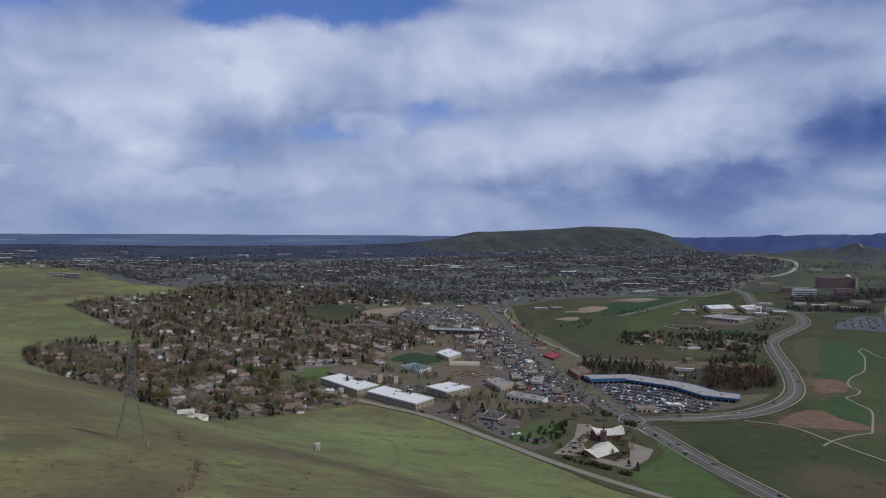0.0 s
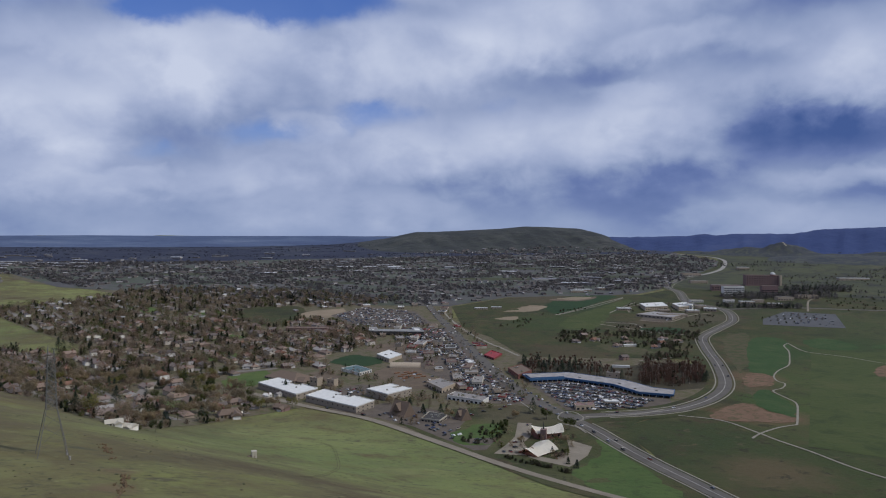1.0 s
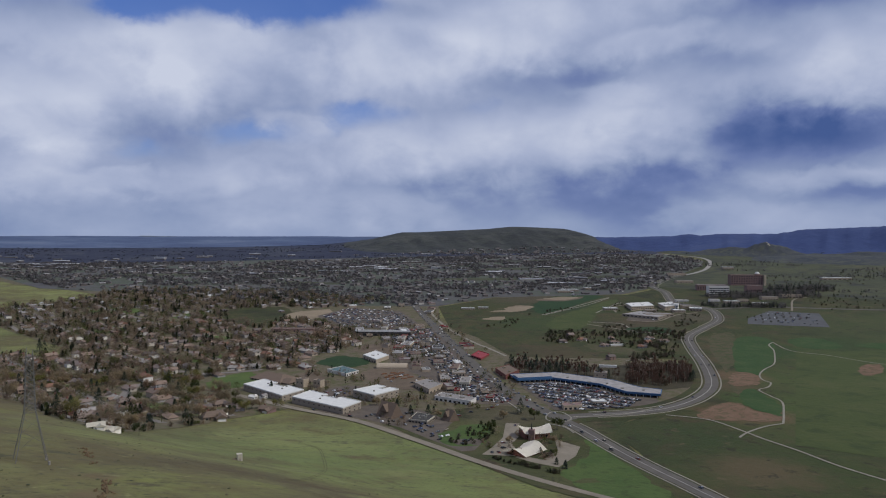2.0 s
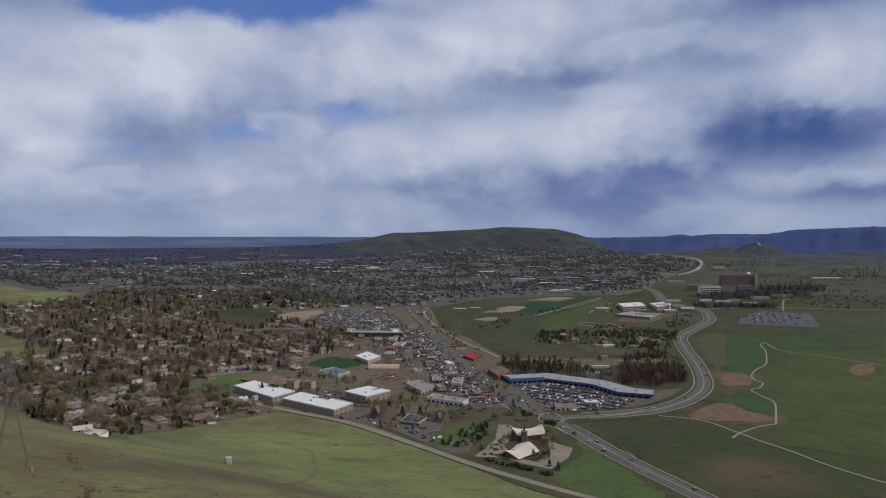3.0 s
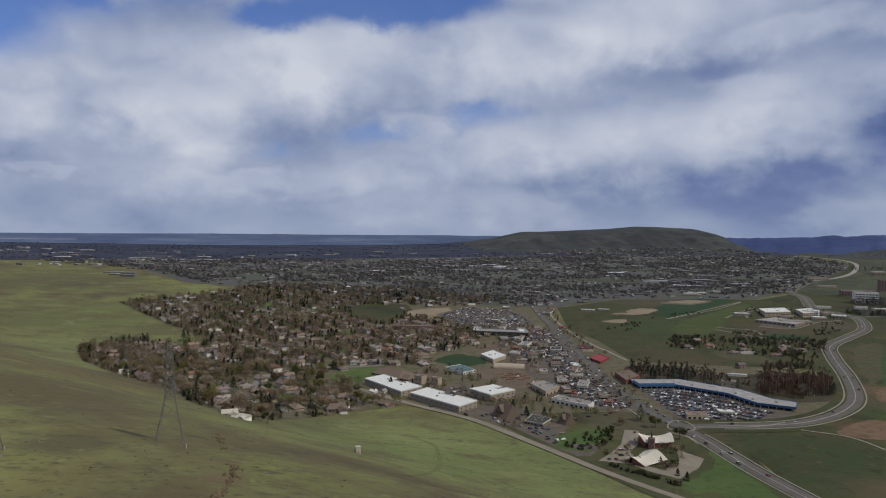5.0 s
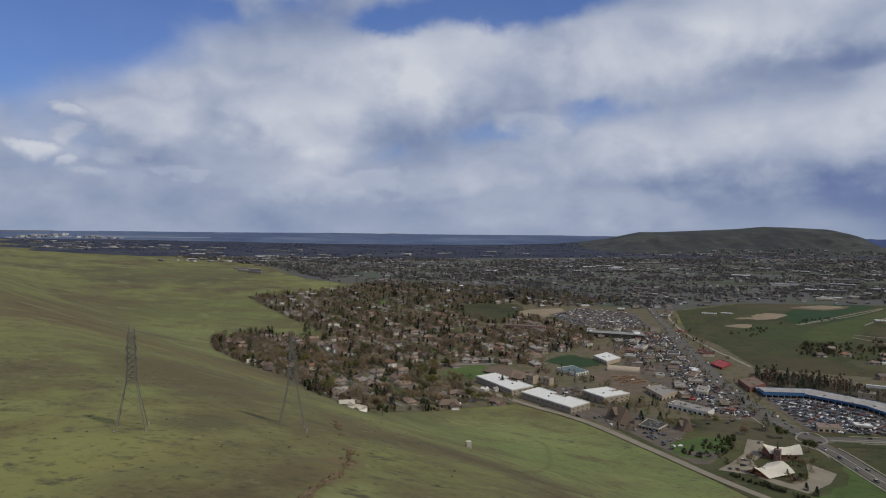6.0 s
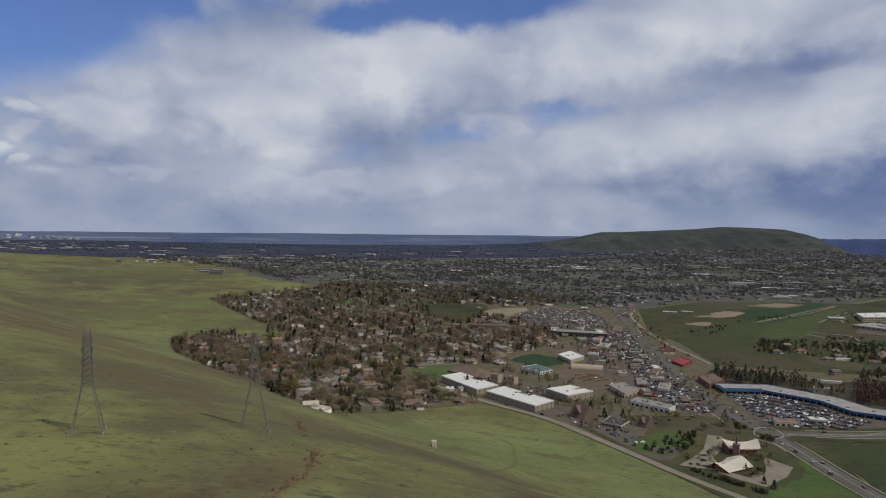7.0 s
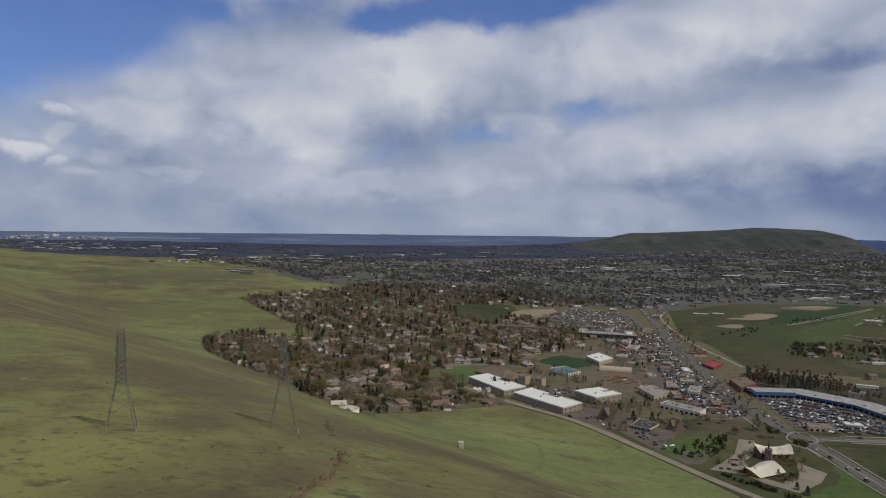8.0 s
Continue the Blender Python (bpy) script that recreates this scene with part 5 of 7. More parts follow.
def broadleaf(seed, height, material, label, count=260, size=0.8):
    r = random.Random(seed)
    e = root("tree", 0, 0, z=0)
    bm = bmesh.new()
    top = Vector((r.uniform(-.4, .4), r.uniform(-.4, .4), height * 0.45))
    beam(bm, (0, 0, -1.5), top, 0.32, 6, 0.2)
    for k in range(6):
        a = k * 1.05 + r.uniform(-.3, .3)
        tip = top + Vector((math.cos(a) * height * 0.24, math.sin(a) * height * 0.24, height * r.uniform(0.18, 0.42)))
        mid = top.lerp(tip, 0.5) + Vector((0, 0, -0.3))
        beam(bm, top - Vector((0, 0, r.uniform(0, 1.5))), mid, 0.14, 4, 0.09)
        beam(bm, mid, tip, 0.09, 4, 0.03)
    part("trunk", bm, M_BARK, e)
    v, f = crown_cards(r, count, Vector((0, 0, height * 0.62)), height * 0.47, size, 0.8)
    soup("crown", v, f, material, e)
    return tagged(e, label, "tree", "trees of the suburb")


def conifer(seed, height, label):
    r = random.Random(seed)
    e = root("conifer", 0, 0, z=0)
    bm = bmesh.new()
    beam(bm, (0, 0, -1.5), (0, 0, height * 0.96), 0.28, 6, 0.05)
    part("trunk", bm, M_BARK, e)
    verts, faces = [], []
    for _ in range(300):
        t = r.random() ** 0.8
        z = height * (0.1 + 0.9 * t)
        rad = height * 0.34 * (1 - t) ** 0.85 * r.uniform(0.45, 1.12) + 0.1
        a = r.uniform(0, 2 * math.pi)
        out = Vector((math.cos(a), math.sin(a), -0.35)).normalized()
        side = Vector((-math.sin(a), math.cos(a), r.uniform(-.3, .3)))
        p = Vector((math.cos(a) * rad, math.sin(a) * rad, z))
        s = 0.85 * r.uniform(0.7, 1.4)
        b = len(verts)
        verts += [p - side * s * 0.6, p + out * s, p + side * s * 0.6, p - out * s]
        faces.append((b, b + 1, b + 2, b + 3))
    soup("crown", verts, faces, M_NEEDLE, e)
    return tagged(e, label, "conifer", "conifers of the suburb")


BARE = [broadleaf(3 + k, h, M_TWIG, "bare brown deciduous tree among houses", 900, 0.55) for k, h in enumerate((14, 12, 16, 13))]
GREEN = [broadleaf(23 + k, h, M_LEAF, "tree with fresh olive-green spring leaves", 560, 0.6) for k, h in enumerate((12, 10))]
FIRS = [conifer(33 + k, h, "tall dark green conifer beside houses") for k, h in enumerate((14, 11, 18))]


def poplar(seed, height):
    r = random.Random(seed)
    e = root("poplar", 0, 0, z=0)
    bm = bmesh.new()
    beam(bm, (0, 0, -1.5), (0, 0, height * 0.9), 0.30, 6, 0.08)
    for k in range(7):
        a, z = k * 2.4, height * (0.22 + 0.09 * k)
        beam(bm, (0, 0, z), (math.cos(a) * height * 0.1, math.sin(a) * height * 0.1, z + height * 0.16), 0.10, 4, 0.03)
    part("trunk", bm, M_PALEBARK, e, "pale bare trunk")
    v, f = crown_cards(r, 260, Vector((0, 0, height * 0.52)), height * 0.18, 0.7, 3.5)
    soup("crown", v, f, M_GROVE, e)
    return tagged(e, "slender reddish-brown bare poplar with pale trunk", "poplar", "poplars behind the shopping centre")


REDS = [poplar(43 + k, h) for k, h in enumerate((16, 20))]


def plant(kind, x, y, scale):
    return copy_thing(kind, pose(x, y, land(x, y), 0, 0, rnd.uniform(0, 360)) @ Matrix.Scale(scale, 4))


spots = scatter(RES, 3100, 5)
spots = [p for p in spots if (math.hypot(*p) > 900 or rnd.random() < 0.55) and noise.noise((p[0] / 75, p[1] / 75, 4.4)) > rnd.uniform(-0.75, 0.12)]
spots.sort(key=lambda p: math.hypot(*p))
for x, y in spots[:215]:
    u = rnd.random()
    plant(rnd.choice(FIRS if u > 0.80 else GREEN if u > 0.66 else BARE), x, y, rnd.uniform(0.7, 1.15))
GROVE = [(334, 889), (367, 875), (403, 873), (440, 925), (462, 990), (430, 1012), (375, 998)]
for x, y in scatter(GROVE, 70, 8, 6):
    plant(rnd.choice(REDS), x, y, rnd.uniform(0.75, 1.1))
for x, y in scatter([(206, 962), (262, 957), (322, 905), (338, 912), (330, 935), (275, 985), (208, 982)], 34, 10, 5):
    plant(rnd.choice(REDS + REDS + FIRS), x, y, rnd.uniform(0.7, 1.0))
for x, y in scatter([(205, 985), (208, 1045), (262, 1040), (330, 985), (320, 960), (262, 985)], 60, 9, 5):
    plant(rnd.choice(FIRS + REDS + REDS), x, y, rnd.uniform(0.7, 1.05))
for x, y in [(424, 898), (430, 905), (420, 908), (436, 915)]:
    plant(FIRS[0], x, y, 0.9)
for x, y, kind, s in [(163, 752, FIRS[2], 1.0), (172, 727, GREEN[0], 1.1), (186, 688, GREEN[0], 1.2), (140, 732, BARE[1], 0.8), (30, 775, FIRS[0], 0.9), (44, 760, FIRS[1], 0.9), (62, 745, FIRS[0], 0.95),
                      (70, 735, BARE[0], 0.8), (8, 800, BARE[1], 0.8), (120, 690, GREEN[1], 0.9), (158, 560, FIRS[1], 0.7), (154, 572, FIRS[1], 0.6),
                      (118, 690, GREEN[1], 0.6), (124, 700, GREEN[1], 0.65), (112, 678, GREEN[0], 0.5), (104, 664, GREEN[1], 0.5), (120, 678, GREEN[1], 0.5), (126, 712, GREEN[0], 0.5), (110, 664, GREEN[1], 0.45), (128, 640, BARE[1], 0.6), (168, 640, BARE[3], 0.7), (-118, 872, FIRS[0], 1.0), (-98, 778, BARE[2], 0.8), (-118, 782, BARE[0], 0.9), (-140, 728, BARE[1], 0.9), (-165, 726, BARE[3], 0.9), (-168, 540, GREEN[0], 0.8), (-196, 530, BARE[1], 0.8), (-200, 548, FIRS[1], 0.9)]:
    plant(kind, x, y, s)
for x, y in [(-527, 1195), (-515, 1185), (-507, 1200), (-520, 1180)]:
    plant(FIRS[2], x, y, rnd.uniform(1.0, 1.2))
for k, src in enumerate(BARE + GREEN + FIRS + REDS):
    x, y = spots[216 + k]
    src.matrix_basis = pose(x, y, land(x, y))


def woods(name, places, material, label, low, high, cards=42, size=1.0, slim=0.14, rise=None):
    """Many trees in one mesh: a stem and a loose crown of sprays each, round or, now and then, slim and dark."""
    r = random.Random(len(places))
    verts, faces, tone = [], [], []
    for x, y in places:
        h = r.uniform(low, high)
        z = land(x, y) + (rise(x, y) if rise else 0)
        thin = r.random() < slim
        shade = r.uniform(0.9, 1.0) if thin else r.uniform(0, 0.89)
        rad = h * (0.36 if thin else r.uniform(0.55, 0.75))
        start = len(verts)
        verts += [(x - .3, y, z - 1), (x + .3, y, z - 1), (x + .1, y + .1, z + h * 0.6), (x - .1, y + .1, z + h * 0.6)]
        faces.append((start, start + 1, start + 2, start + 3))
        lean = [(r.uniform(-.5, .5) * rad, r.uniform(-.5, .5) * rad, r.uniform(.6, 1)) for _ in range(4)]
        for _ in range(cards):
            t = r.random()
            a = r.uniform(0, 2 * math.pi)
            ox, oy, k = (0, 0, 1) if thin else r.choice(lean)
            rr = rad * r.uniform(0.25, 1.0) * k * ((1 - t) ** 0.7 * 1.1 if thin else math.sin(math.pi * min(1, 0.12 + t * 0.88)) ** 0.6)
            p = Vector((x + ox + math.cos(a) * rr, y + oy + math.sin(a) * rr, z + h * (0.15 + 0.85 * t)))
            n = Vector((math.cos(a) * 0.7 + r.uniform(-.4, .4), math.sin(a) * 0.7 + r.uniform(-.4, .4), r.uniform(0.1, 1.0))).normalized()
            u = n.orthogonal().normalized()
            w = n.cross(u)
            s = size * r.uniform(0.5, 1.2)
            b = len(verts)
            verts += [p - u * s, p + w * s * 0.7, p + u * s]
            faces.append((b, b + 1, b + 2))
        tone += [shade] * (len(verts) - start)
    ob = soup(name, verts, faces, material)
    ob.data.attributes.new("tone", "FLOAT", "POINT").data.foreach_set("value", tone)
    return tagged(ob, label, "trees", kind="stuff")


edge_line = [Vector(p) for p in RES[:14]]
r9 = random.Random(9)
hem = []
for a, b in zip(edge_line, edge_line[1:]):
    for k in range(int((b - a).length / 5)):
        if r9.random() < 0.75:
            q = a.lerp(b, r9.random())
            hem.append((q.x + r9.uniform(-4, 5), q.y + r9.uniform(-4, 5)))
woods("edge_trees", hem, M_WOODS, "bushes and trees along the edge of the suburb", 2.5, 8, 110, 0.8, 0.25)
woods("suburb_trees", spots[228:], M_WOODS, "bare brown trees and conifers between the houses", 7, 14, 300, 0.85, 0.24)
woods("meadow_trees", scatter([(345, 1340), (420, 1367), (475, 1270), (573, 1262), (513, 1130), (453, 1186), (351, 1209)], 120, 51) + scatter([(230, 1400), (300, 1500), (330, 1480), (270, 1390)], 20, 52) + scatter([(1000, 1500), (1300, 1500), (1350, 1750), (1150, 1750)], 60, 53) + scatter([(1150, 1850), (1700, 2000), (1750, 2300), (1200, 2200)], 130, 54) + scatter([(440, 1380), (470, 1270), (537, 1258), (555, 1190), (600, 1310), (532, 1400)], 60, 4) + scatter([(300, 1250), (330, 1330), (420, 1340), (400, 1240)], 22, 3)
      + scatter([(350, 1540), (400, 1600), (470, 1650), (480, 1620), (400, 1550)], 16, 2) + scatter([(480, 1090), (530, 1210), (510, 1220), (460, 1100)], 30, 12)
      + scatter([(560, 1540), (760, 1530), (770, 1680), (600, 1700)], 60, 55) + scatter([(600, 1320), (690, 1420), (740, 1500), (720, 1530), (640, 1450)], 30, 13), M_MEADOWTREES, "scattered bare trees and bushes in the meadow", 2.5, 6.0, 90, 0.9, 0.05)
woods("grove_trees", scatter(GROVE, 120, 88), M_GROVEWOODS, "dense reddish-brown undergrowth of the grove", 6, 12, 110, 1.1, 0.12)
woods("meadow_clumps", scatter([(310, 1220), (355, 1214), (391, 1321), (343, 1329)], 46, 91) + scatter([(413, 1290), (560, 1215), (610, 1310), (437, 1330)], 110, 92) + scatter([(400, 1045), (480, 1070), (500, 1110), (420, 1095)], 50, 93) + scatter([(400, 1170), (500, 1150), (530, 1200), (420, 1215)], 36, 94), M_MEADOWTREES, "dark clumps of trees round the meadow houses", 4, 8, 150, 0.9, 0.15)
woods("church_hedge", scatter([(70, 647), (94, 685), (116, 723), (134, 712), (114, 650), (85, 624)], 44, 95) + scatter([(98, 594), (113, 573), (131, 559), (146, 541), (149, 544), (133, 564), (115, 578), (101, 597)], 34, 96) + scatter([(146, 600), (158, 612), (160, 604), (150, 592)], 10, 97), M_MEADOWTREES, "dark hedges and shrubs round the church", 1.6, 4.5, 110, 0.7, 0.1)
woods("shop_trees", scatter([(30, 1400), (125, 1400), (150, 1080), (160, 900), (178, 800), (120, 800), (60, 870), (75, 950), (35, 1030)], 120, 37, 7) + scatter([(90, 625), (130, 700), (175, 715), (185, 640), (140, 560)], 26, 38, 6) + scatter([(165, 800), (150, 1000), (190, 1000), (200, 920), (195, 800)], 22, 39, 6) + scatter([(-70, 860), (-40, 840), (10, 890), (40, 860), (70, 800), (20, 790), (-10, 800)], 40, 40, 5) + scatter([(-100, 1000), (-60, 1010), (0, 960), (30, 870), (0, 870), (-60, 850), (-95, 900)], 60, 31) + scatter([(-60, 1300), (110, 1380), (130, 1100), (60, 1060), (0, 1140), (-40, 1180)], 110, 32) + scatter([(20, 690), (80, 770), (120, 760), (150, 790), (60, 860), (0, 800)], 46, 33) + scatter([(-40, 1395), (90, 1395), (100, 1440), (-60, 1410)], 26, 34) + scatter([(-200, 1420), (-120, 1500), (-30, 1400), (-10, 1250), (-50, 1160), (-110, 1200)], 150, 35) + scatter([(160, 1150), (195, 1150), (180, 1400), (150, 1600), (125, 1600)], 40, 36), M_WOODS, "small bare trees between the shops", 4, 9, 56, 1.0)
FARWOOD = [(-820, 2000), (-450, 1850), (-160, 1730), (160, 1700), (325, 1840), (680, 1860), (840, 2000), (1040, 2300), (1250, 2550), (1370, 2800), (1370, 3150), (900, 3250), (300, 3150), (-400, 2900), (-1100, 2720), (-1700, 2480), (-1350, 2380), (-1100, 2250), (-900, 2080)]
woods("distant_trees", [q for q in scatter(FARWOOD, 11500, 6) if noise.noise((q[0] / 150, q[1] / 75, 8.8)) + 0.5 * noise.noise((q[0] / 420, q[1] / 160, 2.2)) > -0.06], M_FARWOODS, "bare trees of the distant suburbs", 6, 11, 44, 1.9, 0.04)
clumps = [(q[0] + r9.gauss(0, 9), q[1] + r9.gauss(0, 9)) for q in scatter(RES, 44, 71, 40) for _ in range(r9.choice((1, 2, 3, 5, 7)))]
woods("dark_conifers", [q for q in clumps if inside(q, RES)], M_WOODS, "clumps of tall dark conifers among the houses", 11, 19, 240, 1.0, 1.0)
crowns = scatter(RES, 430, 72, 13)
woods("tall_crowns", crowns, M_WOODS, "tall bare broad-crowned trees among the houses", 12, 17, 340, 0.75, 0.0)
belts = [(x, y + r9.uniform(-14, 14)) for k in range(34) for x0, y0, n in [(r9.uniform(1150, 2500), r9.uniform(1750, 3300), r9.randrange(8, 30))] for x, y in [(x0 + 9 * j * r9.uniform(0.8, 1.2), y0 - 3.4 * j) for j in range(n)]]
woods("meadow_hedges", belts, M_FARWOODS, "hedges and bushes in the distant meadow", 5, 10, 30, 1.8, 0.3)
woods("courthouse_trees", scatter([(1100, 1830), (1270, 1800), (1280, 1850), (1100, 1890)], 130, 73) + scatter([(880, 1740), (1120, 1715), (1140, 1750), (890, 1765)], 110, 74), M_FARWOODS, "dark trees round the courthouse", 10, 20, 50, 1.9, 0.45)
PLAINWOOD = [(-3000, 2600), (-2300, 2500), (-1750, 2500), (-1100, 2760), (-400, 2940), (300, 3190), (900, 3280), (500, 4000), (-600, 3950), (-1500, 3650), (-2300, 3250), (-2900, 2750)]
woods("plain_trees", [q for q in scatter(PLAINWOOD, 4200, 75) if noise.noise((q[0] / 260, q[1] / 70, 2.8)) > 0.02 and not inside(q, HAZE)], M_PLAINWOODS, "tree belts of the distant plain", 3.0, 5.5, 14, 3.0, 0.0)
woods("car_park_trees", [(790 + 19 * k + 3 * noise.noise((k, 0, 0)), y + 5.0 * k) for y in (1372, 1404, 1436) for k in range(1, 8)], M_MEADOWTREES, "small bare trees between the parking rows", 3.5, 6, 80, 0.8, 0.0)
woods("office_tree_row", scatter([(786, 1598), (960, 1552), (985, 1575), (960, 1590), (800, 1632)], 110, 15), M_FARWOODS, "row of dark trees before the offices", 7, 13, 60, 1.5, 0.6)
woods("office_trees", scatter([(860, 1715), (1160, 1690), (1190, 1800), (880, 1790)], 200, 14), M_FARWOODS, "dark trees round the office buildings", 8, 14, 40, 1.8)

# distant roofs
r6 = random.Random(61)
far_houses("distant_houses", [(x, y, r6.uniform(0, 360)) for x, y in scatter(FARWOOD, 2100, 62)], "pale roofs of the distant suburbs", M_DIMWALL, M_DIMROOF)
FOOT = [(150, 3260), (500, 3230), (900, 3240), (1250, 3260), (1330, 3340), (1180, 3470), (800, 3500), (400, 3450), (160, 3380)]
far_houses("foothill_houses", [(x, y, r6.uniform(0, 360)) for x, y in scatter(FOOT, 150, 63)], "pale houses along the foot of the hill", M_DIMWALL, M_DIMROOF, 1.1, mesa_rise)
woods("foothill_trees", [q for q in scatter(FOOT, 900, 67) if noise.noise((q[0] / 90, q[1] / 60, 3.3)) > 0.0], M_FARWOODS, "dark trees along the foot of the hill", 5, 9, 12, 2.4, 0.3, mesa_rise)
sheds = []
for x0, y0, x1, y1 in [(-1350, 2520, -850, 2620), (-800, 2350, -300, 2600), (-300, 2450, 300, 2700), (300, 2300, 950, 2700), (-250, 2600, 500, 2900), (500, 2050, 900, 2250)]:
    for _ in range(9):
        sheds.append((r6.uniform(x0, x1), r6.uniform(y0, y1), r6.uniform(20, 80), r6.uniform(15, 30)))


def far_sheds(name, places, label, low=3.5, high=6.0, walls=None):
    verts, faces, slot = [], [], []
    for x, y, w, d in places:
        m = pose(x, y, land(x, y), 0, 0, r6.uniform(-25, 10))
        h = r6.uniform(low, high)
        for z0, z1, s, grow in ((-2, h, 0, 0), (h, h + 0.8, 1, 0.4)):
            b = len(verts)
            for z in (z0, z1):
                verts += [m @ Vector((sx * (w / 2 + grow), sy * (d / 2 + grow), z)) for sx, sy in ((-1, -1), (1, -1), (1, 1), (-1, 1))]
            faces += [(b + k, b + (k + 1) % 4, b + 4 + (k + 1) % 4, b + 4 + k) for k in range(4)] + [(b + 4, b + 5, b + 6, b + 7)]
            slot += [s] * 5
    ob = soup(name, verts, faces, walls or M_DIMWALL)
    ob.data.materials.append(M_SHEDROOF)
    ob.data.polygons.foreach_set("material_index", slot)
    return tagged(ob, label, "buildings", kind="stuff")


for _ in range(46):
    x, y = r6.uniform(-2500, 500), 0
    y = float(np.interp(x, [-2500, -1700, -400, 500], [2600, 2560, 3000, 3250])) + abs(r6.gauss(0, 220))
    sheds.append((x, y, r6.uniform(14, 60), r6.uniform(10, 22)))
for _ in range(36):
    sheds.append((r6.gauss(-2250, 260), r6.uniform(2560, 3000), r6.uniform(12, 34), r6.uniform(12, 24)))
sheds = [q for q in sheds if inside(q[:2], FARWOOD) or inside(q[:2], PLAINWOOD)]
sheds += [(-1366 + 43 * k, 2648 + 2 * k, 46, 34) for k in range(8)] + [(-1190, 2170, 60, 14), (-1130, 2150, 40, 12), (-1100, 2090, 50, 14), (-1160, 2120, 30, 12)]
for (ax, ay), (bx, by), n in (((-2335, 2528), (-1968, 2809), 16), ((-1589, 2296), (-1435, 2463), 7), ((-1480, 2330), (-1158, 2480), 9)):
    for k in range(n):
        t = (k + r6.uniform(0, 0.8)) / n
        sheds.append((ax + (bx - ax) * t, ay + (by - ay) * t, r6.uniform(12, 34), r6.uniform(10, 20)))
far_sheds("distant_warehouses", sheds, "long white warehouse roofs in the distance")
far_sheds("distant_city", [(r6.gauss(-2880, 40), r6.gauss(3140, 90), r6.uniform(14, 30), r6.uniform(14, 24)) for _ in range(34)] + [(r6.gauss(-2560, 60), r6.gauss(3200, 40), r6.uniform(14, 30), r6.uniform(14, 24)) for _ in range(18)], "pale blocks of a far-off town", 4, 13, M_SHEDROOF)

# ================= larger buildings =================


def windows_along(e, a, b, z0, z1, count, width, material=None, name="window", depth=0.08):
    """Panes set in a wall from a to b, seen from its right-hand side."""
    a, b = Vector(a), Vector(b)
    d = (b - a).normalized()
    n = Vector((d.y, -d.x))
    for k in range(count):
        c = a.lerp(b, (k + 0.5) / count)
        p, q = c - d * width / 2, c + d * width / 2
        bm = bmesh.new()
        prism(bm, [tuple(p - n * 0.1), tuple(q - n * 0.1), tuple(q + n * depth), tuple(p + n * depth)], z0, z1)
        part(name, bm, material or M_GLASS, e)


def flat_building(name, plan, h, wall, roof, label, category="building", parapet=0.7, units=3, panes=(), seed=1, base=None, edge=None):
    """A flat-roofed building on any plan: walls, roof deck, parapet, roof units and windows."""
    cx, cy = sum(p[0] for p in plan) / len(plan), sum(p[1] for p in plan) / len(plan)
    z = land(cx, cy) if base is None else base
    e = root(name, cx, cy, z=z)
    loc = [(x - cx, y - cy) for x, y in plan]
    if sum(a[0] * b[1] - b[0] * a[1] for a, b in zip(loc, loc[1:] + loc[:1])) < 0:
        loc = loc[::-1]
    bm = bmesh.new()
    prism(bm, loc, -4, h - 0.05)
    part("wall", bm, wall, e)
    bm = bmesh.new()
    prism(bm, inset(loc, 0.35), h - 0.04, h + 0.12)
    part("roof", bm, roof, e)
    bm = bmesh.new()
    outer, inner, n = inset(loc, -0.12), inset(loc, 0.38), len(loc)
    ring = [[bm.verts.new((x, y, zz)) for x, y in pl] for pl, zz in ((outer, h - 0.5), (outer, h + parapet), (inner, h + parapet), (inner, h - 0.02))]
    for a, b in zip(ring, ring[1:]):
        for k in range(n):
            bm.faces.new((a[k], a[(k + 1) % n], b[(k + 1) % n], b[k]))
    part("parapet", bm, edge or (roof if roof is M_WHITEROOF else wall), e)
    r = random.Random(seed)
    for _ in range(units):
        k = r.randrange(n)
        q = Vector(loc[k]).lerp(Vector(loc[(k + 1) % n]), r.uniform(0.2, 0.8)) * r.uniform(0.25, 0.6)
        if inside((q.x, q.y), inset(loc, 2)):
            bm = bmesh.new()
            add_box(bm, q.x - 1.1, q.x + 1.1, q.y - 0.8, q.y + 0.8, h + 0.1, h + 1.3)
            add_box(bm, q.x - 0.7, q.x + 0.7, q.y - 0.5, q.y + 0.5, h + 1.3, h + 1.5)
            part("roof_unit", bm, M_STEEL, e)
    for side, count, width, z0, z1 in panes:
        windows_along(e, loc[side], loc[(side + 1) % n], z0, z1, count, width)
    return tagged(e, label, category)


def notched(a, b, c, d, t0=0.38, t1=0.64, deep=0.22):
    """A long plan a-b-c-d whose back side c-d steps in along its middle."""
    a, b, c, d = map(Vector, (a, b, c, d))
    p, q = c.lerp(d, t0), c.lerp(d, t1)
    dp, dq = b.lerp(a, t0), b.lerp(a, t1)
    return [tuple(v) for v in (a, b, c, p, p.lerp(dp, deep), q.lerp(dq, deep), q, d)]


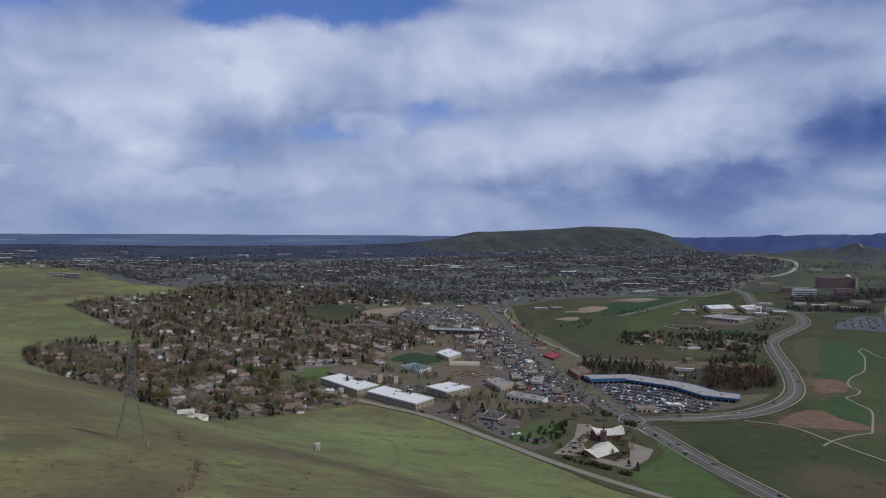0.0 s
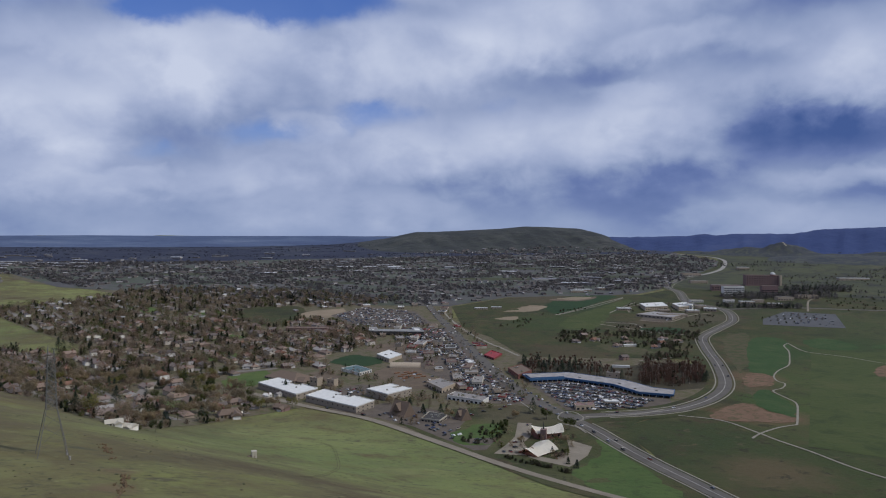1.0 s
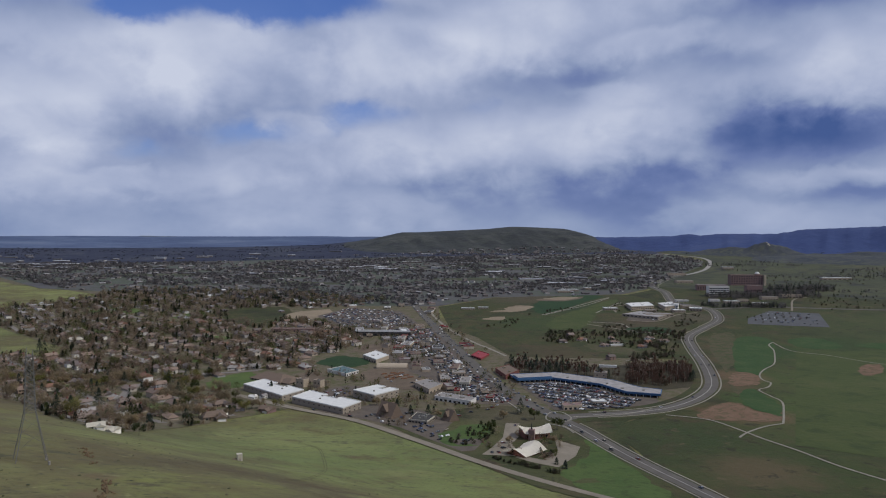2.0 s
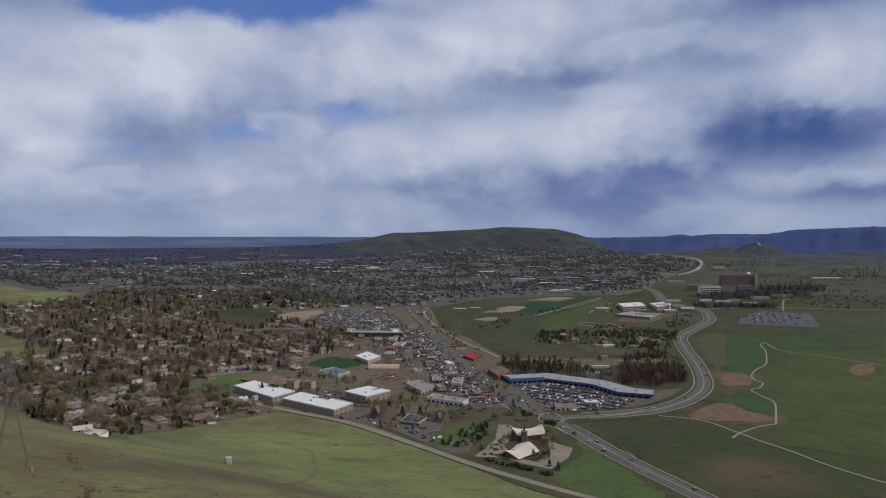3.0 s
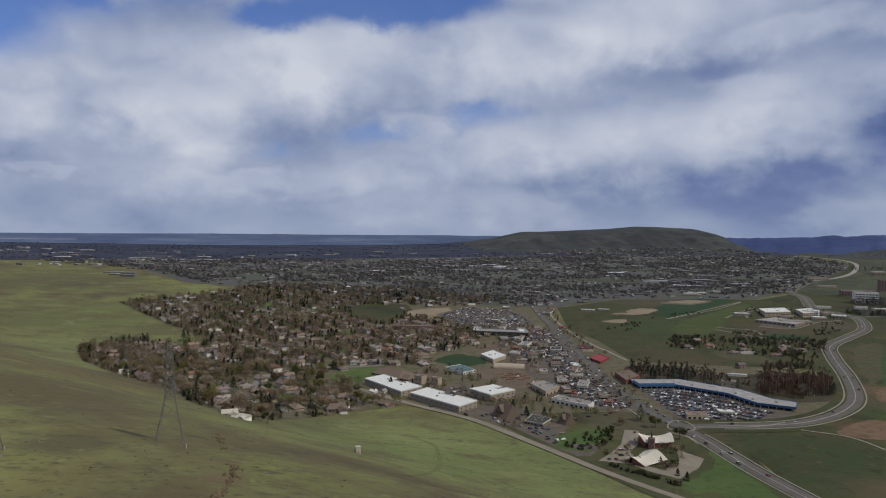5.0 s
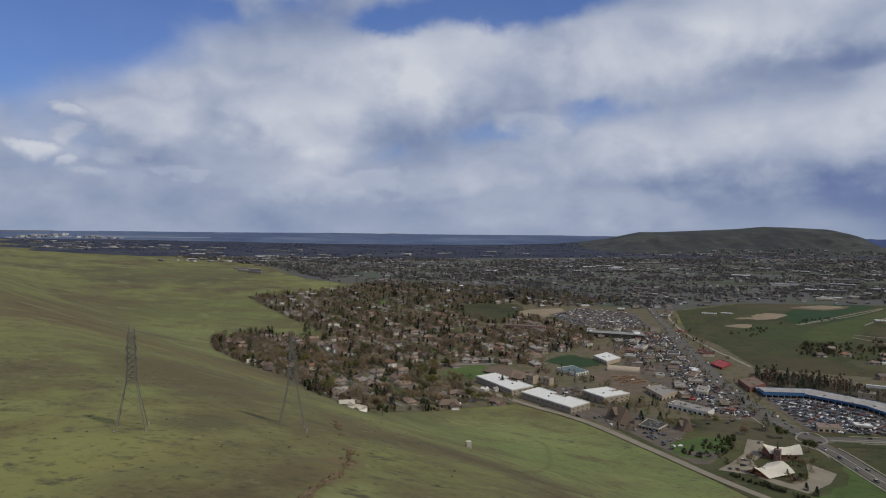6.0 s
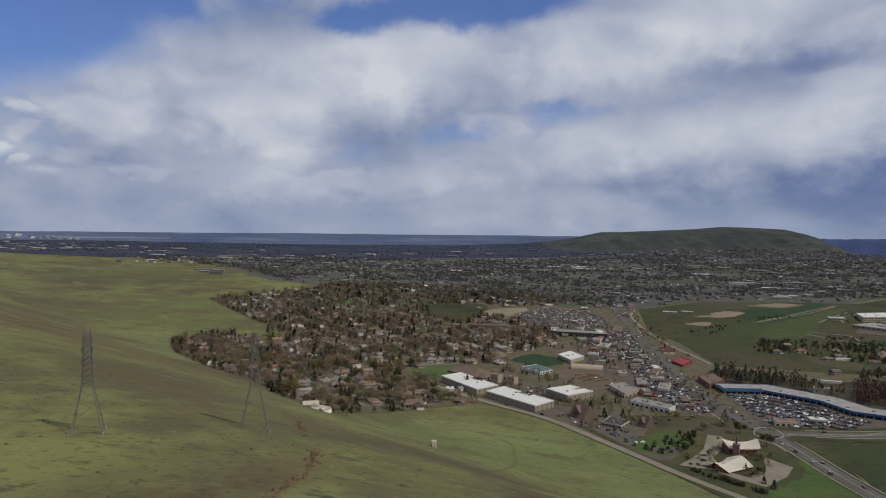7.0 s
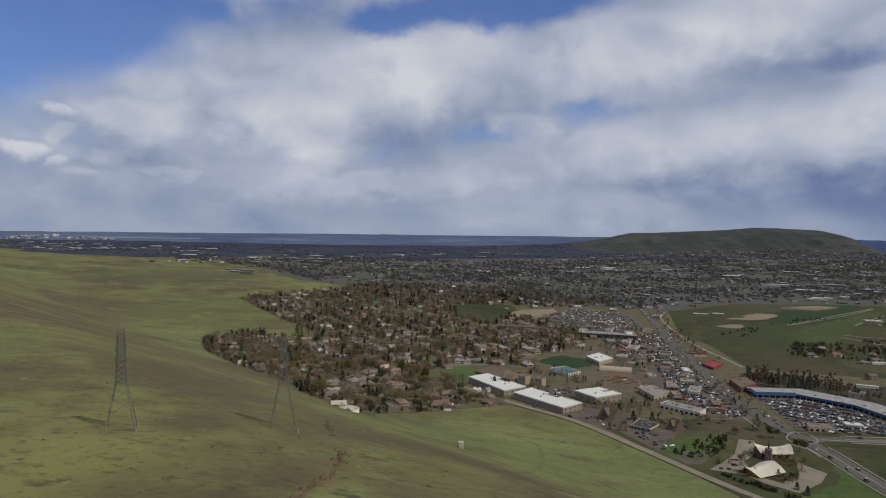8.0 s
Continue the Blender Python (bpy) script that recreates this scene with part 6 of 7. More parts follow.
PANES = [(0, 10, 1.6, 4.8, 5.9), (1, 4, 2.0, 1.2, 2.5), (1, 4, 2.0, 4.8, 6.0)]
flat_building("storage_building", notched((-153, 885), (-99, 820), (-77, 849), (-132, 912)), 8, M_BROWNWALL, M_WHITEROOF, "long brown building with a white flat roof", "warehouse", units=5, panes=PANES)
flat_building("storage_building", notched((-87, 812), (-28, 756), (-9, 784), (-69, 842)), 8, M_BROWNWALL, M_WHITEROOF, "long brown building with a white flat roof", "warehouse", units=5, panes=PANES, seed=4)
flat_building("storage_building", notched((-19, 842), (6, 813), (35, 842), (10, 868), 0.4, 0.6, 0.3), 9, M_BROWNWALL, M_WHITEROOF, "two-storey brown building with a white roof", "warehouse", units=3,
              panes=[(0, 4, 1.8, 5, 6.2), (1, 5, 2.0, 1.2, 2.5), (1, 5, 2.0, 5, 6.2)], seed=5)
flat_building("workshop", [(-58, 996), (-31, 963), (-15, 984), (-38, 1018)], 4.0, M_WHITEWALL, M_TEALROOF, "white workshop with a blue-green metal roof", "workshop", panes=[(1, 5, 2.5, 0.8, 3.2)])
flat_building("shop", [(-9, 1096), (10, 1055), (30, 1092), (10, 1132)], 6, M_TAN, M_WHITEROOF, "tan shop with a bright white roof", "shop", panes=[(0, 5, 3, 0.6, 2.8)], seed=6)
flat_building("shop", [(56, 895), (72, 852), (92, 882), (75, 914)], 6, M_TAN, M_GREYROOF, "tan shop with a grey flat roof", "shop", panes=[(0, 6, 3, 0.6, 2.8), (1, 4, 3, 0.6, 2.8)], seed=7)
flat_building("shop", [(76, 822), (114, 793), (123, 808), (86, 838)], 5, M_WHITEWALL, M_GREYROOF, "long low pale shop row", "shop", panes=[(0, 8, 3.2, 0.5, 2.8)], seed=8)


def hall():
    """A low hall under a broad hipped roof, with a lower hipped wing."""
    e = root("community_hall", -124, 948, -39)
    bm = bmesh.new()
    add_box(bm, -27, 27, -17, 17, -3, 3.6)
    add_box(bm, 20, 40, -14, 6, -3, 3.2)
    part("wall", bm, M_BROWNWALL, e)
    bm = bmesh.new()
    gable_roof(bm, 54, 34, 3.6, 6.5, 1.2, 0.4, hip=13)
    part("roof", bm, M_BROWNROOF, e, "broad grey-brown hipped roof")
    bm = bmesh.new()
    gable_roof(bm, 20, 20, 3.2, 3.6, 1.0, 0.4, 30, -4, 6)
    part("wing_roof", bm, M_BROWNROOF, e)
    for k in range(8):
        box_part("window", (-24 + k * 5.5, -21.5 + k * 5.5, -17.08, -16.9, 0.9, 2.6), M_GLASS, e)
    tagged(e, "low hall with a broad grey-brown hipped roof", "hall")


hall()
flat_building("brick_annex", [(-92, 905), (-82, 897), (-76, 905), (-86, 913)], 10, M_TAN, M_BROWNROOF, "tall tan brick annex beside the hall", "building", units=1, panes=[(0, 2, 1.6, 5, 7)], seed=31)
flat_building("brick_annex", [(-70, 900), (-61, 893), (-56, 900), (-65, 907)], 9, M_TAN, M_BROWNROOF, "tall tan brick annex beside the hall", "building", units=1, panes=[(0, 2, 1.6, 5, 7)], seed=32)
flat_building("brick_store", [(-186, 1372), (-106, 1367), (-105, 1385), (-185, 1390)], 6, M_DULLBRICK, M_BROWNROOF, "long low dull brown brick store", "store", units=3, panes=[(0, 12, 3.5, 0.8, 3)], seed=33)
flat_building("car_park_shop", [(214, 764), (236, 767), (237, 779), (215, 776)], 5, M_TAN, M_DULLBRICK, "small shop with a dull pink roof among parked cars", "shop", units=2, panes=[(0, 4, 3, 0.8, 3)], seed=34)
flat_building("pump_station", [(303, 932), (320, 927), (324, 938), (307, 943)], 7, M_TAN, M_GREYROOF, "boxy tan building behind the shopping centre", "building", units=2, panes=[(0, 2, 1.6, 3, 4.5)], seed=35)
flat_building("trailer", [(334, 1000), (358, 994), (359, 998), (335, 1004)], 3.6, M_WHITEWALL, M_WHITEROOF, "long white trailer beside the trees", "trailer", units=1, parapet=0.2, seed=36)
flat_building("trailer", [(413, 1176), (438, 1178), (438, 1182), (413, 1180)], 3.6, M_WHITEWALL, M_WHITEROOF, "long white trailer in the meadow", "trailer", units=1, parapet=0.2, seed=37)


def arched_hall():
    e = root("arched_hall", 33, 1018, -7)
    n, w, d = 10, 22, 8
    bm = bmesh.new()
    rows = []
    for sx in (-w, w):
        rows.append([bm.verts.new((sx, d * math.cos(math.pi * k / n), 1.5 + 6 * math.sin(math.pi * k / n))) for k in range(n + 1)])
    for k in range(n):
        bm.faces.new((rows[0][k], rows[1][k], rows[1][k + 1], rows[0][k + 1]))
    bmesh.ops.recalc_face_normals(bm, faces=bm.faces)
    bmesh.ops.solidify(bm, geom=bm.faces[:], thickness=0.25)
    part("roof", bm, M_TAN, e, "curved dusty metal roof")
    bm = bmesh.new()
    add_box(bm, -w + 0.3, w - 0.3, -d + 0.1, d - 0.1, -2, 1.6)
    for sx in (-w + 0.4, w - 0.4):
        f = bm.faces.new([bm.verts.new((sx, (d - 0.2) * math.cos(math.pi * k / n), 1.5 + 5.8 * math.sin(math.pi * k / n))) for k in range(n + 1)])
    part("wall", bm, M_TAN, e)
    box_part("door", (w - 0.45, w - 0.25, -2.2, 2.2, 0, 4.2), M_BROWNROOF, e, "wide dark sliding door")
    tagged(e, "long tan hall with a curved metal roof", "hall")


arched_hall()
flat_building("office", [(40, 722), (58, 712), (68, 732), (50, 748)], 3.6, M_BROWNWALL, M_DARKROOF, "low brown office with a white-edged dark roof", "office", edge=M_CLAY, units=6, panes=[(0, 6, 2, 1, 2.6), (1, 6, 2, 1, 2.6)], seed=10)
flat_building("restaurant", [(176, 978), (181, 928), (206, 960), (200, 1000)], 6, M_BRICK, M_BROWNROOF, "low red-brown brick restaurant building", "restaurant", panes=[(0, 6, 3, 1, 3)], seed=11)
flat_building("shop", [(159, 1096), (170, 1066), (189, 1104), (177, 1136)], 3.2, M_BRICK, M_REDROOF, "shop with a bright red roof and fascia", "shop", edge=M_REDROOF, parapet=0.8, units=1, panes=[(0, 4, 3, 0.6, 2.8)], seed=12)
flat_building("department_store", notched((-24, 1322), (76, 1308), (70, 1352), (-26, 1362), 0.15, 0.85, 0.75), 8, M_DARKROOF, M_GREYROOF, "dark store with a white-edged roof", "store", units=2, panes=[(0, 10, 5, 0.6, 3.2)], seed=13, edge=M_WHITEROOF, parapet=1.9)
store = bpy.data.objects["department_store"]
for plan in ([(34, -18), (46, -20), (46, 6), (36, 8)], [(-50, -12), (-40, -13), (-40, 2), (-50, 3)]):
    bm = bmesh.new()
    prism(bm, plan, 8.0, 8.5)
    part("roof_band", bm, M_WHITEROOF, store, "white band on the dark roof")

flat_building("school", [(603, 1576), (664, 1594), (683, 1674), (615, 1645)], 8, M_TAN, M_WHITEROOF, "tan school building with a white roof", "school", units=5, panes=[(0, 10, 4, 1, 2.6), (0, 10, 4, 4.6, 6.2)], seed=14)
flat_building("school", [(679, 1567), (718, 1588), (739, 1667), (692, 1636)], 8, M_TAN, M_WHITEROOF, "tan school wing with a white roof", "school", units=5, panes=[(0, 7, 4, 1, 2.6), (0, 7, 4, 4.6, 6.2)], seed=15)
flat_building("office_block", [(892, 1778), (944, 1771), (950, 1795), (896, 1802)], 26, M_WHITEWALL, M_GREYROOF, "pale office block with bands of windows", "office", units=3,
              panes=[(0, 7, 6.2, 4 + 5.2 * k, 6.6 + 5.2 * k) for k in range(4)] + [(1, 3, 6, 4 + 5.2 * k, 6.6 + 5.2 * k) for k in range(4)], seed=16)
court = flat_building("courthouse", [(1066, 1990), (1164, 1974), (1170, 2004), (1072, 2020)], 30, M_DULLBRICK, M_BROWNROOF, "long red-brown courthouse with a glass dome", "courthouse", units=2,
                      panes=[(0, 14, 4.0, 4 + 5.5 * k, 6.2 + 5.5 * k) for k in range(5)], seed=17)


def dome(parent, x, y, z, r):
    bm = bmesh.new()
    bmesh.ops.create_uvsphere(bm, u_segments=20, v_segments=10, radius=r)
    bmesh.ops.delete(bm, geom=[v for v in bm.verts if v.co.z < -0.01], context="VERTS")
    for v in bm.verts:
        v.co += Vector((x, y, z))
    part("dome", bm, M_WHITEROOF, parent, "pale glazed dome")
    bm = bmesh.new()
    beam(bm, (x, y, z - 16), (x, y, z), r * 1.05, 20)
    part("drum", bm, M_BRICK, parent)


dome(court, 30, -6, 33, 7)
flat_building("office_block", [(918, 1900), (1000, 1886), (1005, 1908), (923, 1922)], 15, M_DULLBRICK, M_GREYROOF, "long low mauve brick office wing", "office", panes=[(0, 12, 4.5, 3 + 5 * k, 5.2 + 5 * k) for k in range(2)], seed=21)
box_part("stair_tower", (40, 46, -28, -21, -4, 32), M_TAN, court, "pale tower beside the dome")
flat_building("office_block", [(1000, 1784), (1040, 1777), (1045, 1798), (1005, 1806)], 25, M_DULLBRICK, M_BROWNROOF, "red-brown brick office block", "office", panes=[(0, 8, 4, 3 + 4.5 * k, 5.4 + 4.5 * k) for k in range(3)], seed=18)

flat_building("school_hall", [(556, 1508), (612, 1446), (655, 1494), (618, 1560)], 4.5, M_BROWNWALL, M_BLUEROOF, "broad low hall with a faded blue-grey roof", "school", units=6, panes=[(0, 9, 4, 1, 3), (1, 7, 4, 1, 3)], seed=51)
flat_building("school", [(690, 1600), (716, 1580), (728, 1600), (702, 1622)], 11, M_WHITEWALL, M_WHITEROOF, "white two-storey school wing", "school", units=3, panes=[(0, 6, 3, 1, 3), (0, 6, 3, 5, 7), (1, 5, 3, 5, 7)], seed=52)
flat_building("school", [(735, 1560), (758, 1545), (768, 1566), (744, 1580)], 6, M_TAN, M_WHITEROOF, "small tan school annex", "school", units=2, panes=[(0, 4, 3, 1, 3)], seed=53)

# shops along the busy street
r7 = random.Random(77)
WALLS, ROOFS = [M_TAN, M_BROWNWALL, M_BROWNWALL, M_TAN, M_CLAY], [M_GREYROOF, M_GREYROOF, M_WHITEROOF, M_BROWNROOF, M_BROWNROOF, M_DARKROOF]
shop_at = [(-5, 840), (60, 880), (100, 815), (10, 1092), (33, 1018), (26, 1335), (-20, 1335), (60, 1330), (40, 955), (25, 970), (8, 842), (172, 1100), (190, 960)]


def shop(x, y, size=1.0):
    """A roadside shop: a plain or stepped plan, a flat roof of its own kind, now and then a bright fascia."""
    shop_at.append((x, y))
    w, d = r7.uniform(14, 40) * size, r7.uniform(10, 19) * size
    a = radians(r7.uniform(70, 100))
    c, q = math.cos(a), math.sin(a)
    plan = [(x + u * c - v * q, y + u * q + v * c) for u, v in ((-w / 2, -d / 2), (w / 2, -d / 2), (w / 2, d / 2), (-w / 2, d / 2))]
    if r7.random() < 0.5:
        plan = notched(*plan, r7.uniform(0.1, 0.35), r7.uniform(0.5, 0.9), r7.uniform(0.25, 0.5))
    roof = r7.choice(ROOFS)
    said = {M_GREYROOF: "grey", M_WHITEROOF: "white", M_BROWNROOF: "brown", M_DARKROOF: "black"}[roof]
    edge = r7.choice((None, None, None, M_WHITEROOF, M_DULLBRICK, M_REDROOF))
    flat_building("shop", plan, r7.uniform(3.6, 6.2), r7.choice(WALLS), roof, "low roadside shop with a flat %s roof" % said, "shop", units=2, panes=[(3, 4, 2.2, 0.6, 2.6), (0, 4, 2.2, 0.6, 2.6)], seed=int(y), edge=edge)


for y, off in [(910, -40), (940, -62), (965, -38), (1020, -88), (1060, -100), (1110, -78), (1125, -104), (1180, -96), (1205, -80), (1235, -62), (1275, -110), (1000, -36), (1045, -52), (1090, -42), (1140, -64), (1165, -34), (1190, 19), (1215, -50), (1262, -84), (1290, -40), (1400, 17), (1410, -30), 
               (1470, -110), (1590, 17), (1660, -70), (1700, -34), (1720, 40), (1690, -150), (1640, 30)]:
    x = float(np.interp(y, [770, 899, 1074, 1289, 1487, 1683], [188, 165, 152, 140, 125, 111])) + off
    shop(x, y)
LOTS = [(30, 1395), (125, 1395), (148, 1080), (158, 900), (176, 800), (120, 800), (60, 870), (78, 950), (70, 1030), (30, 1130), (20, 1250), (-30, 1290)]
extra = scatter(LOTS, 60, 64, 20)
for x, y in extra:
    off = x - float(np.interp(y, [770, 899, 1074, 1289, 1487, 1683], [188, 165, 152, 140, 125, 111]))
    if abs(off) > 22 and all(math.hypot(x - a, y - b) > 25 for a, b in shop_at):
        shop(x, y, 0.62)


def mall():
    """The long bent shopping centre: roof deck, blue fascia over a shaded arcade, posts and shop windows."""
    front = [(192, 905), (241, 912), (291, 871), (309, 826), (345, 809)]
    back = [(357, 834), (335, 848), (316, 892), (254, 946), (188, 938)]
    e = root("shopping_centre", 260, 890, z=0)
    loc = lambda pts: [(x - 260, y - 890) for x, y in pts]
    f, b = loc(front), loc(back)
    bm = bmesh.new()
    set_back = inset(f + b, 4.0)
    prism(bm, set_back, -2, 5.0)
    part("wall", bm, M_NAVY, e, "blue arcade wall, coloured dark for shade")
    bm = bmesh.new()
    prism(bm, inset(f + b, 0.6), 5.05, 5.5)
    part("roof", bm, M_BLUEROOF, e, "faded pale grey flat roof")
    lines = [Vector(p) for p in f + b]
    n = len(lines)
    for k in range(n):
        p, q = lines[k], lines[(k + 1) % n]
        d = (q - p).normalized()
        s = Vector((-d.y, d.x))
        bm = bmesh.new()
        prism(bm, [tuple(p - s * 0.3), tuple(q - s * 0.3), tuple(q + s * 0.5), tuple(p + s * 0.5)], 3.2 if k < 4 else 4.2, 5.8)
        part("fascia", bm, M_BLUE, e, "bright blue fascia band")
        if k < 4:
            count = max(3, int((q - p).length / 7))
            for j in range(count):
                c = p.lerp(q, (j + 0.5) / count) + s * 0.4
                bm = bmesh.new()
                beam(bm, (c.x, c.y, -0.5), (c.x, c.y, 3.3), 0.3, 6)
                part("post", bm, M_WHITEWALL, e)
            w0, w1 = Vector(set_back[k]), Vector(set_back[(k + 1) % n])
            windows_along(e, w0, w1, 0.4, 2.8, count, 4.5, name="shop_window")
    # the raised corner block
    bm = bmesh.new()
    prism(bm, inset([f[0], f[1], (f[1][0] - 2, f[1][1] + 24), (f[0][0] - 3, f[0][1] + 24)], 1.2), 5.5, 7.0)
    part("corner_block", bm, M_BLUE, e, "raised blue corner block")
    bm = bmesh.new()
    prism(bm, inset([f[0], f[1], (f[1][0] - 2, f[1][1] + 24), (f[0][0] - 3, f[0][1] + 24)], 1.7), 7.0, 7.15)
    part("corner_roof", bm, M_BLUEROOF, e, "faded pale roof")
    for x, y in [(-30, 40), (0, 20), (20, -10), (40, -20), (50, -48), (72, -60)]:
        box_part("roof_unit", (x - 1.5, x + 1.5, y - 1, y + 1, 5.5, 6.8), M_STEEL, e)
    tagged(e, "long bent shopping centre with bright blue fascia", "shopping centre")


mall()


def saddle_roof(bm, x, y, length, width, turn, z, rise, flare):
    """A swept roof: high ridge, sides that run down in a curve, ends that lift."""
    c, q = math.cos(radians(turn)), math.sin(radians(turn))
    n = 10
    grid = []
    for i in range(n + 1):
        u = i / n * 2 - 1
        row = []
        for j in range(n + 1):
            v = j / n * 2 - 1
            a, b = u * length / 2 * (1 - 0.12 * v * v), v * width / 2 * (0.8 + 0.2 * u * u)
            row.append(bm.verts.new((x + a * c - b * q, y + a * q + b * c, z + rise * (1 - abs(v) ** 1.3) * (0.75 + 0.25 * u * u) + flare * u * u)))
        grid.append(row)
    for i in range(n):
        for j in range(n):
            bm.faces.new((grid[i][j], grid[i + 1][j], grid[i + 1][j + 1], grid[i][j + 1]))
    bmesh.ops.solidify(bm, geom=bm.faces[:], thickness=0.5)


def church():
    e = root("church", 150, 635, z=land(150, 635))
    for x, y, length, width, turn, h, rise, flare in ((-15, -28, 34, 26, 40, 3.4, 5.2, 1.4), (7, 29, 31, 24, 8, 4.4, 5.0, 1.6)):
        c, q = math.cos(radians(turn)), math.sin(radians(turn))
        plan = [(x + a * c - b * q, y + a * q + b * c) for a, b in ((-length * .4, -width * .36), (length * .4, -width * .36), (length * .4, width * .36), (-length * .4, width * .36))]
        bm = bmesh.new()
        prism(bm, plan, -3, h + 0.4)
        part("wall", bm, M_BRICK, e, "red-brown brick wall")
        bm = bmesh.new()
        saddle_roof(bm, x, y, length, width, turn, h, rise, flare)
        part("roof", bm, M_CREAM, e, "cream-white swept roof")
        windows_along(e, plan[0], plan[1], 1, 3, 4, 2)
    bm = bmesh.new()
    prism(bm, [(-2, 15), (3, 13), (5, 18), (0, 20)], -2, 10)
    part("bell_tower", bm, M_DULLBRICK, e, "square pinkish brick tower")
    bm = bmesh.new()
    beam(bm, (1.5, 16.5, 9.9), (1.5, 16.5, 17), 0.9, 6, 0.1)
    part("spire", bm, M_DARKROOF, e, "slender dark spire")
    tagged(e, "church with cream-white swept roofs and a spire", "church")


church()


def a_frame(x, y, turn, length, size):
    """A steep-roofed building: roof down to the eaves, pale glazed gable ends, a dark dormer to each side."""
    e = root("a_frame_house", x, y, turn, scale=size)
    bm = bmesh.new()
    gable_roof(bm, length, 13, 2.0, 10, 1.0)
    part("roof", bm, M_BROWNROOF, e, "steep brown shingle roof")
    bm = bmesh.new()
    w = length / 2
    add_box(bm, -w + 0.5, w - 0.5, -6, 6, -2, 2.2)
    for s in (-1, 1):
        t = [bm.verts.new(p) for p in ((s * (w + 0.85), -6.6, 1.6), (s * (w + 0.85), 6.6, 1.6), (s * (w + 0.85), 0, 11.4))]
        bm.faces.new(t if s > 0 else t[::-1])
    part("wall", bm, M_CREAM, e, "pale gable ends")
    for y0 in (-2.5, 0, 2.5):
        box_part("window", (w + 0.86, w + 0.98, y0 - 0.9, y0 + 0.9, 2.0, 4.6), M_GLASS, e)
    bm = bmesh.new()
    gable_roof(bm, 9, 5, 5.0, 3.4, 0.5)
    bmesh.ops.transform(bm, matrix=Matrix.Translation((-1, 0, 0)) @ Matrix.Rotation(math.pi / 2, 4, "Z") @ Matrix.Scale(1.3, 4), verts=bm.verts)
    part("dormer", bm, M_BROWNROOF, e, "steep cross gable")
    return tagged(e, "steep-roofed brown A-frame building with cream gables", "building")


a_frame(21, 748, -45, 15, 1.3)
a_frame(84, 730, -60, 12, 0.95)


def hut():
    e = root("pump_house", -79, 445, 20, scale=0.9)
    bm = bmesh.new()
    add_box(bm, -1.7, 1.7, -1.7, 1.7, -2.0, 4.6)
    bmesh.ops.bevel(bm, geom=bm.edges[:], offset=0.12, segments=1, affect="EDGES")
    part("wall", bm, M_CLAY, e)
    bm = bmesh.new()
    add_box(bm, -1.95, 1.8, -1.8, 1.8, 4.55, 4.9)
    bmesh.ops.bevel(bm, geom=bm.edges[:], offset=0.1, segments=1, affect="EDGES")
    part("roof", bm, M_CLAY, e, "pale overhanging slab roof")
    bm = bmesh.new()
    add_box(bm, -4.2, -1.7, -1.2, 1.2, -2.0, 1.5)
    gable_roof(bm, 2.6, 2.4, 1.5, 0.6, 0.15, 0.1, -2.95)
    part("lean_to", bm, M_BROWNROOF, e, "low dark lean-to")
    box_part("door", (-0.5, 0.5, -1.78, -1.68, -0.2, 2.0), M_BROWNWALL, e, "brown door")
    tagged(e, "tall pale concrete pump house with a dark lean-to", "hut")


hut()


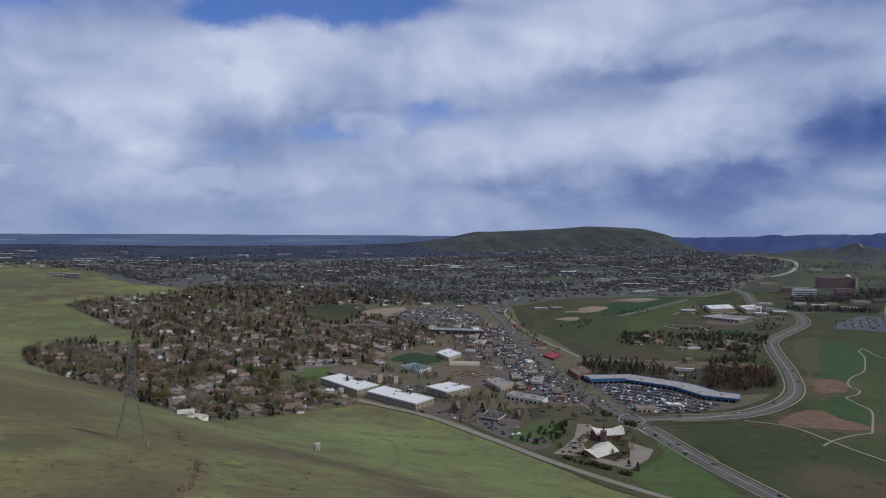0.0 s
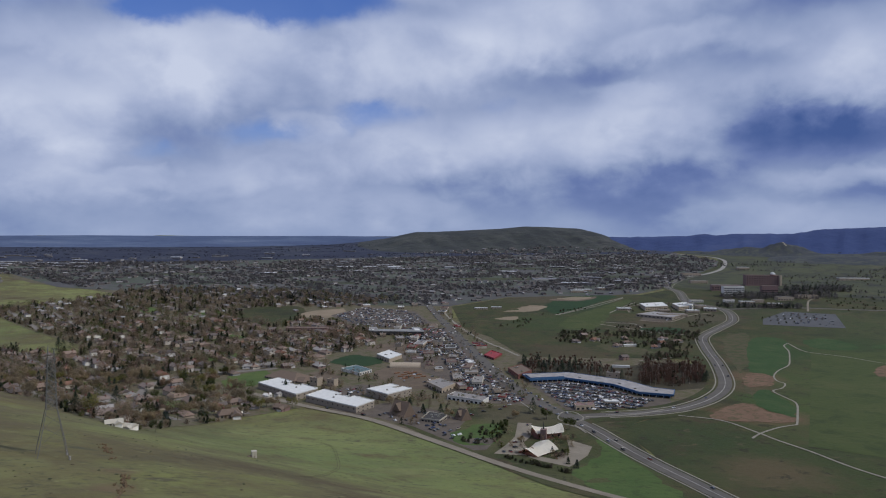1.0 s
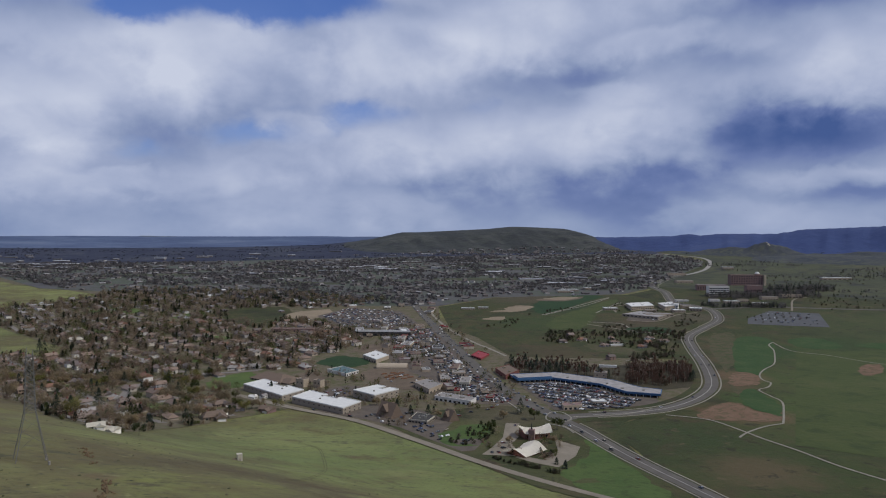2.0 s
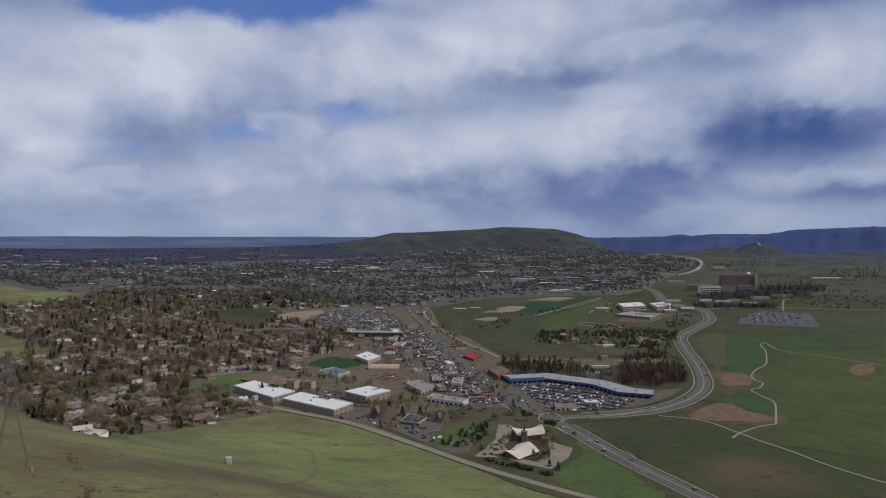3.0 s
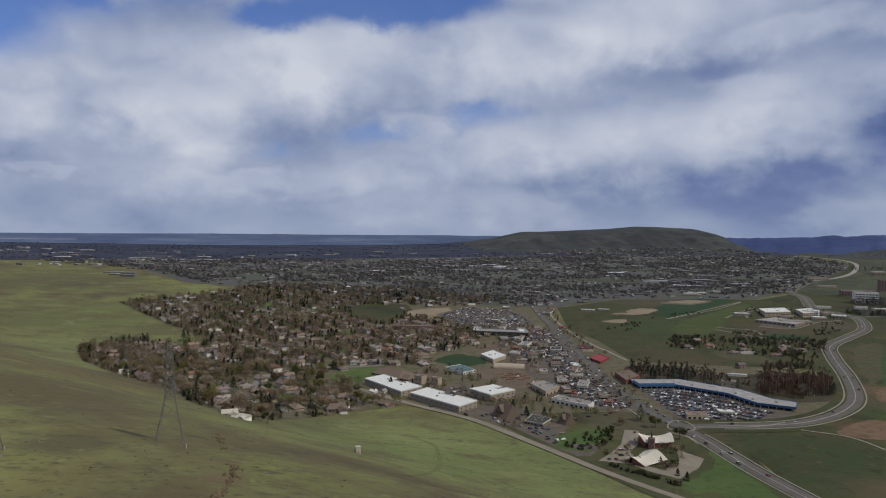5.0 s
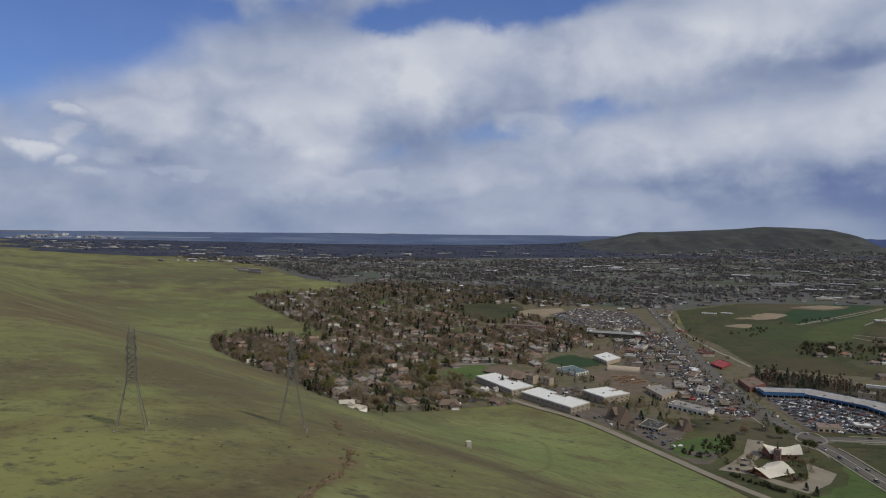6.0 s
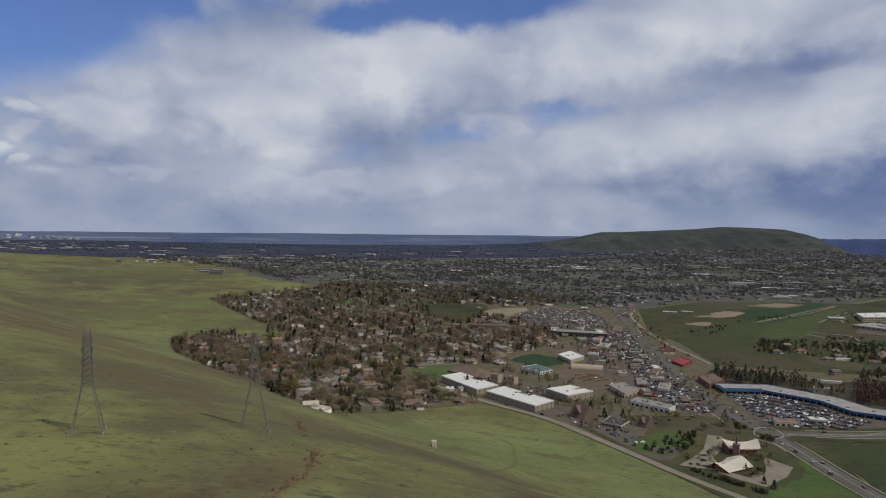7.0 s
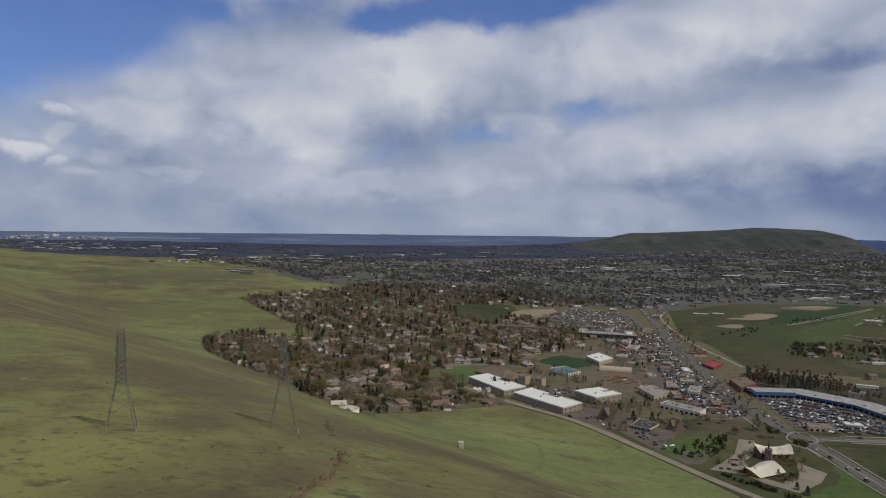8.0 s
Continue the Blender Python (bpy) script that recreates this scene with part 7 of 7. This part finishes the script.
def pylon(x, y, turn, tall):
    """A lattice tower: splayed legs up to a waist, a narrow laced cage, three short crossarms and a forked peak."""
    e = root("transmission_tower", x, y, turn)
    base, waist, top = 5.4, 1.75, 1.0
    zw, zt = tall * 0.44, tall * 0.93
    for sx, sy in ((-1, -1), (1, -1), (1, 1), (-1, 1)):
        bm = bmesh.new()
        beam(bm, (sx * base, sy * base * 0.8, -1.5), (sx * waist, sy * waist, zw), 0.21, 4, 0.17)
        beam(bm, (sx * waist, sy * waist, zw), (sx * top, sy * top, zt), 0.18, 4, 0.13)
        leg = part("leg", bm, M_PYLON, e)
        bm = bmesh.new()
        beam(bm, (sx * base, sy * base * 0.8, -1.5), (sx * base, sy * base * 0.8, 0.5), 0.36, 8)
        part("footing", bm, M_CONCRETE, leg, "pale concrete footing")
    bm = bmesh.new()

    def half(z):
        return waist + (top - waist) * (z - zw) / (zt - zw)
    levels = [zw + (zt - zw) * k / 9 for k in range(10)]
    for z0, z1 in zip(levels, levels[1:]):
        a, b = half(z0), half(z1)
        for (ax, ay), (bx, by) in (((-1, -1), (1, -1)), ((1, -1), (1, 1)), ((1, 1), (-1, 1)), ((-1, 1), (-1, -1))):
            beam(bm, (ax * a, ay * a, z0), (bx * b, by * b, z1), 0.105, 3)
            beam(bm, (bx * a, by * a, z0), (ax * b, ay * b, z1), 0.105, 3)
            beam(bm, (ax * a, ay * a, z0), (bx * a, by * a, z0), 0.105, 3)
    part("lacing", bm, M_PYLON, e)
    for f0, f1 in ((0.30, 0.62), (0.62, 0.86)):
        for (ax, ay), (bx, by) in (((-1, -1), (1, -1)), ((1, -1), (1, 1)), ((1, 1), (-1, 1)), ((-1, 1), (-1, -1))):
            def at(s, t, f):
                return (s * (base + (waist - base) * f), t * (base * 0.8 + (waist - base * 0.8) * f), zw * f)
            bm = bmesh.new()
            beam(bm, at(ax, ay, f0), at(bx, by, f1), 0.075, 3)
            part("brace", bm, M_PYLON, e)
    for z, reach in ((tall * 0.66, 0.5), (tall * 0.76, 0.6), (tall * 0.86, 0.45)):
        for s in (-1, 1):
            bm = bmesh.new()
            h = half(z)
            for sy in (-1, 1):
                beam(bm, (s * h, sy * h, z), (s * (h + reach), 0, z + 0.3), 0.14, 3)
                beam(bm, (s * h, sy * h, z + 1.6), (s * (h + reach), 0, z + 0.3), 0.105, 3)
            arm = part("crossarm", bm, M_PYLON, e)
            bm = bmesh.new()
            beam(bm, (s * (h + reach), 0, z + 0.3), (s * (h + reach), 0, z - 0.7), 0.12, 6)
            part("insulator", bm, M_BROWNROOF, arm, "brown insulator string")
    for s in (-1, 1):
        bm = bmesh.new()
        for sy in (-1, 1):
            beam(bm, (s * top, sy * top, zt), (s * top * 0.9, 0, tall * (1.0 if s < 0 else 0.97)), 0.16, 4, 0.1)
        part("peak", bm, M_PYLON, e)
    return tagged(e, "grey galvanised lattice transmission tower on grass", "pylon", "transmission towers")


pylon(-164, 228, 30, 38.5)
pylon(-120, 270, 30, 41)

# ================= cars =================


def car(kind, w=1.85, length=4.6, h=1.5):
    e = root("car", 0, 0, z=0)
    x, y = length / 2, w / 2
    prof = [(-x, 0.35), (x, 0.35), (x, 0.75), (x - 0.25, 0.9), (x * 0.42, 0.98), (-x * 0.75 if kind else -x * 0.6, 1.0), (-x, 0.9)]
    bm = bmesh.new()
    l, r = [[bm.verts.new((a, s * y, b)) for a, b in prof] for s in (-1, 1)]
    n = len(prof)
    bm.faces.new(l)
    bm.faces.new(r[::-1])
    for k in range(n):
        bm.faces.new((l[k], r[k], r[(k + 1) % n], l[(k + 1) % n]))
    bmesh.ops.recalc_face_normals(bm, faces=bm.faces)
    part("body", bm, M_CAR, e)
    back = -x * 0.95 if kind else -x * 0.62
    bm = bmesh.new()
    lo = [bm.verts.new(p) for p in ((back, -y * .95, 0.97), (x * .45, -y * .95, 0.97), (x * .45, y * .95, 0.97), (back, y * .95, 0.97))]
    hi = [bm.verts.new(p) for p in ((back + .35, -y * .78, h - .04), (x * .12, -y * .78, h - .04), (x * .12, y * .78, h - .04), (back + .35, y * .78, h - .04))]
    for k in range(4):
        bm.faces.new((lo[k], lo[(k + 1) % 4], hi[(k + 1) % 4], hi[k]))
    part("windscreen", bm, M_GLASS, e, "dark tinted windows")
    box_part("roof", (back + .33, x * .14, -y * .8, y * .8, h - .05, h), M_CAR, e)
    for a in (-0.62, 0.62):
        for s in (-1, 1):
            bm = bmesh.new()
            beam(bm, (a * x, s * (y - .22), 0.33), (a * x, s * (y + .01), 0.33), 0.33, 8)
            part("wheel", bm, M_RUBBER, e)
    return tagged(e, "parked car with dark windows on asphalt", "car", "parked cars")


CARS = [car(0), car(1, 1.95, 4.8, 1.75), car(1, 1.8, 4.2, 1.5)]
CAR_PARK = [(195, 896), (241, 905), (284, 866), (299, 826), (318, 800), (285, 766), (235, 762), (208, 772)]
bays = []
ROW = Vector((0.78, -0.62))
SIDE = Vector((0.62, 0.78))
for i in range(-17, 18):
    for j in range(-40, 41):
        q = Vector((250, 835)) + SIDE * (i * 7.8 + (2.1 if i % 2 else -2.1)) + ROW * (j * 2.75)
        if inside(q, CAR_PARK) and rnd.random() < 0.92:
            bays.append((q.x, q.y, math.degrees(math.atan2(SIDE.y, SIDE.x)) + rnd.choice((0, 180)) + rnd.uniform(-2, 2)))
rnd.shuffle(bays)
LANE = [(k, s) for k in range(6, len(MAIN) - 4, 9) for s in (-5.5, 5.5)]
moving = []
for k in range(2, len(LOWER) - 6, 3):
    for lane in (-5.5, -2.5, 2.5, 5.5):
        if rnd.random() < 0.30:
            d = (LOWER[k + 1] - LOWER[k]).normalized()
            q = LOWER[k] + Vector((-d.y, d.x)) * lane
            moving.append((q.x, q.y, math.degrees(math.atan2(d.y, d.x)) + (180 if lane > 0 else 0)))
for k, s in LANE:
    if rnd.random() < 0.42:
        d = (MAIN[k + 1] - MAIN[k]).normalized()
        q = MAIN[k] + Vector((-d.y, d.x)) * s
        moving.append((q.x, q.y, math.degrees(math.atan2(d.y, d.x)) + (180 if s > 0 else 0)))
others = [(106, 606, 100), (112, 607, 100), (119, 622, 20), (122, 640, 20), (147, 704, 80), (45, 700, 30), (62, 700, 30), (75, 690, 40), (95, 745, 0), (110, 760, 10), (20, 790, 60), (-20, 745, -45), (-60, 775, -45)]
for k, (x, y, turn) in enumerate(bays[:215] + moving[:70] + others):
    copy_thing(CARS[k % 3], pose(x, y, land(x, y) + 0.72, 0, 0, turn) @ Matrix.Scale(rnd.uniform(0.98, 1.12), 4))
for src, (x, y, turn) in zip(CARS, [(130, 770, 20), (137, 780, 20), (144, 790, 20)]):
    src.matrix_basis = pose(x, y, land(x, y) + 0.6, 0, 0, turn)


def far_cars(name, places, label):
    verts, faces = [], []
    for x, y, turn in places:
        m = pose(x, y, land(x, y) + 0.7, 0, 0, turn)
        b = len(verts)
        for p in ((-2.3, .3), (2.3, .3), (2.3, .8), (.9, 1.0), (.3, 1.55), (-1.6, 1.55), (-2.2, 1.0)):
            verts += [m @ Vector((p[0], s * (0.92 if p[1] < 1.2 else 0.75), p[1])) for s in (-1, 1)]
        faces += [tuple(b + 2 * k for k in range(7)), tuple(b + 2 * k + 1 for k in range(6, -1, -1))]
        faces += [(b + 2 * k, b + 2 * k + 1, b + 2 * ((k + 1) % 7) + 1, b + 2 * ((k + 1) % 7)) for k in range(7)]
    return tagged(soup(name, verts, faces, M_CARS), label, "cars", kind="stuff")


rest = bays[215:]
for poly, count, seed in [([(-105, 1560), (-43, 1675), (66, 1612), (95, 1453), (40, 1408), (-45, 1418)], 520, 1), ([(25, 1390), (120, 1390), (132, 1090), (60, 1110)], 620, 2),
                          ([(90, 1080), (135, 1080), (150, 900), (168, 800), (130, 800), (100, 890)], 330, 3), ([(800, 1430), (900, 1500), (970, 1460), (900, 1325), (850, 1345)], 46, 4), ([(590, 1515), (655, 1540), (660, 1500), (600, 1445)], 60, 5),
                          ([(30, 1010), (70, 950), (60, 890), (20, 905)], 12, 6), ([(-10, 740), (30, 705), (75, 630), (95, 640), (70, 680), (60, 765), (10, 800)], 34, 7), ([(-60, 860), (-30, 895), (-8, 875), (-40, 840)], 18, 8)]:
    rest += [(x, y, seed * 17 + rnd.choice((0, 90))) for x, y in scatter(poly, count, 80 + seed, 2.4)]
for k in range(4, len(HIGH) - 20, 2):
    for s in (-8, -4, 4, 8):
        if rnd.random() < 0.45:
            d = (HIGH[k + 1] - HIGH[k]).normalized()
            q = HIGH[k] + Vector((-d.y, d.x)) * s
            rest.append((q.x, q.y, math.degrees(math.atan2(d.y, d.x))))
far_cars("distant_cars", rest, "crowded cars on lots and street")


def container(x, y, turn):
    e = root("equipment_crate", x, y, turn)
    bm = bmesh.new()
    add_box(bm, -4, 4, -0.9, 0.9, 0.4, 1.9)
    part("body", bm, M_ORANGE, e)
    for k in range(5):
        box_part("rib", (-3.6 + k * 1.8 - .1, -3.6 + k * 1.8 + .1, -0.97, 0.97, 0.4, 1.96), M_ORANGE, e)
    for s in (-1, 1):
        box_part("skid", (-4, 4, s * 0.7 - .15, s * 0.7 + .15, -0.2, 0.42), M_STEEL, e)
    return tagged(e, "orange equipment crate in a dirt yard", "crate", "crates in the dirt yard")


first = container(40, 955, 10)
for x, y, turn in [(29, 962, 12), (34, 948, 4), (46, 940, 22), (24, 951, 8), (50, 962, 15), (38, 970, 2), (30, 938, 18), (55, 949, 10), (20, 972, 25), (33, 978, 12), (44, 977, 6)]:
    copy_thing(first, pose(x, y, land(x, y) + 0.5, 0, 0, turn))

# ================= the near slope =================
GULLY = smooth_line([(-66, 150), (-74, 175), (-76, 190), (-76, 204), (-78, 220), (-83, 238), (-91, 257), (-110, 296), (-129, 336)], 4)


def lumps(name, places, material, label, low, high, flat=0.6, seed=3):
    r = random.Random(seed)
    verts, faces = [], []
    for x, y in places:
        s = r.uniform(low, high)
        z = land(x, y)
        b = len(verts)
        ring = 6
        for h, w in ((-0.3, 1.0), (0.35, 1.05), (0.8, 0.6)):
            for k in range(ring):
                a = 2 * math.pi * k / ring + r.uniform(-.3, .3)
                q = s * w * r.uniform(0.7, 1.2)
                verts.append(Vector((x + math.cos(a) * q, y + math.sin(a) * q, z + s * flat * (h + r.uniform(-.1, .1)))))
        verts.append(Vector((x, y, z + s * flat)))
        for t in range(2):
            faces += [(b + t * ring + k, b + t * ring + (k + 1) % ring, b + (t + 1) * ring + (k + 1) % ring, b + (t + 1) * ring + k) for k in range(ring)]
        faces += [(b + 2 * ring + k, b + 2 * ring + (k + 1) % ring, b + 3 * ring) for k in range(ring)]
    return tagged(soup(name, verts, faces, material), label, name.split("_")[-1], kind="stuff")


r8 = random.Random(8)


def gully_bed(line):
    """A washed-out gully: a ragged bed of earth between two low crumbling banks."""
    verts, faces = [], []
    n = len(line)
    for k, q in enumerate(line):
        d = (line[min(k + 1, n - 1)] - line[max(k - 1, 0)]).normalized()
        side = Vector((-d.y, d.x))
        half = (0.25 + 2.9 * (1 - k / n) ** 1.1) * max(0.05, 0.65 + 1.3 * noise.noise((q.y / 9, 0, 2)))
        for u, z in ((-1.0, -0.25), (-0.7, 0.75), (-0.35, 0.30), (0.0, 0.12), (0.4, 0.25), (0.75, 0.95), (1.0, -0.25)):
            w = q + side * (u * half + 0.25 * half * noise.noise((q.y / 3, u * 3, 0)))
            jag = 0.28 * half * noise.noise((w.x * 1.1, w.y * 1.1, 4)) if z > 0 else 0
            verts.append((w.x, w.y, land(w.x, w.y) + z * (0.15 + half / 4) + jag))
        if k:
            faces += [((k - 1) * 7 + c, (k - 1) * 7 + c + 1, k * 7 + c + 1, k * 7 + c) for c in range(6)]
    tagged(soup("gully", verts, faces, M_REDSOIL), "washed-out red-brown gully down the grass slope", "gully", kind="structure")


gully_bed(smooth_line([(-66, 150), (-74, 175), (-76, 190), (-76, 204), (-78, 220), (-83, 238), (-89, 252)], 1.2))
lumps("gully_rocks", [(q.x + r8.gauss(0, 1.0), q.y + r8.gauss(0, 1.3)) for q in GULLY for _ in range(7) if noise.noise((q.y / 14, 0, 0)) > (-0.1 if q.y < 250 else 0.1)], M_REDSOIL, "red-brown rocks along the gully", 0.2, 0.75, 1.3)
SLOPE = [(-80, 120), (-420, 420), (-900, 1200), (-650, 1030), (-540, 870), (-390, 715), (-240, 540), (-170, 470), (-160, 600), (-95, 770), (-10, 715), (40, 640), (140, 480), (60, 250), (-20, 130)]
shrubs = [q for q in scatter(SLOPE, 600, 19) if noise.noise((q[0] / 60, q[1] / 60, 5.5)) > 0.02]
lumps("slope_shrubs", shrubs, M_SHRUB, "low dark shrubs scattered over the grass", 0.2, 0.7, 0.6, 20)
NEARSLOPE = [(-70, 140), (-330, 330), (-300, 520), (-180, 470), (-150, 560), (-60, 620), (60, 480), (60, 260), (-20, 140)]
lumps("slope_tufts", [q for q in scatter(NEARSLOPE, 420, 23) if noise.noise((q[0] / 40, q[1] / 30, 1.5)) > -0.05], M_SHRUB, "low dark tufts of dry scrub on the slope", 0.2, 0.6, 0.38, 24)

# ================= houses and sheds past the meadow =================
for x, y, turn in [(371, 1277, 20), (379, 1238, 40), (430, 1207, 10), (399, 1176, 60), (483, 1187, 30), (523, 1212, 0), (372, 1060, 20), (440, 1250, 80), (505, 1240, 50), (340, 1225, 15), (460, 1160, 70)]:
    h_ = copy_thing(rnd.choice(HOUSES), pose(x, y, land(x, y) + 0.4, 0, 0, turn))
    tagged(h_, "small house among bushes in the meadow", "house", "houses in the meadow")
for x, y, w, d, h, roof in [(888, 1657, 34, 14, 6, M_WHITEROOF), (925, 1672, 26, 12, 7, M_GREYROOF), (940, 1620, 30, 14, 5, M_WHITEROOF), (860, 1690, 24, 12, 6, M_TAN), (1450, 2070, 90, 16, 7, M_WHITEROOF), (1300, 2455, 40, 16, 9, M_WHITEROOF),
                            (1030, 2290, 60, 22, 8, M_BROWNROOF), (960, 2080, 50, 20, 8, M_GREYROOF), (560, 1940, 46, 14, 6, M_WHITEROOF), (620, 1960, 20, 12, 7, M_WHITEROOF), (635, 1505, 60, 22, 5, M_GREYROOF), (262, 790, 16, 11, 4.5, M_WHITEROOF),
                            (700, 1545, 26, 18, 6, M_WHITEROOF), (745, 1600, 20, 16, 6, M_GREYROOF), (560, 1600, 30, 16, 5, M_WHITEROOF), (640, 1560, 24, 14, 5, M_GREYROOF), (780, 1700, 30, 14, 5, M_TAN), (1010, 1700, 40, 16, 8, M_GREYROOF), (1080, 1720, 50, 18, 9, M_BROWNROOF), (230, 1640, 30, 10, 4, M_WHITEROOF), (536, 1914, 35, 14, 7, M_WHITEROOF), (268, 1650, 24, 8, 4, M_WHITEROOF)]:
    plan = [(x - w / 2, y - d / 2), (x + w / 2, y - d / 2 - w * 0.12), (x + w / 2, y + d / 2 - w * 0.12), (x - w / 2, y + d / 2)]
    flat_building("office_building", plan, h, M_TAN if roof is not M_TAN else M_WHITEWALL, roof, "low pale building among trees", "building", units=2, panes=[(0, 6, w / 10, 1.2, 2.8)], seed=int(x))
